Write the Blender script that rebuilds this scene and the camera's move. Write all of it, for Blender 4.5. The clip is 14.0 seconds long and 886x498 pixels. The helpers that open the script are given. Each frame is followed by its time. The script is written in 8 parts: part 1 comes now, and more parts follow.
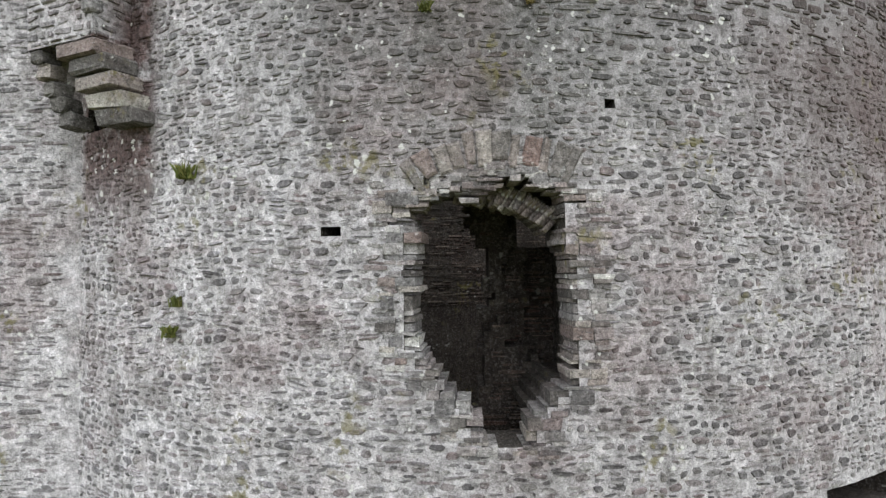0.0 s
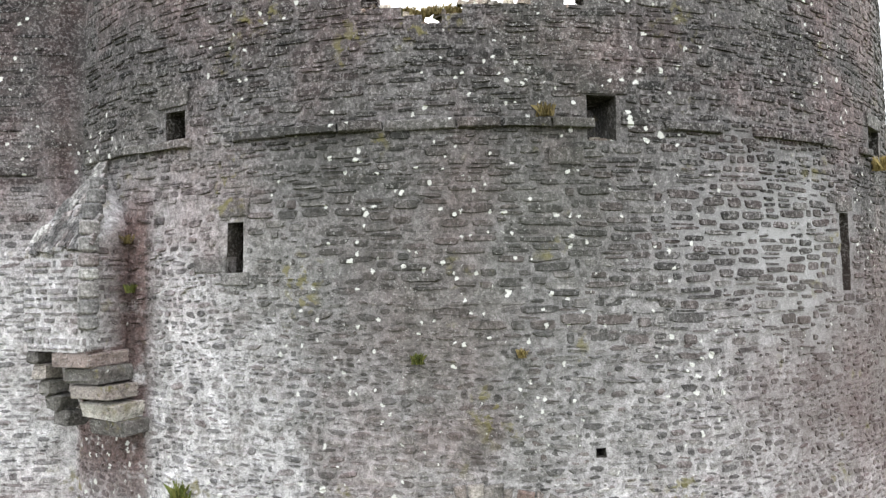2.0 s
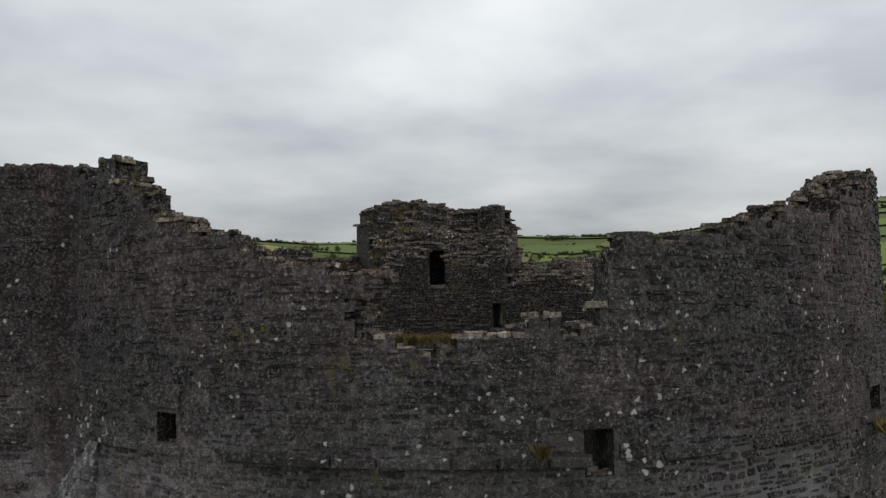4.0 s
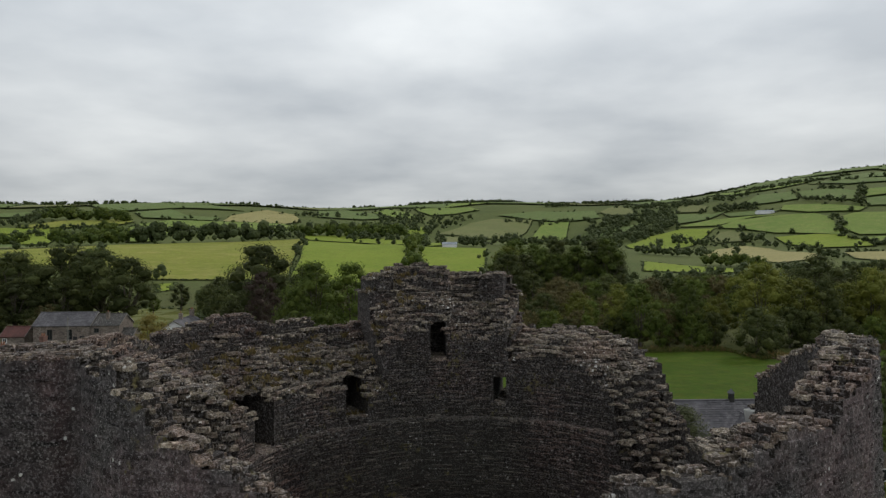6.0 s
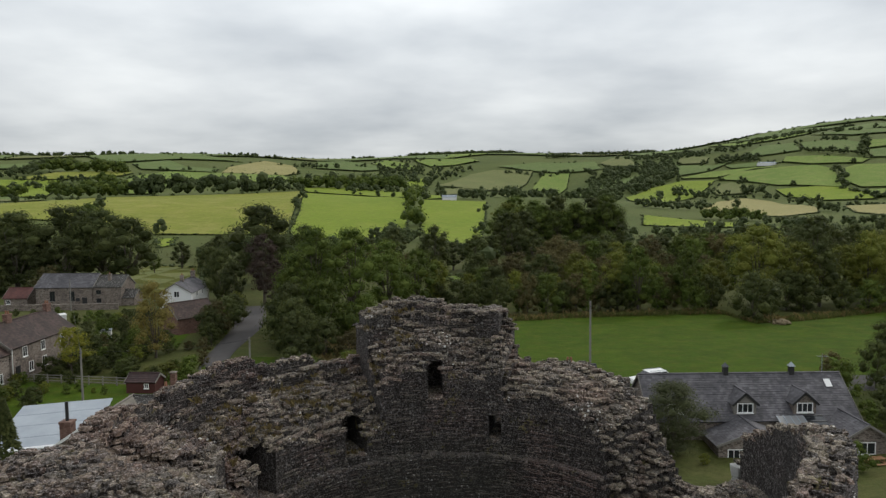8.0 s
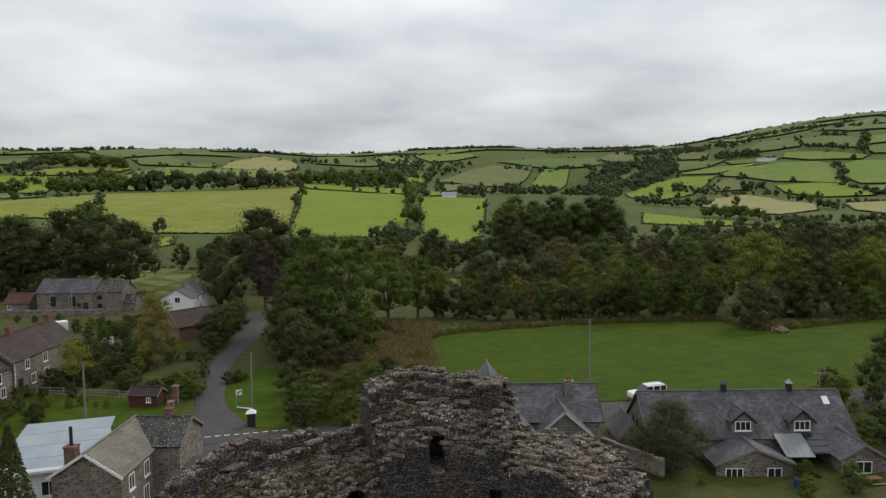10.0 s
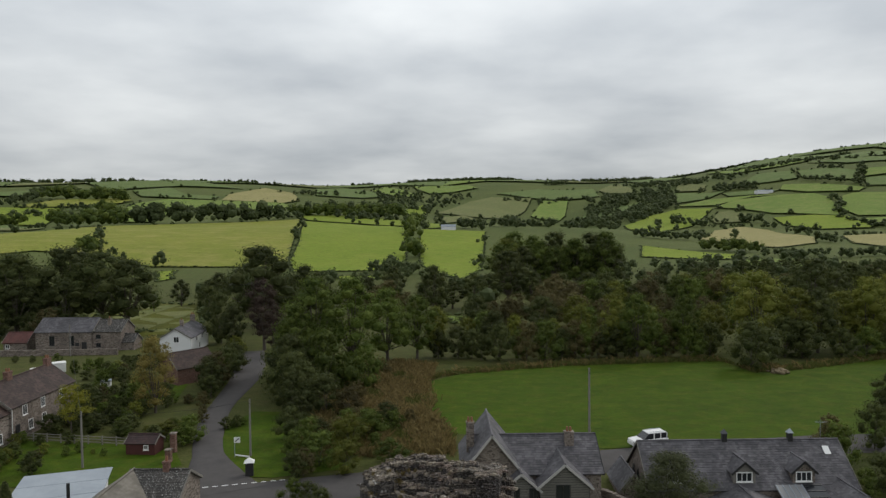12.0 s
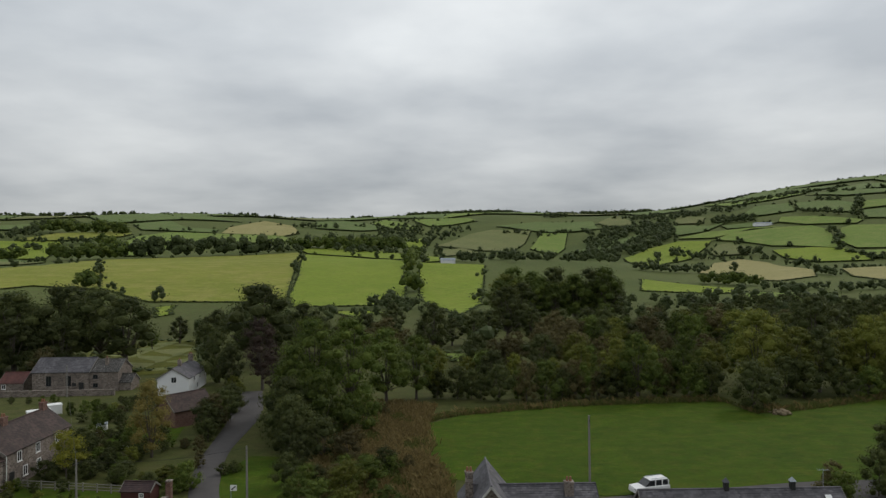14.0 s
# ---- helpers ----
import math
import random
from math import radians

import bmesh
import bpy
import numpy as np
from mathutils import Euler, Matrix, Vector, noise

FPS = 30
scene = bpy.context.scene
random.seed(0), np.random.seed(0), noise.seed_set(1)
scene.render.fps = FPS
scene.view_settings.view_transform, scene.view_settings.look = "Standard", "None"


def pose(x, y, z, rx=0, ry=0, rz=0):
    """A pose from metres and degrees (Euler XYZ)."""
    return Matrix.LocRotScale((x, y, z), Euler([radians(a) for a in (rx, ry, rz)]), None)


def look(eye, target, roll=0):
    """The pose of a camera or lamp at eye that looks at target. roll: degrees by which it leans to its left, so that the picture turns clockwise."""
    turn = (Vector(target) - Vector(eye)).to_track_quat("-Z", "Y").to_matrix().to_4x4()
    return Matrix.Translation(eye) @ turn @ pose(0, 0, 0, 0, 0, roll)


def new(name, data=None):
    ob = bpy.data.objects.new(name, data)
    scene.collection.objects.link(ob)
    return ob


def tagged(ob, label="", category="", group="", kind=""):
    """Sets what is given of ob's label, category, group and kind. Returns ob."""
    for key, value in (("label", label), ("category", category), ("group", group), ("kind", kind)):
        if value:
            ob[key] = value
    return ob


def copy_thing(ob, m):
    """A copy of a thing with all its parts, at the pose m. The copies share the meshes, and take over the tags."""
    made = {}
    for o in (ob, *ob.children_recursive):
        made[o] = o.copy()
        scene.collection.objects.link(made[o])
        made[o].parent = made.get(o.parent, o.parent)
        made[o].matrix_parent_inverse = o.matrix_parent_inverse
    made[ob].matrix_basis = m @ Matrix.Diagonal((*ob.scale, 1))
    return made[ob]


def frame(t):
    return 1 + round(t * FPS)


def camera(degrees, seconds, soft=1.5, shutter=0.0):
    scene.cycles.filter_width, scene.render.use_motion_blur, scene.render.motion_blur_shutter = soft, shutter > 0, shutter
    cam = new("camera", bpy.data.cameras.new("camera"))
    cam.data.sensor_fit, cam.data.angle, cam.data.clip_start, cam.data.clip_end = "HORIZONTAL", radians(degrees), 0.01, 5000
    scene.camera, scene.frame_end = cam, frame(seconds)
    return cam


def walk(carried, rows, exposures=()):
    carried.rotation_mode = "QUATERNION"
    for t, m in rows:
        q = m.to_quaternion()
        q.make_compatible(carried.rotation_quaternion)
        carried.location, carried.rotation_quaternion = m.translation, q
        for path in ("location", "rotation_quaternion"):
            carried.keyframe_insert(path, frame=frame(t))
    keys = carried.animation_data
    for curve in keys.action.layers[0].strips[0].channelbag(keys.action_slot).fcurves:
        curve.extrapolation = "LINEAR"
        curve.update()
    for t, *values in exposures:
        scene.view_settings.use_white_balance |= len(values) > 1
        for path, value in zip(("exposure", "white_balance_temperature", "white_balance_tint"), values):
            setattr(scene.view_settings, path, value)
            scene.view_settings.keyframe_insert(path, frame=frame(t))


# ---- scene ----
cam = camera(65.7, 14.0, soft=1.35)
PATH = [
    (0, (-0.018, 0.539, 10.108), (-0.028, 2.539, 10.152), -0.8),
    (0.5, (-0.04, 0.451, 10.956), (-0.045, 2.449, 11.04), -0.8),
    (1, (-0.02, 0.414, 11.729), (-0.028, 2.412, 11.823), -0.8),
    (1.5, (0.014, 0.395, 12.499), (0.009, 2.393, 12.594), -0.7),
    (2, (0.071, 0.385, 13.268), (0.069, 2.383, 13.36), -0.8),
    (2.5, (0.145, 0.38, 14.068), (0.143, 2.378, 14.156), -0.8),
    (3, (0.194, 0.384, 14.89), (0.19, 2.382, 14.98), -0.8),
    (3.5, (0.196, 0.372, 15.702), (0.194, 2.37, 15.796), -0.8),
    (4, (0.162, 0.348, 16.495), (0.162, 2.345, 16.598), -0.9),
    (4.2, (0.139, 0.343, 16.807), (0.141, 2.34, 16.912), -0.8),
    (6.3, (0.189, 0.316, 19.75), (0.187, 2.316, 19.72), -0.6),
    (6.5, (0.205, 0.309, 19.992), (0.203, 2.308, 19.94), -0.6),
    (7, (0.247, 0.282, 20.608), (0.244, 2.279, 20.503), -0.6),
    (7.5, (0.28, 0.228, 21.234), (0.277, 2.224, 21.104), -0.6),
    (10, (0.242, -0.018, 24.203), (0.24, 1.976, 24.044), -0.6),
    (10.5, (0.203, -0.152, 24.742), (0.203, 1.843, 24.602), -0.5),
    (11, (0.203, -0.203, 25.237), (0.203, 1.794, 25.119), -0.6),
    (11.5, (0.204, -0.239, 25.645), (0.205, 1.759, 25.551), -0.6),
    (12, (0.243, -0.336, 26.039), (0.244, 1.663, 25.969), -0.6),
    (12.5, (0.313, -0.344, 26.473), (0.314, 1.655, 26.426), -0.6),
    (13, (0.302, -0.448, 26.797), (0.304, 1.552, 26.774), -0.6),
    (13.5, (0.377, -0.431, 27.185), (0.379, 1.569, 27.184), -0.7),
    (14, (0.38, -0.515, 27.511), (0.383, 1.485, 27.534), -0.7),
]
# the light brightens at the wall and settles once the open sky is in view
EXPOSURES = [(0.0, 2.06), (0.5, 2.18), (1.0, 2.34), (1.5, 2.46), (2.0, 2.54), (2.5, 2.4), (3.0, 1.42), (3.5, 0.38), (4.0, 0.18), (6.5, 0.34), (7.5, 0.5), (10.0, 0.44), (11.5, 0.34), (13.0, 0.2), (14.0, 0.13)]
walk(cam, [(t, look(eye, target, roll)) for t, eye, target, roll in PATH], EXPOSURES)

# ---------------------------------------------------------------- world and sun
SUN_EL, SUN_AZ = 38.0, 48.0


def build_world():
    w = bpy.data.worlds.new("overcast_sky")
    scene.world = w
    w.use_nodes = True
    nt = w.node_tree
    nt.nodes.clear()
    out = nt.nodes.new("ShaderNodeOutputWorld")
    bg = nt.nodes.new("ShaderNodeBackground")
    sky = nt.nodes.new("ShaderNodeTexSky")
    sky.sky_type, sky.sun_disc = "NISHITA", False
    sky.sun_elevation, sky.sun_rotation = radians(SUN_EL), radians(SUN_AZ)
    tc = nt.nodes.new("ShaderNodeTexCoord")
    sep = nt.nodes.new("ShaderNodeSeparateXYZ")
    nt.links.new(tc.outputs["Generated"], sep.inputs[0])
    # cloud deck: project the direction on a flat layer so that the clouds crowd towards the horizon
    up = nt.nodes.new("ShaderNodeMath")
    up.operation = "MAXIMUM"
    up.inputs[1].default_value = 0.0
    nt.links.new(sep.outputs[2], up.inputs[0])
    lift = nt.nodes.new("ShaderNodeMath")
    lift.operation = "ADD"
    lift.inputs[1].default_value = 0.16
    nt.links.new(up.outputs[0], lift.inputs[0])
    comb = nt.nodes.new("ShaderNodeCombineXYZ")
    for i in (0, 1):
        d = nt.nodes.new("ShaderNodeMath")
        d.operation = "DIVIDE"
        nt.links.new(sep.outputs[i], d.inputs[0])
        nt.links.new(lift.outputs[0], d.inputs[1])
        nt.links.new(d.outputs[0], comb.inputs[i])
    big = nt.nodes.new("ShaderNodeTexNoise")
    big.inputs["Scale"].default_value, big.inputs["Detail"].default_value, big.inputs["Roughness"].default_value = 0.85, 7.0, 0.48
    nt.links.new(comb.outputs[0], big.inputs["Vector"])
    ramp = nt.nodes.new("ShaderNodeValToRGB")
    ramp.color_ramp.elements[0].position, ramp.color_ramp.elements[1].position = 0.36, 0.66
    ramp.color_ramp.elements[0].color, ramp.color_ramp.elements[1].color = (0.490, 0.525, 0.558, 1), (0.822, 0.85, 0.858, 1)
    nt.links.new(big.outputs["Fac"], ramp.inputs[0])
    # dull band near the horizon
    hor = nt.nodes.new("ShaderNodeMapRange")
    hor.inputs["From Min"].default_value, hor.inputs["From Max"].default_value = 0.0, 0.3
    hor.inputs["To Min"].default_value, hor.inputs["To Max"].default_value = 0.5, 1.0
    nt.links.new(up.outputs[0], hor.inputs["Value"])
    mul = nt.nodes.new("ShaderNodeVectorMath")
    mul.operation = "SCALE"
    nt.links.new(ramp.outputs[0], mul.inputs[0])
    nt.links.new(hor.outputs["Result"], mul.inputs["Scale"])
    mix = nt.nodes.new("ShaderNodeMix")
    mix.data_type = "RGBA"
    mix.inputs["Factor"].default_value = 0.97
    dim = nt.nodes.new("ShaderNodeVectorMath")
    dim.operation = "SCALE"
    dim.inputs["Scale"].default_value = 0.12
    nt.links.new(sky.outputs[0], dim.inputs[0])
    nt.links.new(dim.outputs[0], mix.inputs["A"])
    nt.links.new(mul.outputs[0], mix.inputs["B"])
    nt.links.new(mix.outputs["Result"], bg.inputs["Color"])
    bg.inputs["Strength"].default_value = 1.0
    nt.links.new(bg.outputs[0], out.inputs[0])
    sun = new("sun", bpy.data.lights.new("sun", "SUN"))
    sun.data.energy, sun.data.angle, sun.data.color = 0.9, radians(10), (1.0, 0.95, 0.88)
    a = radians(SUN_AZ)
    e = radians(SUN_EL)
    sun.matrix_world = look((0, 0, 0), (-math.sin(a) * math.cos(e), -math.cos(a) * math.cos(e), -math.sin(e)))


build_world()


# ---------------------------------------------------------------- materials
class Nodes:
    """A small builder for node materials."""

    def __init__(self, name):
        self.mat = bpy.data.materials.new(name)
        self.mat.use_nodes = True
        self.nt = self.mat.node_tree
        self.nt.nodes.clear()
        self.out = self.nt.nodes.new("ShaderNodeOutputMaterial")
        self.bsdf = self.nt.nodes.new("ShaderNodeBsdfPrincipled")
        self.nt.links.new(self.bsdf.outputs[0], self.out.inputs[0])
        self.co = self.nt.nodes.new("ShaderNodeTexCoord").outputs["Object"]

    def put(self, value, socket):
        if isinstance(value, bpy.types.NodeSocket):
            self.nt.links.new(value, socket)
        else:
            socket.default_value = value

    def noise(self, scale, detail=4.0, rough=0.55, vec=None, out="Fac"):
        n = self.nt.nodes.new("ShaderNodeTexNoise")
        n.inputs["Scale"].default_value, n.inputs["Detail"].default_value, n.inputs["Roughness"].default_value = scale, detail, rough
        self.nt.links.new(vec or self.co, n.inputs["Vector"])
        return n.outputs[out]

    def voronoi(self, scale, out="Distance", vec=None, feature="F1"):
        n = self.nt.nodes.new("ShaderNodeTexVoronoi")
        n.feature = feature
        n.inputs["Scale"].default_value = scale
        self.nt.links.new(vec or self.co, n.inputs["Vector"])
        return n.outputs[out]

    def stretch(self, x, y, z):
        n = self.nt.nodes.new("ShaderNodeMapping")
        n.inputs["Scale"].default_value = (x, y, z)
        self.nt.links.new(self.co, n.inputs["Vector"])
        return n.outputs[0]

    def ramp(self, fac, *stops):
        n = self.nt.nodes.new("ShaderNodeValToRGB")
        el = n.color_ramp.elements
        while len(el) < len(stops):
            el.new(0.5)
        for e, (p, c) in zip(el, stops):
            e.position = p
            e.color = (*c, 1) if len(c) == 3 else c
        self.put(fac, n.inputs[0])
        return n.outputs[0]

    def step(self, fac, a, b):
        n = self.nt.nodes.new("ShaderNodeMapRange")
        n.inputs["From Min"].default_value, n.inputs["From Max"].default_value = a, b
        self.put(fac, n.inputs["Value"])
        return n.outputs["Result"]

    def math(self, op, a, b=0.0):
        n = self.nt.nodes.new("ShaderNodeMath")
        n.operation = op
        self.put(a, n.inputs[0])
        self.put(b, n.inputs[1])
        return n.outputs[0]

    def mix(self, fac, a, b, kind="MIX"):
        n = self.nt.nodes.new("ShaderNodeMix")
        n.data_type, n.blend_type = "RGBA", kind
        self.put(fac, n.inputs["Factor"])
        self.put((*a, 1) if isinstance(a, tuple) else a, n.inputs["A"])
        self.put((*b, 1) if isinstance(b, tuple) else b, n.inputs["B"])
        return n.outputs["Result"]

    def island(self):
        return self.nt.nodes.new("ShaderNodeNewGeometry").outputs["Random Per Island"]

    def each(self):
        return self.nt.nodes.new("ShaderNodeObjectInfo").outputs["Random"]

    def axis(self, i):
        n = self.nt.nodes.new("ShaderNodeSeparateXYZ")
        self.nt.links.new(self.co, n.inputs[0])
        return n.outputs[i]

    def finish(self, color, rough=0.9, bump=None, strength=0.3, dist=0.02, metal=0.0, spec=0.3):
        self.put((*color, 1) if isinstance(color, tuple) else color, self.bsdf.inputs["Base Color"])
        self.put(rough, self.bsdf.inputs["Roughness"])
        self.bsdf.inputs["Metallic"].default_value = metal
        self.bsdf.inputs["Specular IOR Level"].default_value = spec
        if bump is not None:
            n = self.nt.nodes.new("ShaderNodeBump")
            n.inputs["Strength"].default_value, n.inputs["Distance"].default_value = strength, dist
            self.put(bump, n.inputs["Height"])
            self.nt.links.new(n.outputs[0], self.bsdf.inputs["Normal"])
        return self.mat


def rubble_material(name, single=False, mortar=False, head=0.92, pale=1.0, tint=(1.0, 1.0, 1.0), lichen=1.0, limed=1.0, fleck=1.0):
    """Weathered rubble. head: how dark the wall head is; pale: overall tone of the stones."""
    m = Nodes(name)
    rnd = m.each() if single else m.island()
    k = pale
    if mortar:
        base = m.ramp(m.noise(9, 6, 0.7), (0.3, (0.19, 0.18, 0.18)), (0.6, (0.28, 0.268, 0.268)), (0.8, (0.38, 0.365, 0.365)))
    else:
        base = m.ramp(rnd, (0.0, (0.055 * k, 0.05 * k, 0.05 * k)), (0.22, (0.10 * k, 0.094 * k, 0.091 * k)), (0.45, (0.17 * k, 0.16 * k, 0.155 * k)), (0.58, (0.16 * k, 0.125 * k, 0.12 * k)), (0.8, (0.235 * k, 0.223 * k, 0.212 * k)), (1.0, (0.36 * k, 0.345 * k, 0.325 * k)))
    # lime wash survives low on the wall; the weathered head is darkened further, as if backlit
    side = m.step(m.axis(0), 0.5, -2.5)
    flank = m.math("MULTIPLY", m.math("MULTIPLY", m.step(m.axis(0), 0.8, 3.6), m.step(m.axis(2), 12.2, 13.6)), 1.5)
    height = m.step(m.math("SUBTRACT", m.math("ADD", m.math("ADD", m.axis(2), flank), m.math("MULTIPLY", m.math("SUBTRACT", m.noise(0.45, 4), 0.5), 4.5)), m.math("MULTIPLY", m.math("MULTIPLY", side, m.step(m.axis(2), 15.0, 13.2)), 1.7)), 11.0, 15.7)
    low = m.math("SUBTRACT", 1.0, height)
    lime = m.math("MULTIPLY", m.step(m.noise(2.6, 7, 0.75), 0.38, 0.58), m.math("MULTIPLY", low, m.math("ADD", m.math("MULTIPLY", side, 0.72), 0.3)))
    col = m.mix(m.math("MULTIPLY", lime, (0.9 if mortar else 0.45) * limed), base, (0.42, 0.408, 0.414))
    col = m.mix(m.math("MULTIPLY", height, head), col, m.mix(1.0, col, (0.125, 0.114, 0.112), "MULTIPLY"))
    # red-brown and green-grey stains, rain streaks
    col = m.mix(m.math("MULTIPLY", m.step(m.noise(0.8, 4), 0.5, 0.68), m.math("MULTIPLY", 0.4, m.step(m.axis(2), 9.5, 13.0))), col, (0.078, 0.076, 0.064))
    col = m.mix(m.math("MULTIPLY", m.step(m.noise(0.5, 5, 0.6), 0.52, 0.66), 0.4), col, (0.15, 0.10, 0.097))
    streak = m.noise(1.0, 5, 0.6, m.stretch(2.2, 2.2, 0.25))
    col = m.mix(m.math("MULTIPLY", m.step(streak, 0.55, 0.75), 0.45), col, m.mix(1.0, col, (0.4, 0.38, 0.36), "MULTIPLY"))
    # wet brown staining below the latrine and down its side
    stain = m.math("MULTIPLY", m.math("MULTIPLY", m.step(m.math("SUBTRACT", m.axis(0), m.math("MULTIPLY", m.step(m.axis(2), 12.45, 12.6), 0.85)), -4.5, -4.36), m.step(m.axis(0), -3.08, -3.28)), m.math("MULTIPLY", m.step(m.axis(2), 10.2, 11.3), m.step(m.axis(2), 14.6, 14.0)))
    stain = m.math("MULTIPLY", stain, m.step(m.noise(2.4, 5, 0.7), 0.30, 0.46))
    col = m.mix(m.math("MULTIPLY", stain, 0.93), col, (0.068, 0.040, 0.036))
    # red-brown face of the square turret; shade beside the stack is put into the colour
    turret_shade = m.math("MULTIPLY", m.math("MULTIPLY", m.step(m.axis(0), -4.42, -4.6), m.step(m.axis(2), 13.2, 14.6)), m.math("ADD", m.math("MULTIPLY", m.step(m.noise(1.4, 5, 0.65), 0.35, 0.6), 0.45), m.math("MULTIPLY", m.step(m.axis(0), -5.1, -4.7), 0.4)))
    col = m.mix(turret_shade, col, m.mix(1.0, col, (0.50, 0.33, 0.32), "MULTIPLY"))
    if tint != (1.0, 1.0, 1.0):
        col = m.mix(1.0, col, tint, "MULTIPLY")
    # coarse and fine mottling
    coarse = m.step(m.noise(13, 5, 0.75), 0.34, 0.66)
    fine = m.step(m.noise(62, 6, 0.85), 0.36, 0.64)
    tone = m.math("ADD", m.math("MULTIPLY", coarse, 0.95), m.math("MULTIPLY", fine, 0.95))
    tone = m.math("ADD", tone, 0.12)
    shade = m.nt.nodes.new("ShaderNodeVectorMath")
    shade.operation = "SCALE"
    m.nt.links.new(col, shade.inputs[0])
    m.nt.links.new(tone, shade.inputs["Scale"])
    col = shade.outputs[0]
    # grey-green and blackish patches a hand or two wide
    col = m.mix(m.math("MULTIPLY", m.step(m.noise(2.7, 5, 0.7), 0.5, 0.62), 0.5), col, m.mix(1.0, col, (0.47, 0.465, 0.44), "MULTIPLY"))
    col = m.mix(m.math("MULTIPLY", m.step(m.noise(1.7, 5, 0.7, m.stretch(0.8, 0.8, 1.7)), 0.53, 0.66), 0.4), col, m.mix(1.0, col, (0.55, 0.44, 0.44), "MULTIPLY"))
    # pale and dark flecks: crusts of lichen, chipped faces, deep joints
    crowd = m.step(m.noise(1.9, 4, 0.6), 0.3, 0.7)
    light = m.step(m.math("ADD", m.noise(27, 5, 0.72), m.math("MULTIPLY", crowd, 0.05)), 0.555, 0.60)
    col = m.mix(m.math("MULTIPLY", light, m.math("ADD", m.math("MULTIPLY", height, 0.45 * fleck), 0.45 * fleck)), col, m.mix(1.0, m.mix(0.28, col, (0.28, 0.27, 0.27)), (1.75, 1.72, 1.74), "MULTIPLY"))
    dark = m.step(m.noise(21, 5, 0.75, m.stretch(1.0, 1.0, 1.8)), 0.445, 0.40)
    col = m.mix(m.math("MULTIPLY", dark, 0.75 * fleck), col, m.mix(1.0, col, (0.30, 0.28, 0.27), "MULTIPLY"))
    # pale crust and bare dark stone in smears that ignore the joints, stronger towards the wall head
    crust = m.noise(9.0, 7, 0.85, m.stretch(1.25, 1.25, 0.8))
    more = m.math("MULTIPLY", m.math("ADD", m.math("MULTIPLY", height, 0.45), 0.28), fleck)
    col = m.mix(m.math("MULTIPLY", m.step(crust, 0.53, 0.60), more), col, m.mix(1.0, m.mix(0.2, col, (0.16, 0.155, 0.15)), (2.0, 1.96, 1.95), "MULTIPLY"))
    col = m.mix(m.math("MULTIPLY", m.step(crust, 0.46, 0.40), more), col, m.mix(1.0, col, (0.36, 0.35, 0.34), "MULTIPLY"))
    # lichen
    def patch(x0, x1, z0, z1, soft=0.7):
        wx, wz = m.math("ADD", m.axis(0), m.math("MULTIPLY", m.noise(0.9, 4), 1.2)), m.math("ADD", m.axis(2), m.math("MULTIPLY", m.noise(1.1, 4), 1.2))
        x0, x1, z0, z1 = x0 + 0.6, x1 + 0.6, z0 + 0.6, z1 + 0.6
        return m.math("MULTIPLY", m.math("MULTIPLY", m.step(wx, x0 - soft, x0 + soft), m.step(wx, x1 + soft, x1 - soft)), m.math("MULTIPLY", m.step(wz, z0 - soft, z0 + soft), m.step(wz, z1 + soft, z1 - soft)))

    algae = patch(-1.8, 2.0, 11.4, 15.0)
    col = m.mix(m.math("MULTIPLY", algae, 0.42), col, (0.044, 0.045, 0.037))
    col = m.mix(m.math("MULTIPLY", patch(3.3, 7.5, 10.9, 13.2), 0.62), col, (0.088, 0.060, 0.057))
    if mortar:
        col = m.mix(m.math("MULTIPLY", patch(2.7, 4.7, 13.0, 14.4), 0.7 * limed), col, (0.36, 0.35, 0.355))
    zone = m.math("MAXIMUM", m.step(m.noise(0.7, 3), 0.42, 0.66), m.math("MULTIPLY", algae, 0.68))
    wander = m.nt.nodes.new("ShaderNodeVectorMath")
    wander.operation = "MULTIPLY_ADD"
    m.nt.links.new(m.noise(14, 3, 0.6, None, "Color"), wander.inputs[0])
    wander.inputs[1].default_value = (0.09, 0.09, 0.09)
    m.nt.links.new(m.co, wander.inputs[2])
    spots = m.step(m.math("SUBTRACT", m.math("MULTIPLY", zone, 0.25), m.voronoi(6.6, vec=wander.outputs[0])), 0.0, 0.05)
    col = m.mix(m.math("MULTIPLY", spots, 0.85 * lichen), col, (0.62, 0.61, 0.58))
    dots = m.math("MULTIPLY", m.step(m.math("SUBTRACT", 0.22, m.voronoi(24.0, vec=wander.outputs[0])), 0.0, 0.06), m.step(m.noise(1.6, 3), 0.42, 0.62))
    col = m.mix(m.math("MULTIPLY", dots, 0.5 * lichen), col, (0.48, 0.47, 0.45))
    moss = m.math("MULTIPLY", m.step(m.noise(1.3, 3), 0.6, 0.68), m.step(m.noise(9, 4), 0.52, 0.6))
    col = m.mix(m.math("MULTIPLY", moss, 0.7), col, (0.15, 0.13, 0.045))
    return m.finish(col, 0.95, m.math("ADD", m.noise(55, 6, 0.75), m.noise(14, 4, 0.6)), 0.75, 0.02)


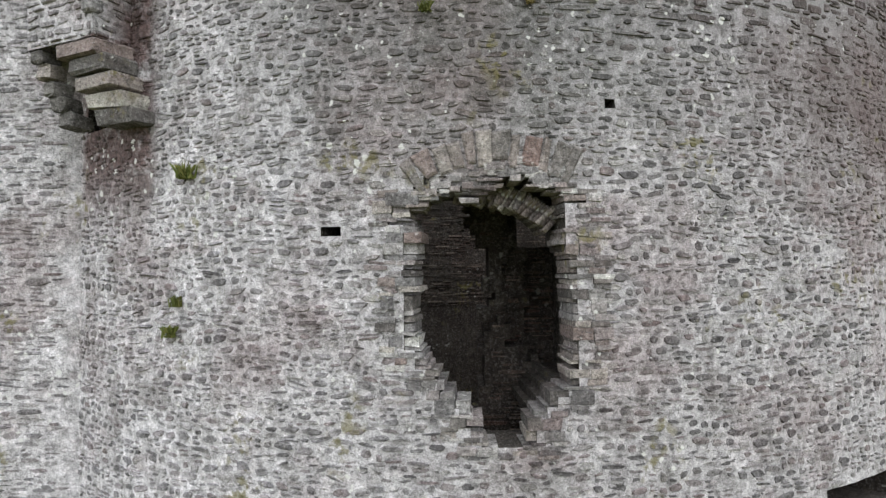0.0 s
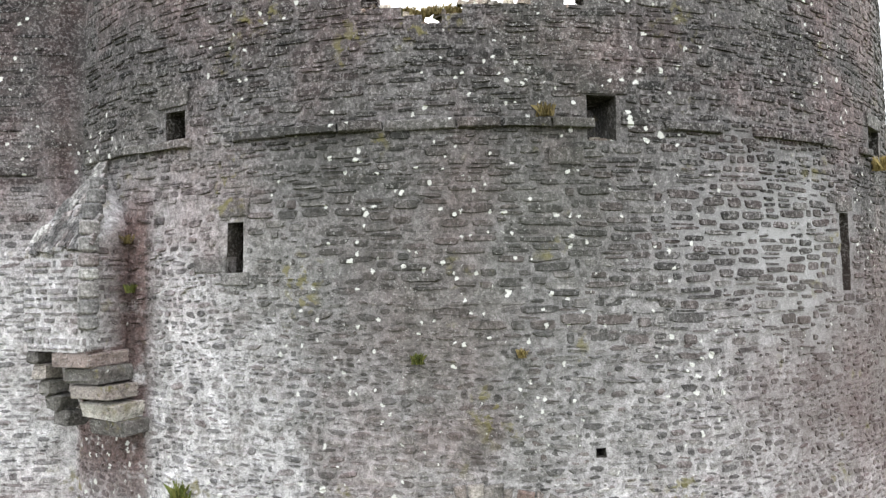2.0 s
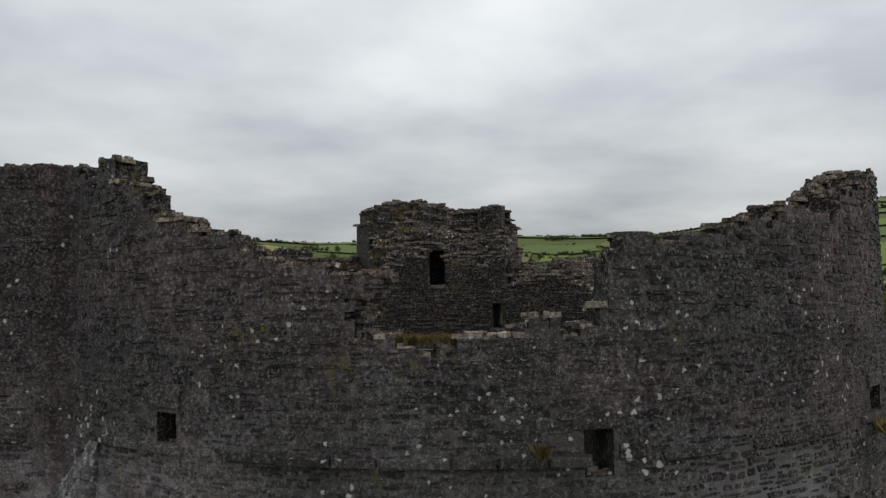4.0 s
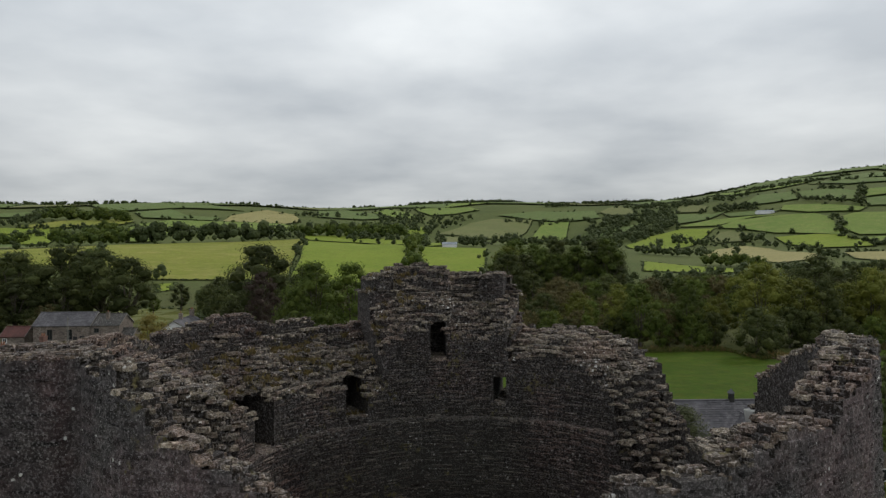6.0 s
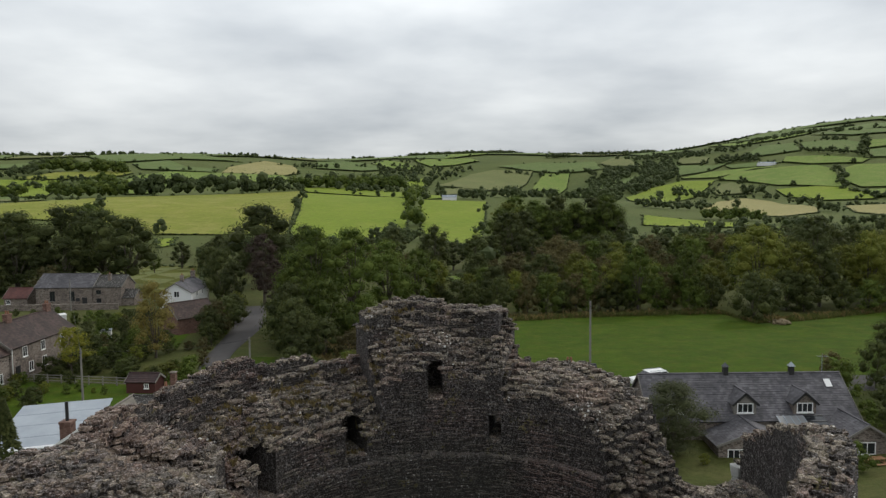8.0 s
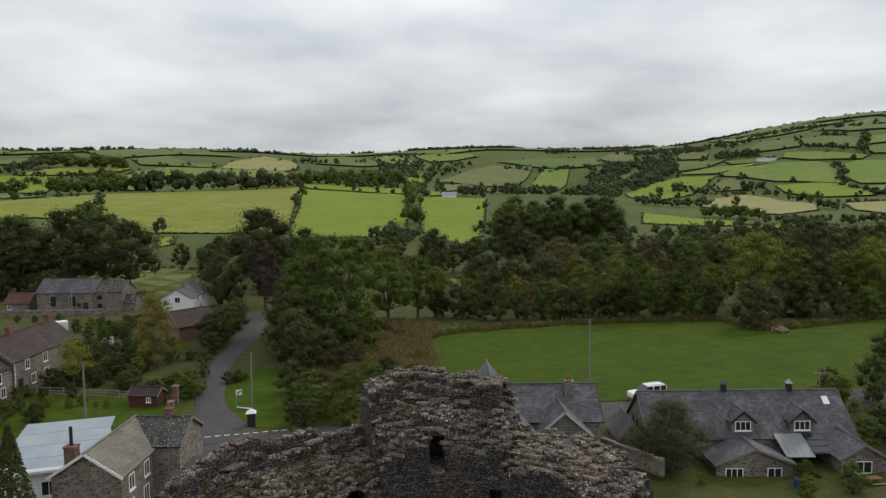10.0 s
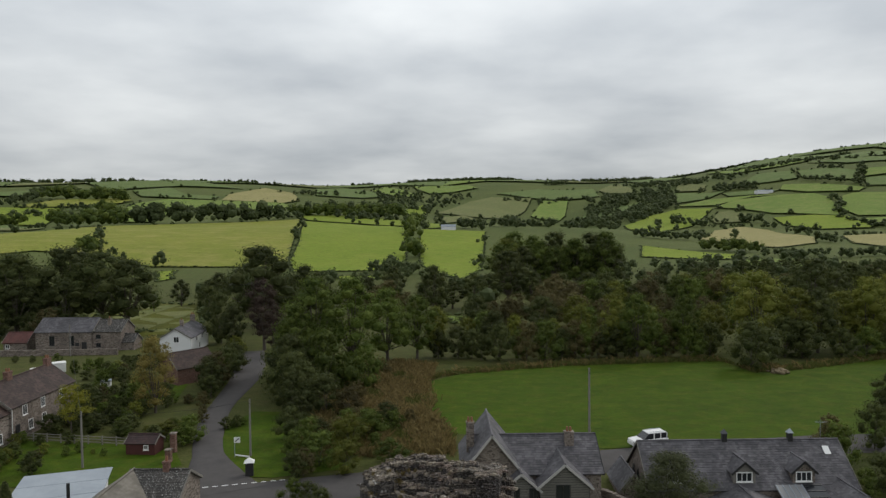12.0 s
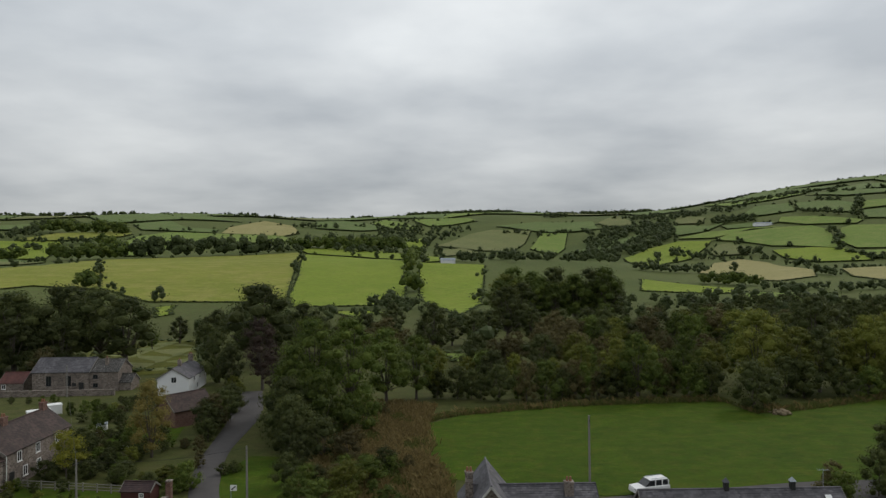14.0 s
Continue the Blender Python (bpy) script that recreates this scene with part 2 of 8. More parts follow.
def plain_material(name, a, b, scale=6.0, rough=0.85, strength=0.25, dist=0.01, metal=0.0, single=False, spec=0.3):
    m = Nodes(name)
    col = m.mix(m.noise(scale, 6, 0.6), a, b)
    col = m.mix(m.math("MULTIPLY", m.noise(scale * 7, 4, 0.7), 0.3), col, tuple(c * 0.55 for c in a))
    if single:
        col = m.mix(m.math("MULTIPLY", m.each(), 0.45), col, tuple(c * 0.5 for c in a))
    return m.finish(col, rough, m.noise(scale * 5, 5, 0.7), strength, dist, metal, spec)


def grass_material(name, a, b, c, patch=0.03, beyond=None):
    m = Nodes(name)
    col = m.mix(m.step(m.noise(patch, 6, 0.6), 0.3, 0.7), a, b)
    if beyond:
        col = m.mix(m.step(m.axis(1), 230.0, 420.0), col, m.mix(m.step(m.noise(0.006, 5, 0.6), 0.35, 0.65), *beyond))
    col = m.mix(m.math("MULTIPLY", m.step(m.noise(patch * 5, 5, 0.65), 0.45, 0.75), 0.7), col, c)
    col = m.mix(0.4, col, m.ramp(m.noise(2.5, 6, 0.8), (0.3, (0.12, 0.12, 0.12)), (0.7, (0.8, 0.8, 0.8))), "OVERLAY")
    col = m.mix(0.3, col, m.ramp(m.noise(0.28, 6, 0.75, m.stretch(1.0, 1.8, 1.0)), (0.36, (0.2, 0.2, 0.2)), (0.64, (0.8, 0.8, 0.8))), "OVERLAY")
    return m.finish(col, 0.95, m.noise(4, 5, 0.7), 0.5, 0.1, spec=0.1)


def leaf_material(name, a, b, c):
    m = Nodes(name)
    col = m.ramp(m.island(), (0.0, a), (0.5, b), (1.0, c))
    col = m.mix(m.math("MULTIPLY", m.each(), 0.35), col, tuple(v * 0.55 for v in a))
    vary = m.nt.nodes.new("ShaderNodeVectorMath")
    vary.operation = "SCALE"
    m.nt.links.new(col, vary.inputs[0])
    m.nt.links.new(m.math("ADD", m.math("MULTIPLY", m.each(), 0.9), 0.68), vary.inputs["Scale"])
    col = vary.outputs[0]
    mat = m.finish(col, 0.7, spec=0.2)
    thin = m.nt.nodes.new("ShaderNodeBsdfTranslucent")
    m.put(col, thin.inputs["Color"])
    both = m.nt.nodes.new("ShaderNodeMixShader")
    both.inputs[0].default_value = 0.35
    m.nt.links.new(m.bsdf.outputs[0], both.inputs[1])
    m.nt.links.new(thin.outputs[0], both.inputs[2])
    m.nt.links.new(both.outputs[0], m.out.inputs[0])
    return mat


def masonry_material(name, dark, light, tint):
    """House walls: small coursed stones in mortar."""
    m = Nodes(name)
    wob = m.nt.nodes.new("ShaderNodeVectorMath")
    wob.operation = "MULTIPLY_ADD"
    m.nt.links.new(m.noise(3, 3, 0.6, None, "Color"), wob.inputs[0])
    wob.inputs[1].default_value = (0.2, 0.2, 0.2)
    m.nt.links.new(m.stretch(2.6, 2.6, 5.5), wob.inputs[2])
    cellv = m.voronoi(1.0, "Color", wob.outputs[0])
    sep = m.nt.nodes.new("ShaderNodeSeparateColor")
    m.nt.links.new(cellv, sep.inputs[0])
    col = m.ramp(sep.outputs[0], (0.0, dark), (0.5, tint), (1.0, light))
    edge = m.voronoi(1.0, "Distance", wob.outputs[0], "DISTANCE_TO_EDGE")
    col = m.mix(m.step(edge, 0.09, 0.02), col, tuple(v * 1.15 for v in light))
    col = m.mix(m.math("MULTIPLY", m.step(m.noise(0.5, 5, 0.6), 0.4, 0.7), 0.5), col, tuple(v * 0.7 for v in dark))
    return m.finish(col, 0.95, m.math("ADD", m.step(edge, 0.0, 0.12), m.noise(12, 4, 0.7)), 0.6, 0.03)


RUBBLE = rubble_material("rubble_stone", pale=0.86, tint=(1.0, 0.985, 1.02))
# inner face: darker and browner than the outer stones, without lime
RUBBLE_IN = rubble_material("dark_inner_rubble_stone", head=0.35, pale=0.42, tint=(1.08, 0.97, 0.84), lichen=0.5, limed=0.0)
# unlimed stone, darkened further for the shade inside the chamber
CHAMBER = rubble_material("shaded_chamber_stone", head=0.0, pale=0.36, tint=(1.16, 0.94, 0.80), lichen=0.2, limed=0.0)
RUBBLE_TOP = rubble_material("pale_top_stone", head=0.55, pale=0.98, tint=(1.12, 1.0, 0.77), limed=0.2, fleck=1.4)
# pale sill stone, made lighter still for the light on its top
RUBBLE_SILL = rubble_material("sky_lit_sill_stone", head=0.2, pale=1.15, tint=(1.10, 1.0, 0.86), limed=0.2)
# core without lime, tinted far down so that recesses look shaded
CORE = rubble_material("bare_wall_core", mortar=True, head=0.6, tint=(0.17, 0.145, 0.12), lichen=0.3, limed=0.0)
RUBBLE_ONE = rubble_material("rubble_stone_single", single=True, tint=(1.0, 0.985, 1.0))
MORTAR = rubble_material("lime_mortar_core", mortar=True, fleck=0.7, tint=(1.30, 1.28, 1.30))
GRASS = grass_material("meadow_grass", (0.048, 0.058, 0.016), (0.068, 0.076, 0.021), (0.088, 0.078, 0.030), 0.05, ((0.066, 0.092, 0.024), (0.098, 0.120, 0.034)))
LAWN = grass_material("mown_lawn", (0.033, 0.064, 0.003), (0.049, 0.083, 0.004), (0.078, 0.084, 0.010), 0.09)
# patches of sunlight are put into the brighter colour of the next two pastures
FIELD_LIT = grass_material("sun_bright_pasture", (0.135, 0.190, 0.020), (0.172, 0.222, 0.026), (0.215, 0.232, 0.044), 0.012)
FIELD_YELLOW = grass_material("straw_tinged_pasture", (0.150, 0.178, 0.026), (0.200, 0.214, 0.036), (0.300, 0.256, 0.085), 0.011)
FIELD_FAR = grass_material("hill_pasture", (0.092, 0.134, 0.040), (0.118, 0.160, 0.048), (0.146, 0.162, 0.066), 0.012)
FIELD_OLIVE = grass_material("olive_pasture", (0.122, 0.136, 0.050), (0.156, 0.160, 0.062), (0.114, 0.146, 0.046), 0.012)
FIELD_DULL = grass_material("dull_pasture", (0.120, 0.176, 0.036), (0.152, 0.208, 0.044), (0.205, 0.220, 0.070), 0.012)
FIELD_STUBBLE = grass_material("pale_stubble", (0.235, 0.215, 0.085), (0.285, 0.255, 0.115), (0.205, 0.196, 0.062), 0.012)
FIELD_PADDOCK = grass_material("paddock_grass", (0.070, 0.080, 0.010), (0.092, 0.098, 0.015), (0.112, 0.106, 0.024), 0.03)
BRACKEN = grass_material("rough_bracken", (0.11, 0.09, 0.034), (0.145, 0.105, 0.044), (0.06, 0.07, 0.02), 0.12)
ASPHALT = plain_material("road_asphalt", (0.064, 0.060, 0.059), (0.106, 0.099, 0.096), 0.8, 0.95, spec=0.1)
SLATE = plain_material("slate", (0.075, 0.078, 0.085), (0.12, 0.122, 0.13), 1.2, 0.6, single=True)
STONEWALL = masonry_material("house_rubble_wall", (0.085, 0.070, 0.060), (0.25, 0.215, 0.185), (0.16, 0.128, 0.108))
WHITEWALL = plain_material("white_render", (0.68, 0.69, 0.70), (0.78, 0.78, 0.78), 0.8, 0.85)
TIMBER = plain_material("weathered_timber", (0.16, 0.15, 0.135), (0.24, 0.225, 0.20), 3.0, 0.9)
DARKWOOD = plain_material("dark_red_timber", (0.06, 0.02, 0.018), (0.09, 0.032, 0.026), 3.0, 0.8)
WHITEPAINT = plain_material("white_paint", (0.72, 0.72, 0.71), (0.8, 0.8, 0.79), 2.0, 0.5)
BLACK = plain_material("black_paint", (0.02, 0.02, 0.02), (0.035, 0.035, 0.035), 3.0, 0.5)
BRICK = masonry_material("old_brickwork", (0.10, 0.055, 0.045), (0.19, 0.12, 0.095), (0.15, 0.08, 0.062))
TERRACOTTA = plain_material("terracotta_pot", (0.20, 0.09, 0.055), (0.28, 0.13, 0.075), 5.0, 0.8)
METALROOF = plain_material("worn_sheet_roof", (0.17, 0.20, 0.235), (0.42, 0.46, 0.50), 0.35, 0.4, metal=0.1)
BARK = plain_material("bark", (0.07, 0.06, 0.05), (0.12, 0.10, 0.08), 6.0, 0.95, 0.6, 0.03)
LEAF_DARK = leaf_material("dark_oak_leaves", (0.034, 0.045, 0.013), (0.055, 0.068, 0.019), (0.096, 0.106, 0.029))
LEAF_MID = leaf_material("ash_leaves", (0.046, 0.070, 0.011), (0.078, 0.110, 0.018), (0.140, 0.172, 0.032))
LEAF_GREY = leaf_material("grey_willow_leaves", (0.043, 0.050, 0.022), (0.063, 0.071, 0.031), (0.088, 0.097, 0.043))
# far leaves, flatter and bluer than the dark oak: distance haze put into the colour
LEAF_HAZED = leaf_material("hazed_far_leaves", (0.042, 0.058, 0.020), (0.062, 0.082, 0.029), (0.088, 0.108, 0.040))
LEAF_YELLOW = leaf_material("willow_leaves", (0.088, 0.104, 0.015), (0.128, 0.142, 0.022), (0.180, 0.182, 0.034))
LEAF_RUST = leaf_material("autumn_leaves", (0.066, 0.058, 0.022), (0.092, 0.080, 0.030), (0.125, 0.105, 0.040))
LEAF_GOLD = leaf_material("golden_birch_leaves", (0.120, 0.100, 0.028), (0.165, 0.135, 0.036), (0.220, 0.178, 0.050))
LEAF_MAPLE = leaf_material("golden_maple_leaves", (0.130, 0.135, 0.016), (0.180, 0.180, 0.022), (0.240, 0.230, 0.034))
LEAF_PURPLE = leaf_material("copper_beech_leaves", (0.046, 0.034, 0.027), (0.066, 0.046, 0.035), (0.088, 0.062, 0.044))
GRASS_DRY = leaf_material("dry_grass_blades", (0.13, 0.10, 0.04), (0.20, 0.15, 0.06), (0.28, 0.22, 0.09))
GRASS_BLADE = leaf_material("green_grass_blades", (0.06, 0.075, 0.018), (0.10, 0.115, 0.028), (0.16, 0.15, 0.045))


def glass_material():
    m = Nodes("window_glass")
    return m.finish(m.mix(m.noise(0.7), (0.012, 0.014, 0.016), (0.03, 0.033, 0.036)), 0.08, spec=0.6)


GLASS = glass_material()


# ---------------------------------------------------------------- builders
def part(name, bm, material, parent=None, label="", smooth=False):
    """Links a bmesh as one mesh object under a thing or a part."""
    me = bpy.data.meshes.new(name)
    bm.to_mesh(me)
    bm.free()
    me.materials.append(material)
    if smooth:
        me.polygons.foreach_set("use_smooth", [True] * len(me.polygons))
    ob = new(name, me)
    if parent:
        ob.parent = parent
    if label:
        ob["label"] = label
    return ob


def raw(name, verts, faces, material, parent=None, label=""):
    """Links arrays of corners and faces as one mesh object."""
    me = bpy.data.meshes.new(name)
    me.from_pydata(verts if isinstance(verts, list) else verts.tolist(), [], faces if isinstance(faces, list) else faces.tolist())
    me.materials.append(material)
    me.update()
    ob = new(name, me)
    if parent:
        ob.parent = parent
    if label:
        ob["label"] = label
    return ob


def thing(name, label, category, at=(0, 0, 0), turn=0.0, group=""):
    e = new(name)
    e.empty_display_size = 0.3
    e.matrix_basis = pose(*at, 0, 0, turn)
    return tagged(e, label, category, group)


def box(bm, x0, x1, y0, y1, z0, z1, bevel=0.0):
    m = Matrix.Translation(((x0 + x1) / 2, (y0 + y1) / 2, (z0 + z1) / 2)) @ Matrix.Diagonal((abs(x1 - x0), abs(y1 - y0), abs(z1 - z0), 1))
    made = bmesh.ops.create_cube(bm, size=1.0, matrix=m)["verts"]
    if bevel:
        edges = list({e for v in made for e in v.link_edges})
        bmesh.ops.bevel(bm, geom=edges, offset=bevel, segments=1, affect="EDGES")
    return made


def tube(bm, a, b, r0, r1, sides=8):
    a, b = Vector(a), Vector(b)
    m = Matrix.Translation((a + b) / 2) @ (b - a).to_track_quat("Z", "Y").to_matrix().to_4x4()
    bmesh.ops.create_cone(bm, cap_ends=True, segments=sides, radius1=r0, radius2=r1, depth=(b - a).length, matrix=m)
# ---------------------------------------------------------------- ground
def smooth(a, b, v):
    t = np.clip((np.asarray(v, dtype=float) - a) / (b - a), 0, 1)
    return t * t * (3 - 2 * t)


def land(x, y):
    """Height of the ground: a flat valley floor, a gentle dip behind the village, then the hills."""
    x, y = np.asarray(x, dtype=float), np.asarray(y, dtype=float)
    d = np.hypot(x, y)
    z = -1.3 * np.exp(-(((x - 29) / 17) ** 2 + ((y - 58) / 9) ** 2))
    z = z + 1.5 * np.exp(-((x - 0.5) ** 2 + (y - 14) ** 2) / 220.0)
    az = np.degrees(np.arctan2(x, y))
    right = smooth(8, 22, az)
    z = z + (24.0 - 12.0 * right) * smooth(330, 760, d) + 138.0 * smooth(800, 2400, d)
    z = z + 78.0 * smooth(11, 33, az) * smooth(780, 1700, d) + 7.0 * smooth(700, 1300, d) * np.sin(x / 150.0 + y / 310.0)
    z = z - 22.0 * np.exp(-(((az - 9.0) / 4.0) ** 2)) * smooth(700, 1100, d) * smooth(2200, 1300, d)
    return z


def build_ground():
    ys = np.concatenate([np.arange(-300, 0, 60.0), np.arange(0, 160, 3.0), np.arange(160, 400, 8.0), np.geomspace(400, 3600, 90)])
    half = 95
    verts, faces = [], []
    for y in ys:
        w = 130 + 0.95 * max(y, 0)
        s = np.linspace(-1, 1, 2 * half + 1) * w
        z = land(s, np.full_like(s, y))
        verts.extend(zip(s.tolist(), [float(y)] * len(s), z.tolist()))
    n = 2 * half + 1
    for r in range(len(ys) - 1):
        for c in range(n - 1):
            a = r * n + c
            faces.append((a, a + 1, a + n + 1, a + n))
    g = raw("ground", verts, faces, GRASS)
    tagged(g, "rolling green valley ground reaching the hills", "ground", kind="structure")
    g.data.polygons.foreach_set("use_smooth", [True] * len(g.data.polygons))


build_ground()


# ---------------------------------------------------------------- round tower
CX, CY = 0.487, 13.911
NT = 432
DT = 360.0 / NT
DZ = 0.09
Z0, Z1 = -0.5, 19.5
NZ = int((Z1 - Z0) / DZ)
SHELLS = np.array([4.1, 4.5, 4.75, 4.95, 5.15, 5.35, 5.55, 5.75, 5.95, 6.15, 6.35, 6.55, 6.95])
ANG = (np.arange(NT) + 0.5) * DT - 180.0
ZED = Z0 + (np.arange(NZ) + 0.5) * DZ


def profile(points, ang):
    """A height along the wall from a few (angle, height) corners."""
    a, h = zip(*points)
    return np.interp(ang, a, h)


# crest of the outer skin, then of the core behind it
CREST = [(-180, 17.73), (-176, 17.78), (-170, 17.72), (-168, 17.5), (-164, 17.45), (-160, 17.7), (-152, 18.0), (-146, 18.04), (-132, 18.02), (-128.9, 18.03), (-127.2, 18.02), (-125.5, 17.85), (-123.5, 17.71), (-122.5, 17.51),
         (-121.9, 17.32), (-119.0, 17.26), (-116.5, 17.24), (-115.8, 17.17), (-112.7, 17.12), (-111.2, 17.04), (-110.1, 16.92), (-109.5, 16.81), (-107.3, 16.75), (-104.2, 16.71), (-101.8, 16.66), (-100.4, 16.57), (-97.6, 16.54),
         (-97.3, 15.93), (-92.4, 15.93), (-89.5, 15.95), (-87.2, 15.98), (-86.8, 16.05), (-84.9, 16.1), (-82.6, 16.15), (-79.6, 16.19), (-79.3, 16.5), (-78.6, 16.7), (-77.5, 16.89), (-77.0, 16.94), (-72.3, 16.96), (-71.2, 17.0),
         (-66.3, 17.06), (-63.5, 17.07), (-62.5, 17.14), (-60.3, 17.28), (-55.7, 17.36), (-54.9, 17.3), (-50.9, 17.34), (-49.7, 17.52), (-46.3, 17.68), (-37.8, 17.94), (-30, 18.02), (-22, 17.9), (-15, 17.68), (-4, 17.34),
         (3, 16.9), (7.2, 16.64), (8.6, 16.6), (9.1, 15.9), (13.3, 15.75), (13.9, 14.5), (21.7, 14.36), (27, 14.5), (31.3, 14.58), (33.5, 14.9), (36.5, 15.35), (37.9, 15.8), (39.4, 16.37), (43.7, 16.57), (47.9, 16.9),
         (50.7, 17.04), (60, 17.12), (73.6, 17.0), (73.9, 18.2), (76.0, 18.25), (76.3, 18.62), (88, 18.68), (91.5, 18.7), (92.3, 18.84), (99, 18.9), (107.5, 18.86), (108.2, 18.66), (113.6, 18.58), (114.2, 17.38), (118.6, 17.2),
         (126, 17.3), (126.6, 17.45), (136, 17.45), (141.4, 17.5), (142.6, 17.68), (147.4, 17.8), (153.4, 17.74), (163, 17.66), (168.6, 17.58), (169.0, 17.28), (171, 17.34), (174, 17.5), (178, 17.7), (180, 17.73)]


def solid_cells():
    """The masonry as cells of angle, height and depth."""
    rng = np.random.default_rng(4)
    A, Z = np.meshgrid(ANG, ZED, indexing="ij")
    ragged = (np.repeat(rng.normal(0, 0.026, NT // 4), 4) + np.repeat(rng.normal(0, 0.02, NT // 2), 2))[:, None]
    solid = np.zeros((NT, NZ, len(SHELLS) - 1), bool)
    crest = profile(CREST, ANG)[:, None]
    far = (smooth(20, 45, ANG) * smooth(182, 120, ANG))[:, None]
    for j in range(len(SHELLS) - 1):
        # parapet outside, wall walk behind it, then a ruined slope down to the inner face
        r = (SHELLS[j] + SHELLS[j + 1]) / 2
        slope = np.interp(r, [4.3, 4.9, 5.3, 5.8, 6.3, 6.6], [2.1, 1.55, 1.05, 0.7, 0.52, 0.03])
        steep = np.interp(r, [4.3, 4.8, 5.2, 6.0, 6.6], [1.3, 0.55, 0.24, 0.12, 0.02])
        front = smooth(-142, -134, ANG)[:, None]
        near = np.interp(r, [4.3, 5.3, 6.3, 6.6], [1.3, 0.75, 0.4, 0.03]) * (1 - front) + np.interp(r, [4.3, 5.3, 6.3, 6.6], [2.2, 1.8, 1.3, 0.03]) * front
        drop = slope * far + near * (1 - far)
        bare = (smooth(26, 38, ANG) * smooth(80, 70, ANG))[:, None]
        drop = drop * (1 - bare) + steep * bare
        # an embrasure is broken out behind a thin outer skin
        pocket = (smooth(-68, -58, ANG) * smooth(11, 8, ANG))[:, None]
        drop = drop * (1 - pocket) + pocket * ((crest - np.interp(r, [4.75, 5.5, 6.3], [15.25, 15.45, 15.65])) if r < 6.4 else 0.05)
        own = np.repeat(rng.normal(0, 0.03, NT // 3), 3)[:, None]
        top = crest - drop + ragged + own
        block = (A > 76.3) & (A < 113.9)
        top = np.where(block[:, :1] & (SHELLS[j] > 5.6), crest + ragged * 0.5, top)
        bay = (A[:, :1] > 83.0) & (A[:, :1] < 107.3)
        middle = 1.0 - np.abs(A[:, :1] - 94.0) / 13.5
        hollow = np.interp(r, [5.65, 5.85, 6.05, 6.25, 6.4, 6.7], [1.5, 1.15, 0.75, 0.42, 0.12, 0.0]) * np.clip(0.55 + 0.6 * middle, 0, 1)
        top = np.where(bay & (SHELLS[j] > 5.6), crest + ragged * 0.5 - hollow, top)
        solid[:, :, j] = Z < top
        # floor ledge: the lower storey is thicker
        if SHELLS[j] < 4.7:
            solid[:, :, j] &= Z < (14.9 if j else -1.0)

    def cut(mask, lo=0.0, hi=9.0):
        for j in range(len(SHELLS) - 1):
            if SHELLS[j + 1] > lo and SHELLS[j] < hi:
                solid[:, :, j] &= ~mask

    # large broken window towards the viewer: straight jambs, rough head, funnel foot, a deep chamber behind
    wob = np.repeat(rng.normal(0, 0.28, NZ // 2 + 1), 2)[:NZ]
    wob2 = np.repeat(rng.normal(0, 0.28, NZ // 2 + 1), 2)[:NZ]
    left = (np.interp(ZED, [8.42, 8.63, 8.89, 9.2, 9.41, 10.6, 10.75, 10.92], [-91.1, -92.2, -93.9, -96.2, -96.7, -96.6, -96.3, -94.8]) - 0.7)[None]
    right = (np.interp(ZED, [8.42, 8.65, 8.88, 9.08, 9.82, 10.34, 10.75, 10.92], [-88.4, -87.9, -85.9, -84.5, -84.6, -85.6, -85.2, -86.2]) + 0.7)[None]
    head = (10.94 - 0.0045 * np.maximum(0, np.abs(ANG + 90.5) - 1.5) ** 2 + rng.normal(0, 0.015, NT))[:, None]
    body = (A > left) & (A < right) & (Z > 8.43) & (Z < head)
    low_wall = (A > -92.8 + 2.0 * wob[None]) & (A < -83.5 + 2.0 * wob2[None]) & (Z < 9.22 + 0.25 * np.sin(A * 0.9))
    cut(body & ~low_wall, 5.2)
    cut(body, 5.4)
    # the chamber floor lies lower than the broken sill
    cut((A > -94) & (A < -86) & (Z > 7.7) & (Z < 8.62), 5.4, 6.3)
    edge = np.interp(ZED, [8.4, 9.2, 9.7, 10.1, 10.4, 10.9], [-92.5, -91.4, -90.2, -90.4, -91.6, -92.6])[None] + 2.2 * wob[None]
    pier = (A > edge) & (A < -80) & ~((A > -86.2 + wob2[None]) & (Z > 10.3 + 0.3 * wob[None]) & (Z < 10.75))
    cut((A > -102) & (A < -80) & (Z > 8.0) & (Z < 10.9) & ~pier, 4.6, 6.2)
    # the pier's flank is hollowed towards the far jamb
    cut((A > -87.6 + 1.6 * wob2[None]) & (A < -80) & (Z > 9.15) & (Z < 10.9), 5.0, 6.2)
    cut((A > -84.9 + 1.6 * wob[None]) & (A < -80) & (Z > 8.9) & (Z < 10.9), 4.8, 6.2)
    cut((A > -102) & (A < -80) & (Z > 9.2) & (Z < 10.9), 5.6, 6.2)
    # overhanging teeth where the wall head has broken away
    brink = np.interp(ZED, [15.9, 15.98, 16.06, 16.14, 16.22, 16.3, 16.38, 16.46, 16.54, 16.7], [-98.2, -99.8, -100.9, -99.9, -101.0, -100.2, -100.6, -99.0, -97.4, -98.4])[None]
    cut((A > brink) & (A < -96) & (Z > 15.93), 5.6)
    cut((A > -98.8) & (A < -95.5) & (Z > 10.52) & (Z < 10.64), 6.5)
    cut((A > -86.2) & (A < -83.2) & (Z > 10.62) & (Z < 10.78), 6.5)
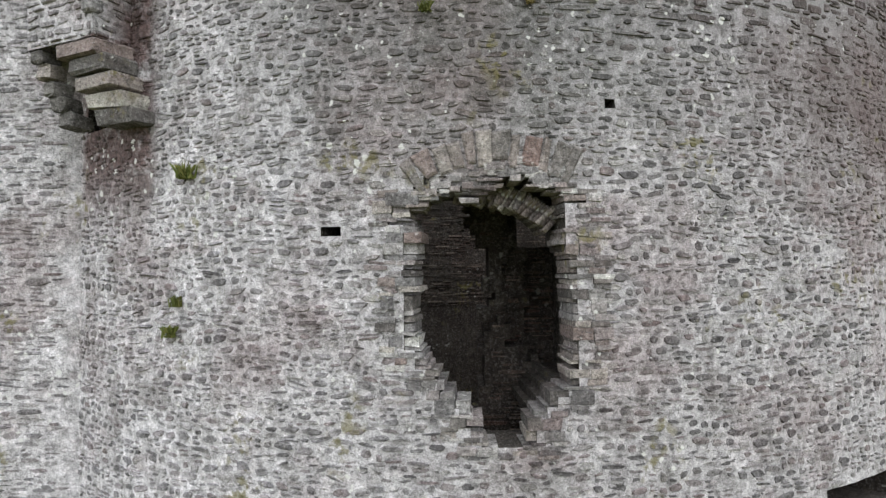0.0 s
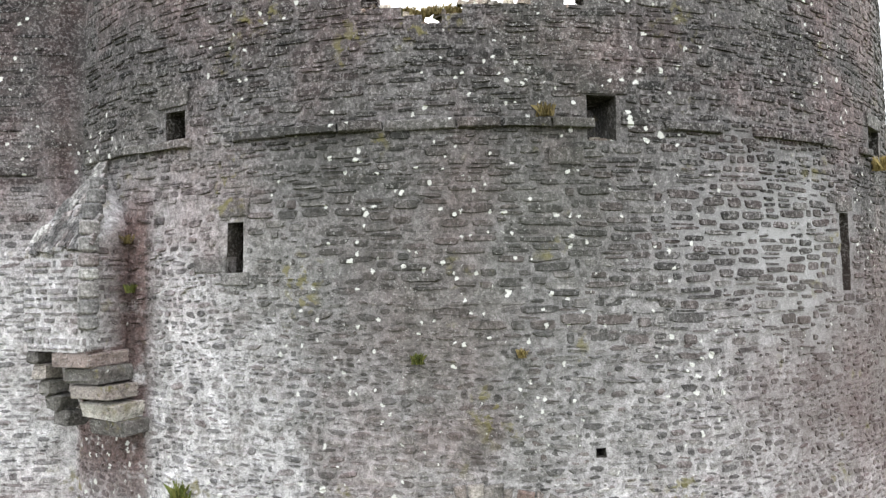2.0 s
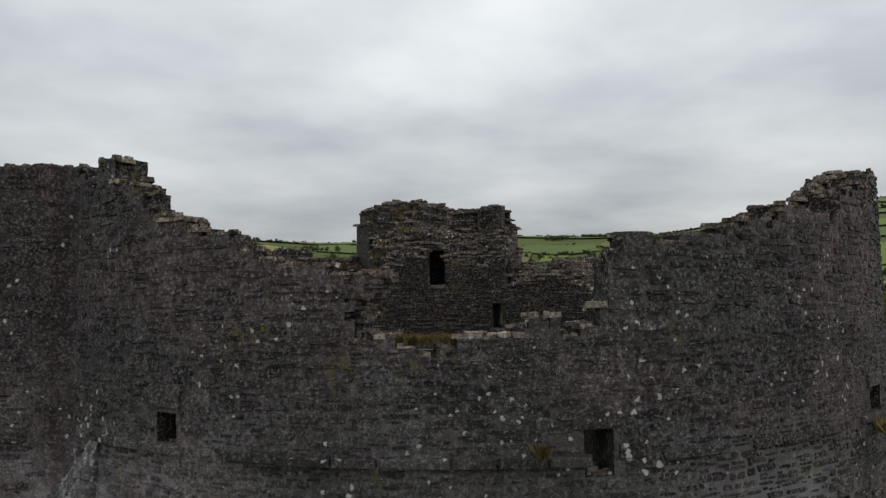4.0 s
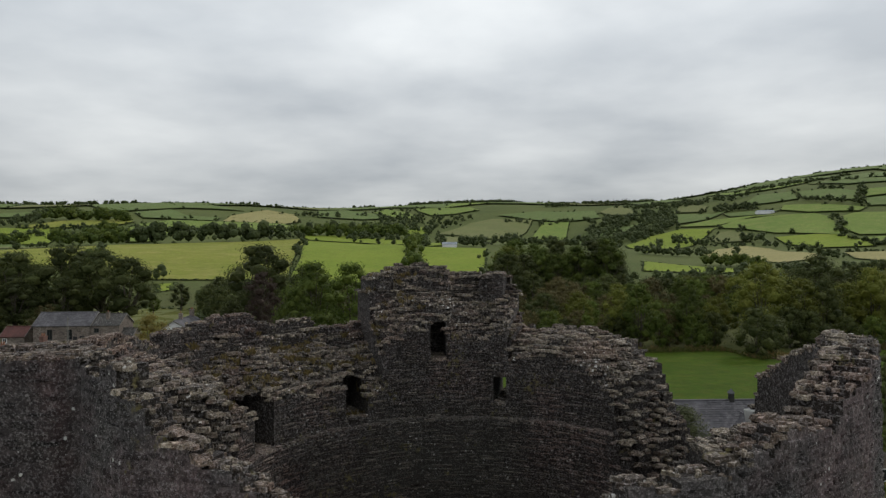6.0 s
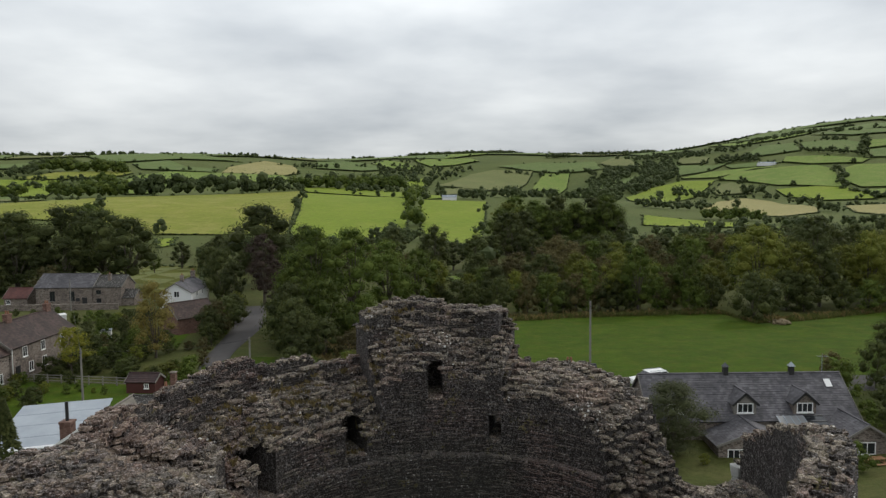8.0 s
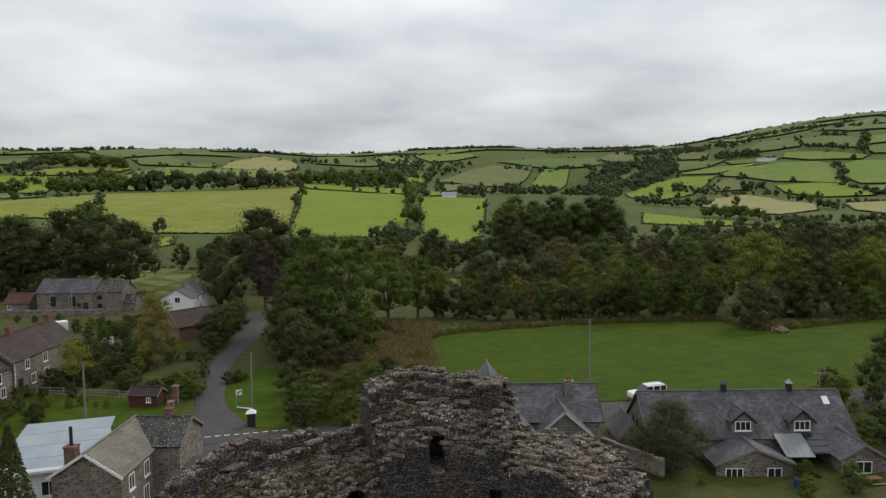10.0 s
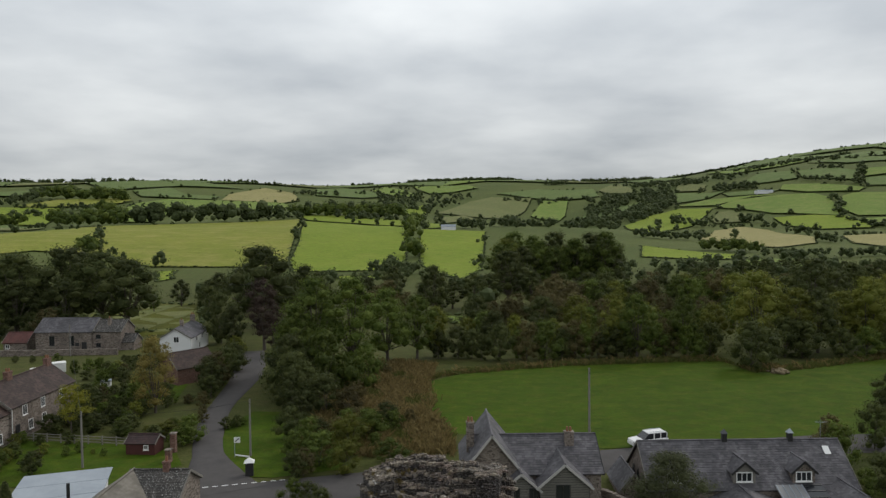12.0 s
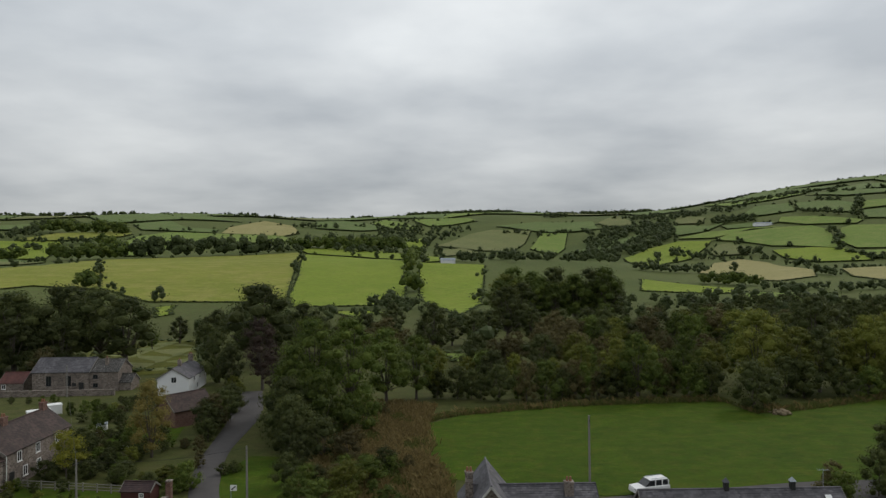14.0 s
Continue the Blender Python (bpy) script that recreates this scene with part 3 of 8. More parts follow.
    # slits and putlog holes
    for a0, a1, z0, z1, lo in [(-112.3, -110.9, 13.39, 13.94, 5.7), (-120.2, -117.3, 14.83, 15.2, 5.7), (-81.9, -78.9, 14.6, 15.07, 5.3), (-53.6, -51.6, 13.12, 14.0, 6.1), (-45.2, -41.0, 14.83, 15.12, 5.7),
                               (-81.3, -80.7, 11.52, 11.62, 6.4), (-104.2, -102.4, 10.36, 10.45, 6.5), (-61, -48, 7.3, 7.7, 6.4)]:
        cut((A > a0) & (A < a1) & (Z > z0) & (Z < z1), lo)
    # the chute of the latrine runs down inside the wall face
    cut((A > -133.6) & (A < -127.2) & (Z > 11.78) & (Z < 12.62), 6.0)
    # openings on the inner face across the court
    cut((A > 93.6) & (A < 98.6) & (Z > 16.45) & (Z < 17.45), 0, 5.9)
    cut((A > 119.5) & (A < 126.5) & (Z > 15.1) & (Z < 16.07), 0, 6.0)
    cut((A > 153) & (A < 162) & (Z > 14.9) & (Z < 16.1), 0, 6.0)
    cut((A > 74.2) & (A < 78.7) & (Z > 15.22) & (Z < 15.95))
    return solid


SOLID = solid_cells()


def skin(ang, z):
    """Outer radius: slightly battered, with a flat stack and a square turret beside it."""
    a = np.asarray(ang, dtype=float)
    r = SHELLS[-1] + 0.012 * (15 - np.asarray(z))
    rad = np.radians(a)
    square = np.minimum(5.06 / np.maximum(0.05, np.abs(np.sin(rad))), 7.0 / np.maximum(0.05, np.abs(np.cos(rad))))
    turret = (a < -135.2) & (a > -178)
    return np.where(turret, np.maximum(r - 0.1, square), r + np.where((a >= -135.2) & (a < -123.0), 0.06, 0.0) + 0.1 * np.clip((a + 62) / 27, 0, 1) * (a < 10))


def spot(r, ang, z):
    a = np.radians(ang)
    return CX + r * np.cos(a), CY + r * np.sin(a), z


def build_tower_core(parent):
    s = SOLID
    nj = s.shape[2]
    rng = np.random.default_rng(9)
    verts, faces, bare, index = [], [], [], {}
    jit = rng.normal(0, 0.004, (NT, NZ + 1, nj + 1))

    def corner(i, k, j):
        i %= NT
        key = (i, k, j)
        if key not in index:
            ang, z = i * DT - 180.0, Z0 + k * DZ
            r = float(skin(ang, z)) - 0.014 if j == nj else SHELLS[j]
            x, y, z = spot(r + jit[i, k, j], ang, z)
            index[key] = len(verts)
            verts.append((float(x), float(y), float(z)))
        return index[key]

    pad = np.zeros((NT, NZ + 2, nj + 2), bool)
    pad[:, 1:-1, 1:-1] = s
    here = pad[:, 1:-1, 1:-1]
    for name, other, quad in [
        ("out", pad[:, 1:-1, 2:], lambda i, k, j: ((i, k, j + 1), (i + 1, k, j + 1), (i + 1, k + 1, j + 1), (i, k + 1, j + 1))),
        ("in", pad[:, 1:-1, :-2], lambda i, k, j: ((i, k, j), (i, k + 1, j), (i + 1, k + 1, j), (i + 1, k, j))),
        ("up", pad[:, 2:, 1:-1], lambda i, k, j: ((i, k + 1, j), (i, k + 1, j + 1), (i + 1, k + 1, j + 1), (i + 1, k + 1, j))),
        ("down", pad[:, :-2, 1:-1], lambda i, k, j: ((i, k, j), (i + 1, k, j), (i + 1, k, j + 1), (i, k, j + 1))),
        ("left", np.roll(pad, 1, 0)[:, 1:-1, 1:-1], lambda i, k, j: ((i, k, j), (i, k, j + 1), (i, k + 1, j + 1), (i, k + 1, j))),
        ("right", np.roll(pad, -1, 0)[:, 1:-1, 1:-1], lambda i, k, j: ((i + 1, k, j), (i + 1, k + 1, j), (i + 1, k + 1, j + 1), (i + 1, k, j + 1))),
    ]:
        for i, k, j in zip(*np.nonzero(here & ~other)):
            (faces if name == "out" and j == nj - 1 else bare).append(tuple(corner(*c) for c in quad(int(i), int(k), int(j))))
    for name, which, mat, label in (("mortar_bed", faces, MORTAR, "pale lime mortar bedding the facing stones"), ("wall_core", bare, CORE, "bare rubble core of the wall, darkened for shade in recesses")):
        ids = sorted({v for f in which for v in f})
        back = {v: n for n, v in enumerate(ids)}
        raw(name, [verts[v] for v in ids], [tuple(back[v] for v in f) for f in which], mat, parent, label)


def cell(ang, z):
    return np.floor((np.asarray(ang) + 180.0) / DT).astype(int) % NT, np.clip(((np.asarray(z) - Z0) / DZ).astype(int), 0, NZ - 1)


def sway(a):
    """Courses that dip and rise a little along the wall."""
    a = np.asarray(a, dtype=float)
    return 0.035 * np.sin(a * 0.21) + 0.022 * np.sin(a * 0.67 + 1.3) + 0.012 * np.sin(a * 1.9 + 0.4)


def lay_courses(rng, a_from, a_to, z_from, z_to, low=0.04, high=0.125, wide=(0.08, 0.42), radius=7.0):
    """Uneven courses of rubble as (angle 0, angle 1, height 0, height 1); some stones break the course."""
    out = []
    z = z_from
    while z < z_to:
        h = rng.uniform(low, high)
        a = a_from - rng.uniform(0, 2)
        while a < a_to:
            w = rng.uniform(*wide) ** 1.0 * (0.75 if h < 0.06 else 1.1)
            da = math.degrees(w / radius)
            kind = rng.random()
            s = float(sway(a))
            if kind < 0.16 and h > 0.07:
                m = h * rng.uniform(0.4, 0.6)
                out.append((a, a + da, z + s, z + s + m))
                out.append((a, a + da * rng.uniform(0.5, 1), z + s + m, z + s + h))
            elif kind < 0.26:
                out.append((a, a + da, z + s - h * 0.15, z + s + h * rng.uniform(0.6, 0.8)))
            elif kind < 0.965:
                out.append((a, a + da, z + s, z + s + h * rng.uniform(0.88, 1.02)))
            a += da
        z += h
    return np.array(out)


def stone_blocks(rng, st, place, proud=(-0.006, 0.028), gap=0.014, radius=7.0, sink=0.06):
    """Corners and faces of rough blocks; place(angle, height, out) gives the spots."""
    n = len(st)
    g = math.degrees(gap / radius)
    a0, a1, z0, z1 = st[:, 0] + g * rng.uniform(0.5, 1.6, n), st[:, 1] - g * rng.uniform(0.5, 1.6, n), st[:, 2] + gap * rng.uniform(0.3, 0.9, n), st[:, 3] - gap * rng.uniform(0.3, 0.9, n)
    d = rng.uniform(*proud, n)
    ia, iz = np.minimum((a1 - a0) * 0.2, math.degrees(0.02 / radius)), np.minimum((z1 - z0) * 0.25, 0.02)
    verts = np.zeros((n, 8, 3))
    tilt = rng.normal(0, 0.008, n)
    for c, (sa, sz) in enumerate([(0, 0), (1, 0), (1, 1), (0, 1)]):
        ja, jz = rng.normal(0, 0.16, n) * (a1 - a0) * 0.5, rng.normal(0, 0.2, n) * (z1 - z0)
        a = np.where(sa, a1, a0)
        z = np.where(sz, z1, z0)
        verts[:, c] = np.stack(place(a, z, np.full(n, -sink)), 1)
        verts[:, c + 4] = np.stack(place(np.where(sa, a1 - ia, a0 + ia) + ja * 0.5, np.where(sz, z1 - iz, z0 + iz) + jz * 0.6, d + tilt * (1 if sa else -1)), 1)
    return verts


QUADS = [(4, 5, 6, 7), (0, 1, 5, 4), (1, 2, 6, 5), (2, 3, 7, 6), (3, 0, 4, 7)]


def join_blocks(name, verts, material, parent, label="", flip=False):
    n = len(verts)
    base = (np.arange(n) * 8)[:, None, None]
    f = np.array(QUADS)[:, ::-1] if flip else np.array(QUADS)
    faces = (base + f[None]).reshape(-1, 4)
    ob = raw(name, verts.reshape(-1, 3), faces, material, parent, label)
    ob["kind"] = "stuff"
    return ob


def pebble_blocks(rng, st, place, proud=(-0.014, 0.006), gap=0.019, radius=7.0, sink=0.05, tilt=0.10, square=0.0):
    """Rounded rubble bedded nearly flush in mortar: eight-cornered stones."""
    n = len(st)
    g = math.degrees(gap / radius)
    ca, cz = (st[:, 0] + st[:, 1]) / 2, (st[:, 2] + st[:, 3]) / 2
    ha = np.maximum((st[:, 1] - st[:, 0]) / 2 - g * rng.uniform(0.25, 0.9, n), g * 0.6)
    hz = np.maximum((st[:, 3] - st[:, 2]) / 2 - gap * rng.uniform(0.2, 0.75, n), 0.012)
    d = rng.uniform(*proud, n)
    lean = rng.normal(0, tilt, n)
    ring = [(-1, -0.45), (-0.6, -1), (0.6, -1), (1, -0.4), (1, 0.45), (0.55, 1), (-0.6, 1), (-1, 0.5)]
    verts = np.zeros((n, 16, 3))
    for c, (u, v) in enumerate(ring):
        uu, vv = u * rng.uniform(0.72 + 0.15 * square, 1.12, n), v * rng.uniform(0.72 + 0.15 * square, 1.12, n)
        if square:
            uu, vv = np.sign(uu) * np.abs(uu) ** 0.6, np.sign(vv) * np.abs(vv) ** 0.6
        a, z = ca + uu * ha, cz + vv * hz + lean * uu * np.radians(ha) * radius
        verts[:, c] = np.stack(place(a, z, np.full(n, -0.5 * sink)), 1)
        verts[:, c + 8] = np.stack(place(ca + (a - ca) * 0.8, cz + (z - cz) * 0.78, d + rng.normal(0, 0.003, n)), 1)
    return verts


OCTA = [tuple(range(8, 16))] + [(i, (i + 1) % 8, (i + 1) % 8 + 8, i + 8) for i in range(8)]


def join_pebbles(name, verts, material, parent, label=""):
    faces = [tuple(16 * i + v for v in f) for i in range(len(verts)) for f in OCTA]
    ob = raw(name, verts.reshape(-1, 3), faces, material, parent, label)
    ob["kind"] = "stuff"
    return ob


def is_solid(st, shell):
    ok = np.ones(len(st), bool)
    for fa in (0.02, 0.5, 0.98):
        for fz in (0.1, 0.9):
            i, k = cell(st[:, 0] + fa * (st[:, 1] - st[:, 0]), st[:, 2] + fz * (st[:, 3] - st[:, 2]))
            ok &= SOLID[i, k, shell]
    return ok


def build_tower():
    rng = np.random.default_rng(21)
    tower = thing("round_tower", "ruined round castle tower of grey rubble stone with broken top", "castle tower")
    build_tower_core(tower)
    # low down: small rounded rubble nearly flush in lime; higher up: flat slabby courses
    low = lay_courses(rng, -172, -8, 7.2, 14.7, 0.045, 0.11, (0.07, 0.24))
    high = lay_courses(rng, -172, -8, 11.2, 18.5, 0.036, 0.135, (0.08, 0.42))
    zlow, zhigh = (np.interp(v[:, 0], [-140, -115, -100, -85, -60, -30], [13.9, 14.1, 13.2, 12.4, 12.6, 12.6]) for v in (low, high))
    low = low[low[:, 2] + rng.normal(0, 0.22, len(low)) < zlow]
    high = high[high[:, 2] + rng.normal(0, 0.22, len(high)) > zhigh]
    low, high = (v[is_solid(v, -1) & ~((v[:, 0] < -135.2) & (v[:, 1] > -135.2))] for v in (low, high))

    def out_place(a, z, o):
        return spot(skin(a, z) + o, a, z)

    # the stones round the broken window are single pieces
    near = (low[:, 0] > -101) & (low[:, 1] < -80) & (low[:, 2] > 9.0) & (low[:, 3] < 12.0)
    pick = np.nonzero(near)[0]
    pick = pick[np.argsort(np.hypot((low[pick, 0] + 90.5) * 0.12, low[pick, 2] - 10.9))[:300]]
    for v in pebble_blocks(rng, low[pick], out_place):
        raw("stone", v, list(OCTA), RUBBLE_ONE, tower)
    low = np.delete(low, pick, 0)
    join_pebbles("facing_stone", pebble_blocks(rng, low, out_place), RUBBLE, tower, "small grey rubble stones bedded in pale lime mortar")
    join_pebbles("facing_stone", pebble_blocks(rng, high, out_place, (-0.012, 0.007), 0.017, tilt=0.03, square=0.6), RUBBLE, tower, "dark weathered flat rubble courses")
    # the rest of the outer face, lower down and round the back, in larger blocks
    rest = np.concatenate([lay_courses(rng, -172, -8, -0.3, 7.2, 0.09, 0.2, (0.18, 0.5)), lay_courses(rng, -8, 188, -0.3, 18.9, 0.09, 0.2, (0.18, 0.5))])
    rest[:, :2] = np.where(rest[:, :1] > 180, rest[:, :2] - 360, rest[:, :2])
    rest = rest[is_solid(rest, -1) & ~((rest[:, 0] < -135.2) & (rest[:, 1] > -135.2))]
    join_blocks("facing_stone", stone_blocks(rng, rest, out_place, (-0.006, 0.02)), RUBBLE, tower, "grey rubble facing stones")
    # walls of the chamber behind the broken window, its shade in the stone colour
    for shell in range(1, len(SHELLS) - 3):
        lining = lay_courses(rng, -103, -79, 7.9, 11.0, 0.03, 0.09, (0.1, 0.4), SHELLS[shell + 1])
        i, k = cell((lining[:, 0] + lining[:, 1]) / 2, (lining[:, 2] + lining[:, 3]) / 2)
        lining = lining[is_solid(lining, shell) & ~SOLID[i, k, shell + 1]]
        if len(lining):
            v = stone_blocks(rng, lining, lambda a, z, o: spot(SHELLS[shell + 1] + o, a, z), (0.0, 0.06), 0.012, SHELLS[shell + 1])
            join_blocks("chamber_stone", v, CHAMBER, tower, "rubble of the window chamber with its shade put into the stone")
    # inner face across the court, storey by storey
    for shell in range(len(SHELLS) - 1):
        inner = lay_courses(rng, 20, 345, 9.0, 19.2, 0.03, 0.095, (0.12, 0.5), SHELLS[shell])
        inner[:, :2] = (inner[:, :2] + 180) % 360 - 180
        ok = is_solid(inner, shell) & (inner[:, 1] > inner[:, 0])
        if shell:
            i, k = cell((inner[:, 0] + inner[:, 1]) / 2, (inner[:, 2] + inner[:, 3]) / 2)
            ok &= ~SOLID[i, k, shell - 1]
        inner = inner[ok]
        if not len(inner):
            continue
        r = SHELLS[shell]
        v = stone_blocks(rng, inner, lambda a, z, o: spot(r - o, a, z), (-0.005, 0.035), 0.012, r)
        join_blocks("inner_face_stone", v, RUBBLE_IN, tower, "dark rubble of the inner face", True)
    # loose flat slabs, laminated and tilted, on the broken wall tops
    tops = SOLID & ~np.concatenate([SOLID[:, 1:], np.zeros((NT, 1, SOLID.shape[2]), bool)], 1)
    i, k, j = np.nonzero(tops)
    keep = ZED[k] > 13.5
    i, k, j = (np.concatenate([v[keep]] * 6) for v in (i, k, j))
    wide = (j == len(SHELLS) - 2) & (ANG[i] < -136)
    i, k, j = (np.concatenate([v, np.repeat(v[wide], 5)]) for v in (i, k, j))
    n = len(i)
    ang = ANG[i] + rng.uniform(-0.5, 0.5, n)
    hi = np.where(j == len(SHELLS) - 2, skin(ang, 17.5), SHELLS[j + 1])
    r = SHELLS[j] + rng.uniform(0.0, 0.93, n) * (hi - SHELLS[j])
    outer = j == len(SHELLS) - 2
    x, y, _ = spot(r, ang, 0)
    z = ZED[k] + DZ / 2 - 0.02 + rng.uniform(0, 0.06, n)
    big = rng.random(n) < 0.16
    L, W, H = rng.uniform(0.05, 0.15, n) * (1 + 0.9 * big), rng.uniform(0.035, 0.09, n) * (1 + 0.7 * big), rng.uniform(0.008, 0.026, n) * (1 + 0.5 * big)
    L, W = np.where(outer, L * 0.62, L), np.where(outer, W * 0.7, W)
    chip = rng.random(n) < 0.45
    L, W, H = np.where(chip, L * 0.5, L), np.where(chip, W * 0.55, W), np.where(chip, H * 0.7, H)
    r = np.maximum(r, SHELLS[j] + 0.75 * W)
    x, y, _ = spot(r, ang, 0)
    yaw = np.radians(ang) + math.pi / 2 + rng.normal(0.0, 0.38, n)
    tx, ty = rng.normal(0, 0.045, n), rng.normal(0, 0.05, n)
    verts = np.zeros((n, 8, 3))
    for c, (sx, sy) in enumerate([(-1, -1), (1, -1), (1, 1), (-1, 1)]):
        ux, uy = rng.uniform(0.7, 1.1, n), rng.uniform(0.6, 1.1, n)
        for up in (0, 1):
            sh = 0.88 if up else 1.0
            lx, ly = sx * L * sh * ux, sy * W * sh * uy
            verts[:, c + 4 * up, 0] = x + lx * np.cos(yaw) - ly * np.sin(yaw)
            verts[:, c + 4 * up, 1] = y + lx * np.sin(yaw) + ly * np.cos(yaw)
            verts[:, c + 4 * up, 2] = z + up * H - (0 if up else 0.03) + tx * lx + ty * ly
    ledge = (r < 4.85) & (z < 15.1)
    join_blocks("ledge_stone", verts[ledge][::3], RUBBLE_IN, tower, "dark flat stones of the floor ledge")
    sill = ~ledge & (ang > -98.5) & (ang < -78) & (z < 16.4)
    join_blocks("breach_sill_stone", verts[sill], RUBBLE_SILL, tower, "pale slabs on the sill of the breach, lightened as if lit from above")
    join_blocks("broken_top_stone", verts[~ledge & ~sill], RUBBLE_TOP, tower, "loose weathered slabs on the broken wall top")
    return tower


TOWER = build_tower()
# ---------------------------------------------------------------- fields
def pasture(material, corners, label="grazed green pasture on the valley side", name="field"):
    bm = bmesh.new()
    face = bm.faces.new([bm.verts.new((x, y, 0)) for x, y in corners])
    far = sum(math.hypot(x, y) for x, y in corners) / len(corners)
    step = 8 + 0.018 * far
    for axis in (0, 1):
        lo, hi = min(c[axis] for c in corners), max(c[axis] for c in corners)
        cut = lo + step
        while cut < hi - 0.1:
            co = (cut, 0, 0) if axis == 0 else (0, cut, 0)
            bmesh.ops.bisect_plane(bm, geom=bm.verts[:] + bm.edges[:] + bm.faces[:], plane_co=co, plane_no=(1, 0, 0) if axis == 0 else (0, 1, 0))
            cut += step
    bmesh.ops.triangulate(bm, faces=bm.faces[:])
    for v in bm.verts:
        v.co.z = float(land(v.co.x, v.co.y)) + 0.06 + 0.0024 * max(0.0, v.co.length - 150)
    bmesh.ops.recalc_face_normals(bm, faces=bm.faces)
    if sum(f.normal.z for f in bm.faces) < 0:
        bmesh.ops.reverse_faces(bm, faces=bm.faces)
    ob = part(name, bm, material, smooth=True)
    return tagged(ob, label, "field", kind="structure")


BOUNDS = []


def bounded(material, corners, label="grazed green pasture on the valley side"):
    pasture(material, corners, label)
    BOUNDS.append(corners)


bounded(FIELD_YELLOW, [(-422, 853), (-351, 883), (-262, 927), (-206, 992), (-177, 870), (-112, 507), (-91, 397), (-126, 398), (-169, 395), (-227, 456)], "large sunlit yellow-green pasture")
bounded(FIELD_YELLOW, [(-367, 555), (-354, 612), (-428, 809), (-416, 838), (-225, 450), (-273, 458), (-285, 430)], "straw-tinged sunlit pasture")
bounded(FIELD_LIT, [(-191, 957), (-119, 888), (-39, 699), (-26, 509), (-23, 409), (-29, 379), (-82, 373), (-95, 427), (-114, 548)], "bright green sunlit pasture")
bounded(FIELD_LIT, [(-21, 667), (39, 628), (21, 374), (8, 319), (2, 344), (-13, 409)], "bright green sunlit pasture")
bounded(FIELD_LIT, [(-775, 1175), (-708, 1191), (-657, 1188), (-575, 1016), (-523, 905), (-546, 882), (-652, 988)])
bounded(FIELD_YELLOW, [(-754, 1219), (-748, 1334), (-657, 1373), (-602, 1338), (-599, 1285), (-628, 1247), (-713, 1200)])
bounded(FIELD_DULL, [(-551, 1203), (-567, 1284), (-539, 1359), (-431, 1336), (-309, 1332), (-277, 1261), (-280, 1164), (-352, 1182), (-435, 1096), (-399, 945), (-433, 939)])
bounded(FIELD_FAR, [(-695, 1547), (-643, 1625), (-542, 1458), (-468, 1433), (-449, 1357), (-619, 1416)])
bounded(FIELD_STUBBLE, [(-433, 1350), (-459, 1482), (-442, 1722), (-346, 1605), (-295, 1423), (-309, 1332)], "pale straw stubble field")
bounded(FIELD_LIT, [(-223, 1075), (-165, 1097), (-88, 1042), (-52, 986), (-41, 775), (-106, 905), (-192, 983)])
bounded(FIELD_FAR, [(-938, 1424), (-905, 1525), (-840, 1498), (-831, 1400), (-896, 1359)])
bounded(FIELD_FAR, [(-334, 1831), (-271, 1917), (-196, 1805), (-125, 1649), (-185, 1579), (-291, 1595)])
bounded(FIELD_DULL, [(-83, 1950), (74, 1880), (93, 1803), (25, 1717), (-31, 1713), (-64, 1839)])
bounded(FIELD_DULL, [(-165, 1971), (-93, 1813), (-56, 1619), (-112, 1650), (-181, 1807)])
bounded(FIELD_OLIVE, [(-13, 1246), (59, 1499), (115, 1590), (207, 1596), (172, 1419), (126, 1255), (65, 1180), (18, 1228)], "olive-brown hill pasture")
bounded(FIELD_DULL, [(228, 1563), (280, 1530), (238, 1331), (210, 1262), (174, 1346)])
bounded(FIELD_FAR, [(134, 1666), (242, 1751), (368, 1674), (345, 1509), (278, 1553), (196, 1612)])
bounded(FIELD_LIT, [(-72, 1294), (-38, 1429), (-24, 1325), (-37, 1065)])
bounded(FIELD_LIT, [(-28, 955), (5, 862), (10, 702), (-18, 675)])
bounded(FIELD_OLIVE, [(-12, 1114), (37, 1209), (62, 1116), (6, 944)])
bounded(FIELD_OLIVE, [(369, 1616), (447, 1766), (425, 1532), (408, 1427), (368, 1528)])
bounded(FIELD_LIT, [(263, 989), (335, 1106), (392, 1140), (429, 1091), (366, 984), (342, 939), (282, 861), (182, 618)])
bounded(FIELD_DULL, [(402, 1171), (453, 1178), (508, 1127), (544, 1079), (504, 1118), (443, 1113)])
bounded(FIELD_DULL, [(435, 1095), (477, 1120), (533, 1084), (566, 1046), (566, 1001), (533, 928), (511, 883), (480, 945), (466, 963), (453, 1044)], "broad green hill pasture")
bounded(FIELD_OLIVE, [(382, 976), (418, 1041), (436, 1042), (440, 995), (413, 924), (396, 938), (378, 943)])
bounded(FIELD_LIT, [(449, 929), (492, 909), (515, 871), (502, 816), (484, 770), (434, 788), (428, 855)])
bounded(FIELD_STUBBLE, [(224, 595), (335, 844), (382, 878), (386, 811), (326, 601), (289, 530), (246, 499), (236, 514), (261, 612), (230, 571)], "pale straw stubble field")
bounded(FIELD_STUBBLE, [(357, 611), (389, 632), (444, 675), (310, 471), (312, 520)], "pale straw stubble field")
bounded(FIELD_LIT, [(152, 520), (159, 510), (193, 452), (190, 429), (173, 422), (129, 443)], "bright green sunlit pasture")
bounded(FIELD_DULL, [(179, 412), (201, 422), (208, 396), (195, 367), (166, 381)])
bounded(FIELD_DULL, [(580, 995), (600, 1002), (638, 966), (557, 842), (526, 867), (536, 921)])
bounded(FIELD_DULL, [(574, 1157), (606, 1104), (631, 1025), (613, 1010), (567, 1064), (553, 1125)])
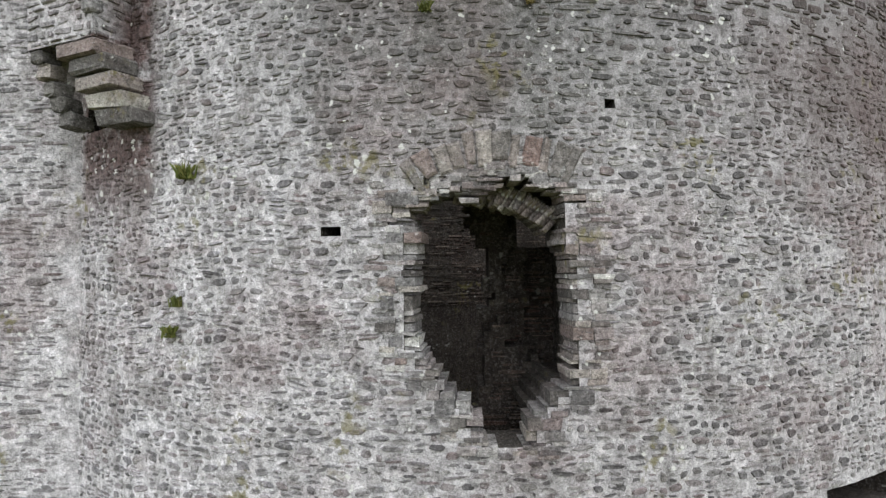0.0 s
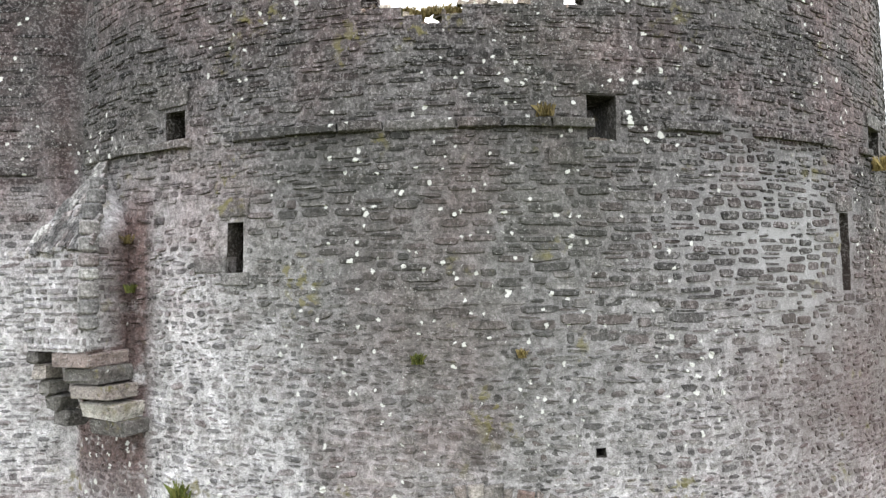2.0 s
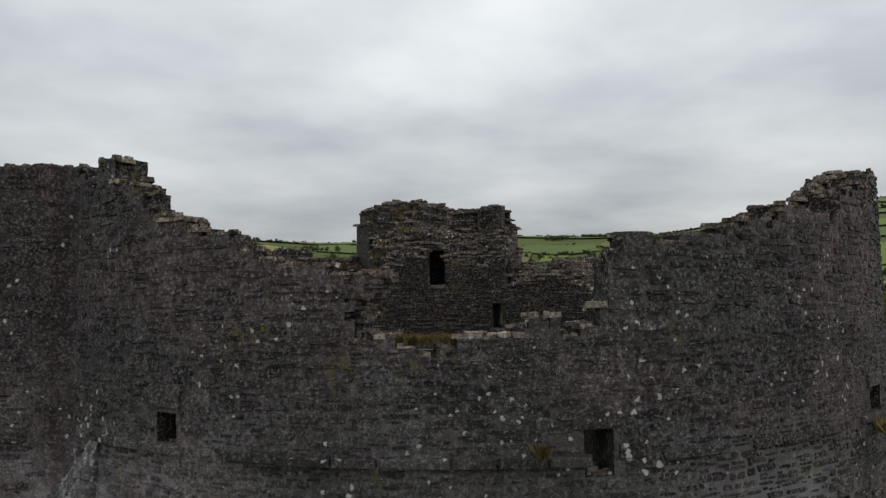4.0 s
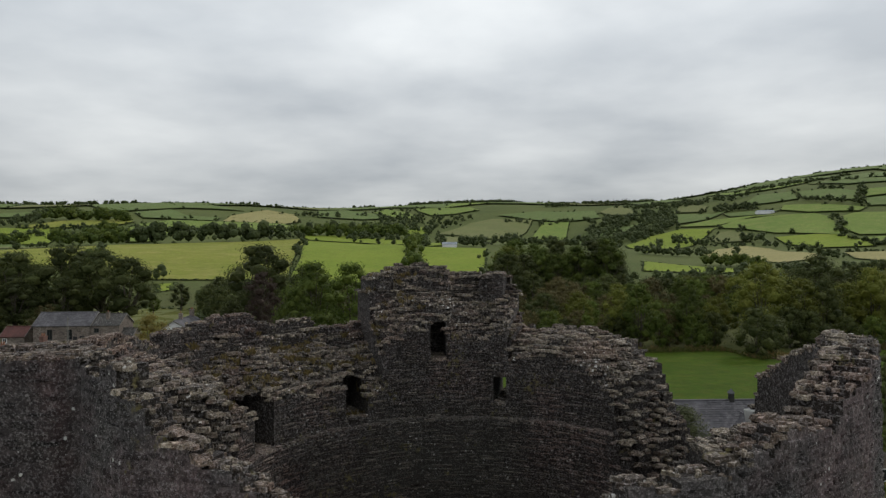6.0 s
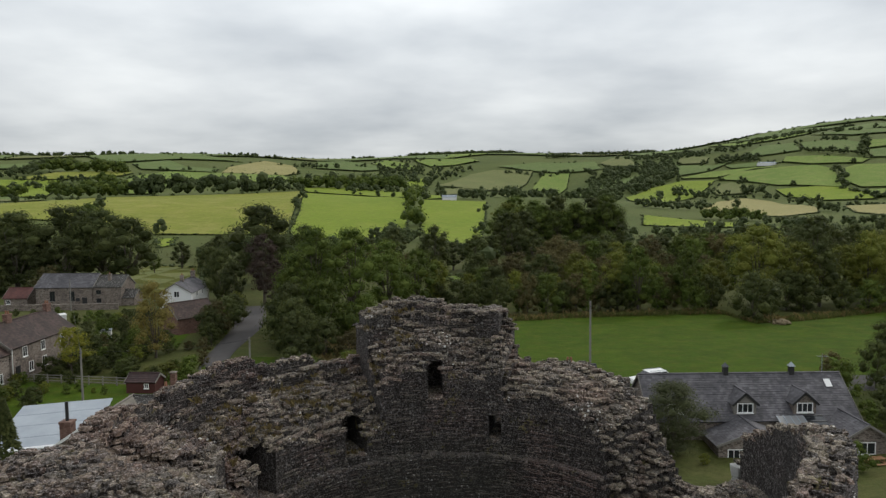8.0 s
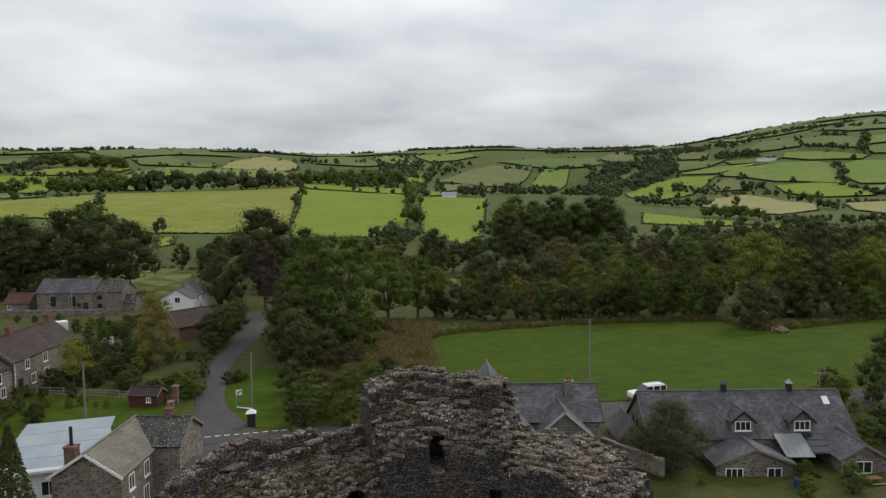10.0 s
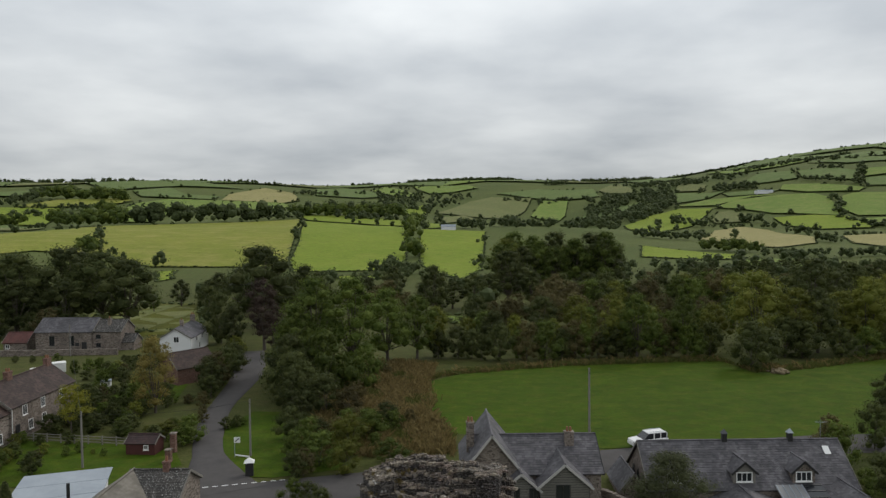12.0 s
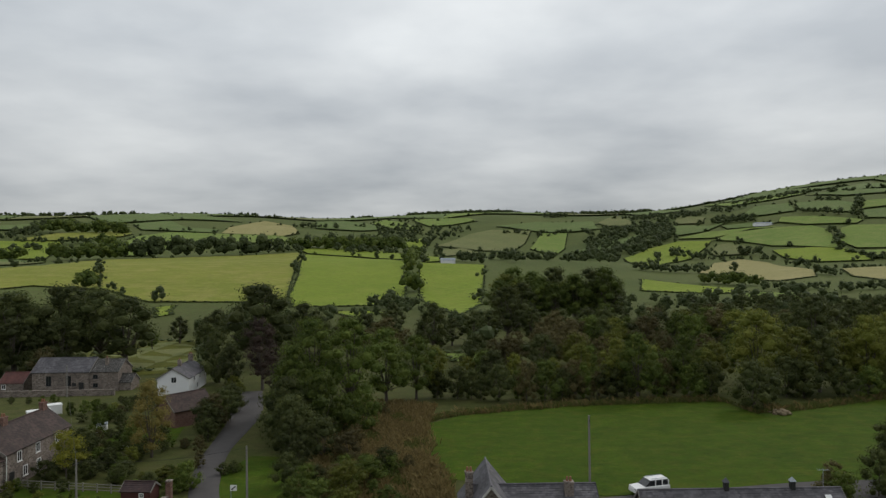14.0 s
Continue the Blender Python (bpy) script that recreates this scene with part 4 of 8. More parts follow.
bounded(FIELD_DULL, [(517, 840), (550, 832), (521, 787), (492, 784)])
bounded(FIELD_FAR, [(447, 1333), (484, 1232), (515, 1233), (457, 1189), (414, 1205)])
bounded(FIELD_OLIVE, [(509, 1481), (521, 1355), (489, 1286), (458, 1348)])
bounded(FIELD_FAR, [(493, 1205), (526, 1169), (553, 1125), (516, 1125), (487, 1166)])
bounded(FIELD_FAR, [(543, 1251), (616, 1343), (654, 1287), (615, 1191), (576, 1212)])
bounded(FIELD_FAR, [(657, 1272), (699, 1219), (700, 1154), (653, 1091), (624, 1190)])
bounded(FIELD_FAR, [(740, 1389), (826, 1326), (853, 1294), (816, 1237), (746, 1264)])
bounded(FIELD_DULL, [(718, 1868), (704, 1624), (788, 1551), (769, 1444), (695, 1414), (616, 1474)])
bounded(FIELD_FAR, [(667, 1085), (712, 1078), (667, 1010), (641, 1035)])
bounded(FIELD_DULL, [(718, 1169), (762, 1155), (724, 1097), (678, 1102)])
bounded(FIELD_FAR, [(820, 1450), (942, 1534), (962, 1459), (885, 1342), (768, 1339)])
bounded(FIELD_LIT, [(-154, 369), (-147, 378), (-134, 337), (-136, 326)])
bounded(FIELD_LIT, [(-55, 347), (-38, 348), (-26, 337), (-43, 316)])
bounded(FIELD_OLIVE, [(-95, 185), (-111, 225), (-108, 236), (-81, 227), (-71, 201), (-62, 173), (-75, 169)], "small mown field behind the houses")
bounded(FIELD_DULL, [(-1, 195), (12, 192), (17, 180), (3, 179)])


def inside(x, y, corners):
    hit = False
    for (x0, y0), (x1, y1) in zip(corners, corners[1:] + corners[:1]):
        if (y0 > y) != (y1 > y) and x < (x1 - x0) * (y - y0) / (y1 - y0) + x0:
            hit = not hit
    return hit


def patchwork():
    """The rest of the hills: an uneven net of pastures in several greens and straws."""
    rng = random.Random(19)
    rings = [820, 960, 1120, 1300, 1500, 1730, 2000, 2300, 2640]
    known = list(BOUNDS)
    net = {}
    for i in range(len(rings)):
        for k in range(-8, 10):
            az = math.radians(k * 4.6 + (2.3 if i % 2 else 0) + rng.uniform(-1.1, 1.1))
            d = rings[i] * rng.uniform(0.955, 1.045)
            net[i, k] = (round(d * math.sin(az), 1), round(d * math.cos(az), 1))
    for i in range(len(rings) - 1):
        for k in range(-8, 9):
            ring = [net[i, k], net[i, k + 1], net[i + 1, k + 1], net[i + 1, k]]
            mx, my = sum(p[0] for p in ring) / 4, sum(p[1] for p in ring) / 4
            if any(inside(mx, my, b) or any(inside(*p, b) for p in ring) or any(inside(*p, ring) for p in b) for b in known):
                continue
            mat = rng.choice([FIELD_DULL, FIELD_FAR, FIELD_FAR, FIELD_FAR, FIELD_OLIVE])
            pasture(mat, ring, "distant hill pasture between hedges")
            NET.append(ring)


NET = []
patchwork()
pasture(FIELD_PADDOCK, [(-94.0, 176.0), (-106.0, 206.0), (-112.0, 234.0), (-82.0, 232.0), (-70.0, 196.0), (-60.0, 169.0), (-76.5, 162.5)], "olive-green paddock behind the white house", "paddock")
pasture(LAWN, [(-2.5, 112.5), (3.3, 118.6), (22.0, 124.3), (44.0, 126.7), (52.1, 127.1), (53.7, 116.9), (62.9, 119.1), (85.2, 128.4), (111.9, 127.3), (99.5, 80.0), (43.8, 79.6), (18.6, 78.0), (1.0, 84.6), (-2.4, 96.6)], "broad mown green meadow", "meadow")
pasture(BRACKEN, [(-14.4, 132.1), (-4.8, 124.0), (-2.8, 112.5), (-2.7, 96.6), (0.4, 84.6), (-6.8, 75.6), (-14.6, 80.4), (-18.5, 103.1)], "bank of rough brown bracken and grass", "rough_bank")


# ---------------------------------------------------------------- foliage
def leaf_cloud(rng, centres, radii, count, size, squash=0.8):
    """Corners of small leaf clumps (quads) spread over several lobes."""
    centres, radii = np.array(centres), np.array(radii)
    share = radii ** 2 / (radii ** 2).sum()
    who = rng.choice(len(radii), count, p=share)
    d = rng.normal(size=(count, 3))
    d /= np.linalg.norm(d, axis=1)[:, None]
    d[:, 2] = np.where(d[:, 2] < -0.35, -d[:, 2] * 0.6, d[:, 2])
    r = radii[who] * rng.uniform(0.62, 1.3, count) * (1 + 0.12 * np.sin(d[:, 0] * 9 + d[:, 1] * 7))
    p = centres[who] + d * r[:, None] * np.array([1, 1, squash])
    t1 = np.cross(d, rng.normal(size=(count, 3)))
    t1 /= np.linalg.norm(t1, axis=1)[:, None] + 1e-9
    nn = d * 0.75 + np.array([0, 0, 0.35]) + rng.normal(0, 0.6, (count, 3))
    t2 = np.cross(nn, t1)
    t2 /= np.linalg.norm(t2, axis=1)[:, None] + 1e-9
    s = size * rng.uniform(0.55, 1.35, count)
    a, b = t1 * s[:, None], t2 * (s * rng.uniform(0.5, 0.9, count))[:, None]
    return np.stack([p - a * 0.9, p - b * 0.7 + a * 0.1, p + a, p + b * 0.8 - a * 0.1], 1)


def lobe_cores(centres, radii, squash=0.8, shrink=0.66):
    """Rough many-sided cores that fill the lobes."""
    verts, faces = [], []
    rng = np.random.default_rng(len(radii))
    for c, r in zip(centres, radii):
        bm = bmesh.new()
        bmesh.ops.create_icosphere(bm, subdivisions=1, radius=1.0)
        bm.verts.ensure_lookup_table()
        o = len(verts)
        for v in bm.verts:
            k = r * shrink * rng.uniform(0.8, 1.08)
            verts.append((c[0] + v.co.x * k, c[1] + v.co.y * k, c[2] + v.co.z * k * squash))
        faces.extend([tuple(o + v.index for v in f.verts) for f in bm.faces])
        bm.free()
    return verts, faces


def tree(name, label, category, leaf, seed, height, spread, trunk=0.28, lobes=13, count=1700, size=0.42, low=0.2, squash=0.8):
    """A tapered trunk with limbs and a crown of small clumps, one metre-true model standing at the origin."""
    rng = np.random.default_rng(seed)
    t = thing(name, label, category)
    bm = bmesh.new()
    fork = height * max(0.12, low)
    tube(bm, (0, 0, -0.3), (0.1, 0.05, fork), trunk, trunk * 0.7)
    centres, radii = [], []
    for i in range(lobes):
        h = low + (1 - low) * ((i + 0.6) / lobes) ** 0.9
        env = math.sin(math.pi * min(1, (h - low * 0.6) / (1.08 - low * 0.6)) ** 0.75)
        a = i * 2.4 + rng.uniform(-0.5, 0.5)
        r = spread * env * rng.uniform(0.3, 0.85)
        rad = spread * rng.uniform(0.20, 0.38) * (0.6 + 0.45 * env)
        c = (r * math.cos(a), r * math.sin(a), min(height - rad * squash * 0.85, height * h))
        centres.append(c)
        radii.append(rad)
        if i % 2 == 0:
            tube(bm, (0.1, 0.05, fork * rng.uniform(0.7, 1.0)), tuple(v * 0.9 for v in c), trunk * 0.4, trunk * 0.1, 6)
    part("trunk", bm, BARK, t, "grey-brown bark")
    count = int(count * 1.75)
    leaves = leaf_cloud(rng, centres, radii, count, size * 0.92, squash)[:, :3]
    cv, cf = lobe_cores(centres, radii, squash, 0.45 if size < 0.2 else 0.62)
    o = len(cv)
    verts = cv + leaves.reshape(-1, 3).tolist()
    faces = cf + [(o + 3 * i, o + 3 * i + 1, o + 3 * i + 2) for i in range(count)]
    raw("crown", verts, faces, leaf, t)
    return t


KINDS = {
    "oak": tree("oak_tree", "broad dark green oak tree in full leaf", "tree", LEAF_DARK, 1, 15.0, 6.6, 0.5, 34, 2900, 0.31),
    "oak2": tree("oak_tree", "rounded dark green oak tree in a copse", "tree", LEAF_DARK, 2, 14.0, 6.0, 0.45, 32, 2600, 0.30),
    "ash": tree("ash_tree", "tall fresh green ash tree beside the lane", "tree", LEAF_MID, 3, 14.0, 5.0, 0.35, 34, 2800, 0.27),
    "ash2": tree("ash_tree", "green ash tree with an uneven crown", "tree", LEAF_MID, 4, 12.0, 4.6, 0.3, 32, 2500, 0.27),
    "willow": tree("willow_tree", "yellow-green willow tree with a soft crown", "tree", LEAF_YELLOW, 5, 11.0, 5.0, 0.3, 32, 2600, 0.26, 0.1),
    "copper": tree("beech_tree", "tall copper-leaved beech tree", "tree", LEAF_PURPLE, 6, 13.0, 3.8, 0.35, 28, 2200, 0.27),
    "birch": tree("birch_tree", "slender birch tree turning gold", "tree", LEAF_GOLD, 7, 9.0, 2.3, 0.16, 24, 3200, 0.15, 0.12, 1.25),
    "scrub": tree("scrub_bush", "dense dark green scrub bush", "bush", LEAF_DARK, 8, 6.0, 3.4, 0.12, 22, 1350, 0.225, 0.03, 0.95),
    "scrub2": tree("scrub_bush", "leafy green hedge bush", "bush", LEAF_MID, 9, 6.0, 3.2, 0.12, 22, 1350, 0.225, 0.03, 0.95),
    "sallow": tree("sallow_bush", "yellowing sallow bush in full leaf", "bush", LEAF_YELLOW, 10, 6.0, 3.2, 0.12, 22, 1350, 0.225, 0.03, 1.0),
    "rust": tree("scrub_bush", "brown autumn scrub bush among willows", "bush", LEAF_RUST, 11, 6.0, 3.0, 0.12, 22, 1250, 0.235, 0.03, 0.95),
    "acer": tree("maple_tree", "small golden-green maple tree in a garden", "tree", LEAF_MAPLE, 12, 5.4, 2.3, 0.12, 18, 2000, 0.14, 0.25),
    "olive": tree("willow_tree", "grey-green bushy willow beside the barn", "tree", LEAF_GREY, 13, 6.8, 2.8, 0.16, 34, 9500, 0.11, 0.05, 1.0),
}
USED = set()


def grow(kind, x, y, height, wide=1.0, rng=random):
    base = KINDS[kind]
    full = {"oak": 15, "oak2": 14, "ash": 14, "ash2": 12, "willow": 11, "copper": 13, "birch": 9, "acer": 5.4, "olive": 6.8}.get(kind, 6.0)
    k = height / full
    m = pose(x, y, float(land(x, y)), 0, 0, rng.uniform(0, 360)) @ Matrix.Diagonal((k * wide, k * wide, k, 1))
    if kind not in USED:
        USED.add(kind)
        base.matrix_basis = m
        return base
    keep = base.scale.copy()
    base.scale = (1, 1, 1)
    c = copy_thing(base, m)
    base.scale = keep
    return c


def belt(seed, kinds, count, x0, x1, y0, y1, h0, h1, wide=1.0, slant=0.0):
    """A loose belt of single trees between two corners of the plan."""
    rng = random.Random(seed)
    for i in range(count):
        f = (i + rng.uniform(0.1, 0.9)) / count
        x = x0 + (x1 - x0) * f
        y = rng.uniform(y0, y1) + slant * (x - x0)
        grow(rng.choice(kinds), x, y, rng.uniform(h0, h1), wide * rng.uniform(0.85, 1.15), rng)


# copse behind the chapel
for x, y, h in [(-118.7, 183.7, 18.6), (-110.0, 176.4, 20.1), (-99.3, 181.9, 21.5), (-89.6, 180.2, 20.3), (-80.8, 175.6, 18.4), (-127.0, 174.0, 16.1), (-105.2, 168.5, 13.8), (-94.3, 170.2, 13.3), (-115.9, 166.5, 12.5), (-135.3, 181.7, 18.2), (-142.8, 168.5, 14.6)]:
    grow("oak" if h > 14.6 else "oak2", x, y, h, 1.12)
grow("oak", -47.4, 177.8, 21.3, 1.15)
grow("oak2", -38.2, 190.7, 15.3)
grow("scrub", -49.7, 153.1, 11.7, 0.8)
grow("scrub", -45.1, 147.3, 9.2, 0.85)
grow("copper", -37.6, 143.7, 15.1)
grow("copper", -33.7, 136.9, 10.3)
grow("ash", -21.7, 115.6, 17.5, 1.05)
grow("ash", -15.6, 118.0, 17.2, 1.0)
grow("ash2", -23.8, 110.8, 13.5, 0.9)
grow("ash2", -10.2, 126.8, 14.5)
grow("ash2", -4.9, 131.8, 12.5)
grow("willow", -1.3, 134.3, 10.2, 0.7)
grow("scrub", -23.6, 105.0, 9.6, 0.9)
grow("scrub", -25.2, 112.0, 8.2, 0.9)
grow("scrub2", -26.8, 119.0, 7.5, 0.9)
grow("scrub", -21.3, 98.3, 8.1, 0.9)
grow("scrub2", -18.3, 105.6, 10.0, 1.0)
grow("scrub2", -11.9, 107.8, 7.0)
grow("scrub", -21.0, 94.1, 6.2)
grow("scrub", -16.0, 93.3, 6.0, 1.15)
grow("rust", -12.6, 92.1, 4.3, 1.2)
grow("scrub2", -9.1, 81.4, 4.1, 1.2)
grow("sallow", -10.7, 77.3, 4.7)
grow("scrub2", -13.4, 73.4, 3.8, 1.3)
grow("scrub", -7.4, 87.2, 3.4, 1.2)
grow("scrub2", -5.7, 73.8, 2.9, 1.4)
belt(1, ["scrub", "scrub", "scrub2", "scrub", "rust"], 20, -1.3, 53.5, 129.3, 133.5, 5.0, 8.0, 0.9)
belt(2, ["sallow", "willow", "scrub2", "scrub", "sallow"], 15, 2.2, 61.1, 137.0, 148.9, 5.6, 8.8, 0.9)
belt(3, ["scrub2", "sallow", "scrub", "rust"], 18, 7.2, 71.9, 151.3, 173.4, 6.0, 9.6, 1.0)
grow("ash2", 37.3, 130.2, 12.7, 0.9)
grow("willow", 33.9, 132.9, 11.4, 0.8)
grow("ash2", 47.2, 132.4, 11.8, 0.8)
grow("willow", 63.8, 138.3, 16.1, 1.0)
grow("willow", 69.8, 134.1, 12.9, 0.95)
grow("scrub", 54.4, 120.0, 8.8, 1.05)
grow("scrub", 58.7, 123.6, 7.0, 1.0)
grow("oak2", 91.5, 168.1, 17.2, 1.0)
belt(4, ["willow", "oak2", "ash2"], 11, 72.7, 132.6, 132.8, 147.6, 11.0, 15.1, 1.0, 0.15)
belt(5, ["scrub", "scrub2", "scrub"], 12, 62.6, 124.5, 125.5, 131.9, 5.8, 8.1, 1.0, 0.12)
# far side of the stream: rough scrub and standards
grow("oak", 21.0, 219.1, 17.9, 1.0)
grow("oak2", 14.7, 213.7, 10.6, 1.1)
grow("oak2", 28.1, 214.9, 11.7, 1.0)
grow("oak2", -2.4, 195.7, 14.6, 0.85)
grow("oak2", -15.2, 214.7, 13.2, 1.0)
belt(6, ["scrub", "rust", "scrub", "oak2"], 16, -62.9, 17.3, 196.6, 221.8, 6.4, 11.5, 1.1)
belt(7, ["rust", "scrub", "sallow", "scrub2"], 34, 26.7, 114.4, 187.1, 225.9, 7.3, 10.9, 1.1)
belt(8, ["rust", "scrub", "scrub2"], 22, 32.7, 144.5, 220.5, 253.2, 6.4, 10.7, 1.1)
belt(9, ["oak", "ash", "willow", "ash2", "oak2"], 15, 21.0, 70.0, 260.0, 280.5, 17.0, 23.4, 1.0)
belt(10, ["oak2", "scrub", "ash2"], 12, -91.7, -37.7, 196.4, 230.9, 6.4, 11.5, 1.0)
belt(12, ["scrub", "oak2", "rust", "scrub"], 26, 88.0, 190.0, 262.0, 300.0, 5.0, 8.5, 1.2, 0.1)
belt(13, ["scrub", "scrub", "oak2"], 16, 118.0, 230.0, 312.0, 330.0, 5.0, 8.0, 1.2, 0.15)
belt(11, ["oak2", "oak"], 8, 101.5, 163.7, 186.9, 212.7, 11.3, 15.4, 1.0)
# gardens and lane
grow("birch", -40.6, 95.8, 10.8, 1.3)
grow("acer", -47.3, 86.4, 6.2)
grow("olive", 20.6, 60.3, 6.4, 1.35)
for k, x, y, h in [("scrub", -37.6, 109.8, 5.4), ("scrub", -35.3, 103.6, 3.6), ("scrub2", -36.4, 112.5, 4.6), ("rust", -34.3, 97.4, 2.6), ("scrub2", -45.7, 100.2, 5.4), ("scrub", -43.9, 90.4, 4.8), ("scrub2", -40.9, 88.0, 2.4),
                   ("scrub", -51.5, 110.3, 4.7), ("scrub2", -48.3, 106.4, 4.7), ("scrub2", -54.7, 109.1, 5.9), ("scrub", -59.4, 120.7, 4.1), ("scrub2", -63.4, 126.1, 3.6), ("scrub2", -33.5, 84.3, 2.4), ("rust", -32.1, 90.2, 2.2),
                   ("scrub2", 41.3, 70.4, 5.1), ("scrub2", 45.5, 66.1, 4.6), ("scrub", 50.7, 67.8, 4.4), ("scrub2", 44.6, 60.2, 3.8), ("rust", 42.4, 74.0, 4.9), ("scrub2", 34.3, 55.6, 2.7), ("sallow", 29.9, 54.6, 2.0), ("scrub2", 39.5, 56.1, 2.7), ("scrub", 49.0, 76.6, 5.5),
                   ("oak2", 57.2, 86.4, 6.6), ("sallow", -27.3, 50.9, 3.5), ("scrub", -53.6, 80.0, 2.3), ("scrub2", -42.2, 78.6, 1.4), ("sallow", -46.1, 78.1, 1.4), ("scrub2", -38.7, 77.2, 1.1)]:
    grow(k, x, y, h * (0.62 if x < -40.5 and h > 3.3 else 1.0), 0.95)

# hedges and shrubs that fill the gardens and the bank
for k, x, y, h in [("scrub2", -66.5, 122.7, 3.9), ("scrub2", -64.3, 123.5, 4.1), ("scrub2", -63.6, 125.7, 3.5), ("scrub2", -57.1, 118.0, 2.8), ("scrub", -54.2, 99.6, 5.6), ("scrub", -51.6, 98.4, 6.0), ("rust", -47.1, 94.6, 3.7), ("scrub", -48.1, 93.9, 3.0), ("scrub", -40.2, 84.2, 2.2), ("scrub2", -46.9, 101.7, 1.8), ("scrub2", -45.2, 102.2, 1.8), ("scrub", -39.9, 98.4, 1.8), ("scrub", -36.8, 107.6, 4.9), ("rust", -36.6, 110.4, 6.0), ("scrub", -36.4, 114.2, 6.1), ("scrub", -37.6, 122.0, 5.5), ("scrub2", -30.5, 81.8, 3.5), ("scrub", -27.8, 87.2, 1.7), ("scrub", -26.7, 88.1, 1.7), ("scrub2", -36.3, 81.3, 1.6), ("scrub", -35.0, 82.0, 2.2), ("scrub2", -32.2, 81.1, 1.9), ("scrub2", -51.0, 82.2, 1.6), ("scrub", -45.2, 81.6, 1.8), ("scrub", -48.4, 81.3, 1.4), ("sallow", -51.2, 81.0, 1.6), ("scrub", -83.3, 132.7, 1.5), ("scrub", -79.9, 132.5, 1.5), ("scrub2", -77.7, 133.4, 1.5), ("scrub2", -75.4, 133.2, 1.8), ("scrub2", -68.3, 152.9, 2.2), ("scrub", -57.1, 124.5, 2.3), ("sallow", -44.2, 144.8, 5.0), ("sallow", -41.2, 139.9, 4.1), ("scrub", -22.2, 100.6, 7.7), ("scrub", -20.3, 97.5, 6.6), ("scrub", -19.6, 106.8, 7.2), ("scrub2", -16.0, 106.6, 6.2), ("scrub2", -12.0, 84.8, 3.2), ("rust", -9.0, 82.6, 2.7), ("scrub2", -6.5, 85.7, 2.7), ("rust", -4.1, 87.9, 2.2), ("sallow", -11.8, 78.8, 3.4), ("scrub", -14.8, 80.9, 3.1), ("scrub2", -7.9, 78.7, 2.0), ("rust", -12.5, 100.1, 3.3), ("rust", -9.9, 117.6, 2.9), ("scrub2", 25.3, 134.6, 5.6), ("scrub", 32.3, 131.5, 6.7), ("sallow", -10.3, 70.8, 3.7), ("scrub", -12.6, 62.6, 2.4), ("scrub", -10.9, 61.0, 2.4), ("rust", -12.5, 80.6, 3.4), ("scrub2", -8.8, 81.5, 4.1), ("scrub", -15.3, 69.3, 3.0), ("scrub2", -6.2, 87.5, 2.5), ("rust", -10.4, 86.4, 2.9), ("scrub2", -14.1, 63.3, 2.5), ("scrub", -48.5, 76.6, 2.0), ("sallow", -48.5, 75.0, 1.8), ("rust", -45.8, 76.5, 1.2), ("scrub2", -43.1, 77.4, 1.3), ("sallow", -40.3, 77.9, 0.7), ("scrub2", -30.9, 81.2, 2.6), ("scrub2", -27.2, 88.0, 1.1), ("scrub2", -26.2, 89.0, 1.1), ("scrub2", 15.3, 58.1, 1.0), ("sallow", 22.5, 57.7, 1.0), ("scrub2", 31.5, 57.7, 2.2), ("scrub2", 40.2, 63.9, 3.2), ("scrub", 42.7, 65.3, 3.9), ("scrub", -18.6, 82.7, 4.2), ("scrub2", -16.3, 75.1, 3.5), ("rust", -14.5, 70.4, 3.0), ("scrub", -18.8, 89.2, 3.9), ("scrub2", -15.5, 78.5, 4.0), ("rust", -146.5, 158.8, 6.6), ("rust", -139.9, 159.7, 7.0), ("scrub", -134.1, 161.5, 4.8), ("scrub", -127.9, 162.9, 4.8), ("scrub", -123.8, 162.1, 5.3), ("scrub", -117.7, 165.0, 4.9), ("rust", -111.3, 161.7, 7.4), ("scrub", -106.0, 162.1, 7.4), ("scrub", -100.0, 165.8, 6.1), ("rust", -93.5, 161.9, 7.4), ("scrub", -87.1, 165.5, 5.4), ("scrub", -82.4, 165.7, 5.3), ("scrub", -76.8, 164.0, 4.5)]:
    grow(k, x, y, h * (0.62 if -70 < x < -40.5 and h > 3.3 else 1.0), 1.05)


def garden_shrubs():
    """Low mixed shrubs, borders and clipped hedges between the lawns of the cottage gardens."""
    rng = random.Random(83)
    beds = [(-53.5, -42.0, 103.5, 106.5, 9), (-53.5, -46.5, 109.0, 115.5, 8), (-52.0, -38.5, 84.5, 87.0, 11), (-51.5, -41.5, 89.0, 94.5, 11), (-43.0, -36.5, 97.0, 103.0, 4), (-62.0, -53.0, 116.5, 123.0, 9), (-40.0, -31.5, 83.0, 88.5, 5), (-53.0, -40.0, 70.5, 73.5, 5)]
    for x0, x1, y0, y1, n in beds:
        for _ in range(n):
            h = rng.uniform(1.0, 2.6)
            grow(rng.choice(["scrub", "scrub", "scrub2", "rust", "sallow", "scrub"]), rng.uniform(x0, x1), rng.uniform(y0, y1), h, rng.uniform(1.0, 1.5), rng)
    for a, b in (((-52, 100.5), (-44.5, 98.6)), ((-62, 132.5), (-54, 131.5)), ((-57, 126.5), (-45.5, 124.5))):
        n = int(math.dist(a, b) / 0.9)
        for i in range(n + 1):
            f = i / n
            grow("scrub", a[0] + (b[0] - a[0]) * f, a[1] + (b[1] - a[1]) * f, rng.uniform(1.3, 1.6), 1.0, rng)


garden_shrubs()


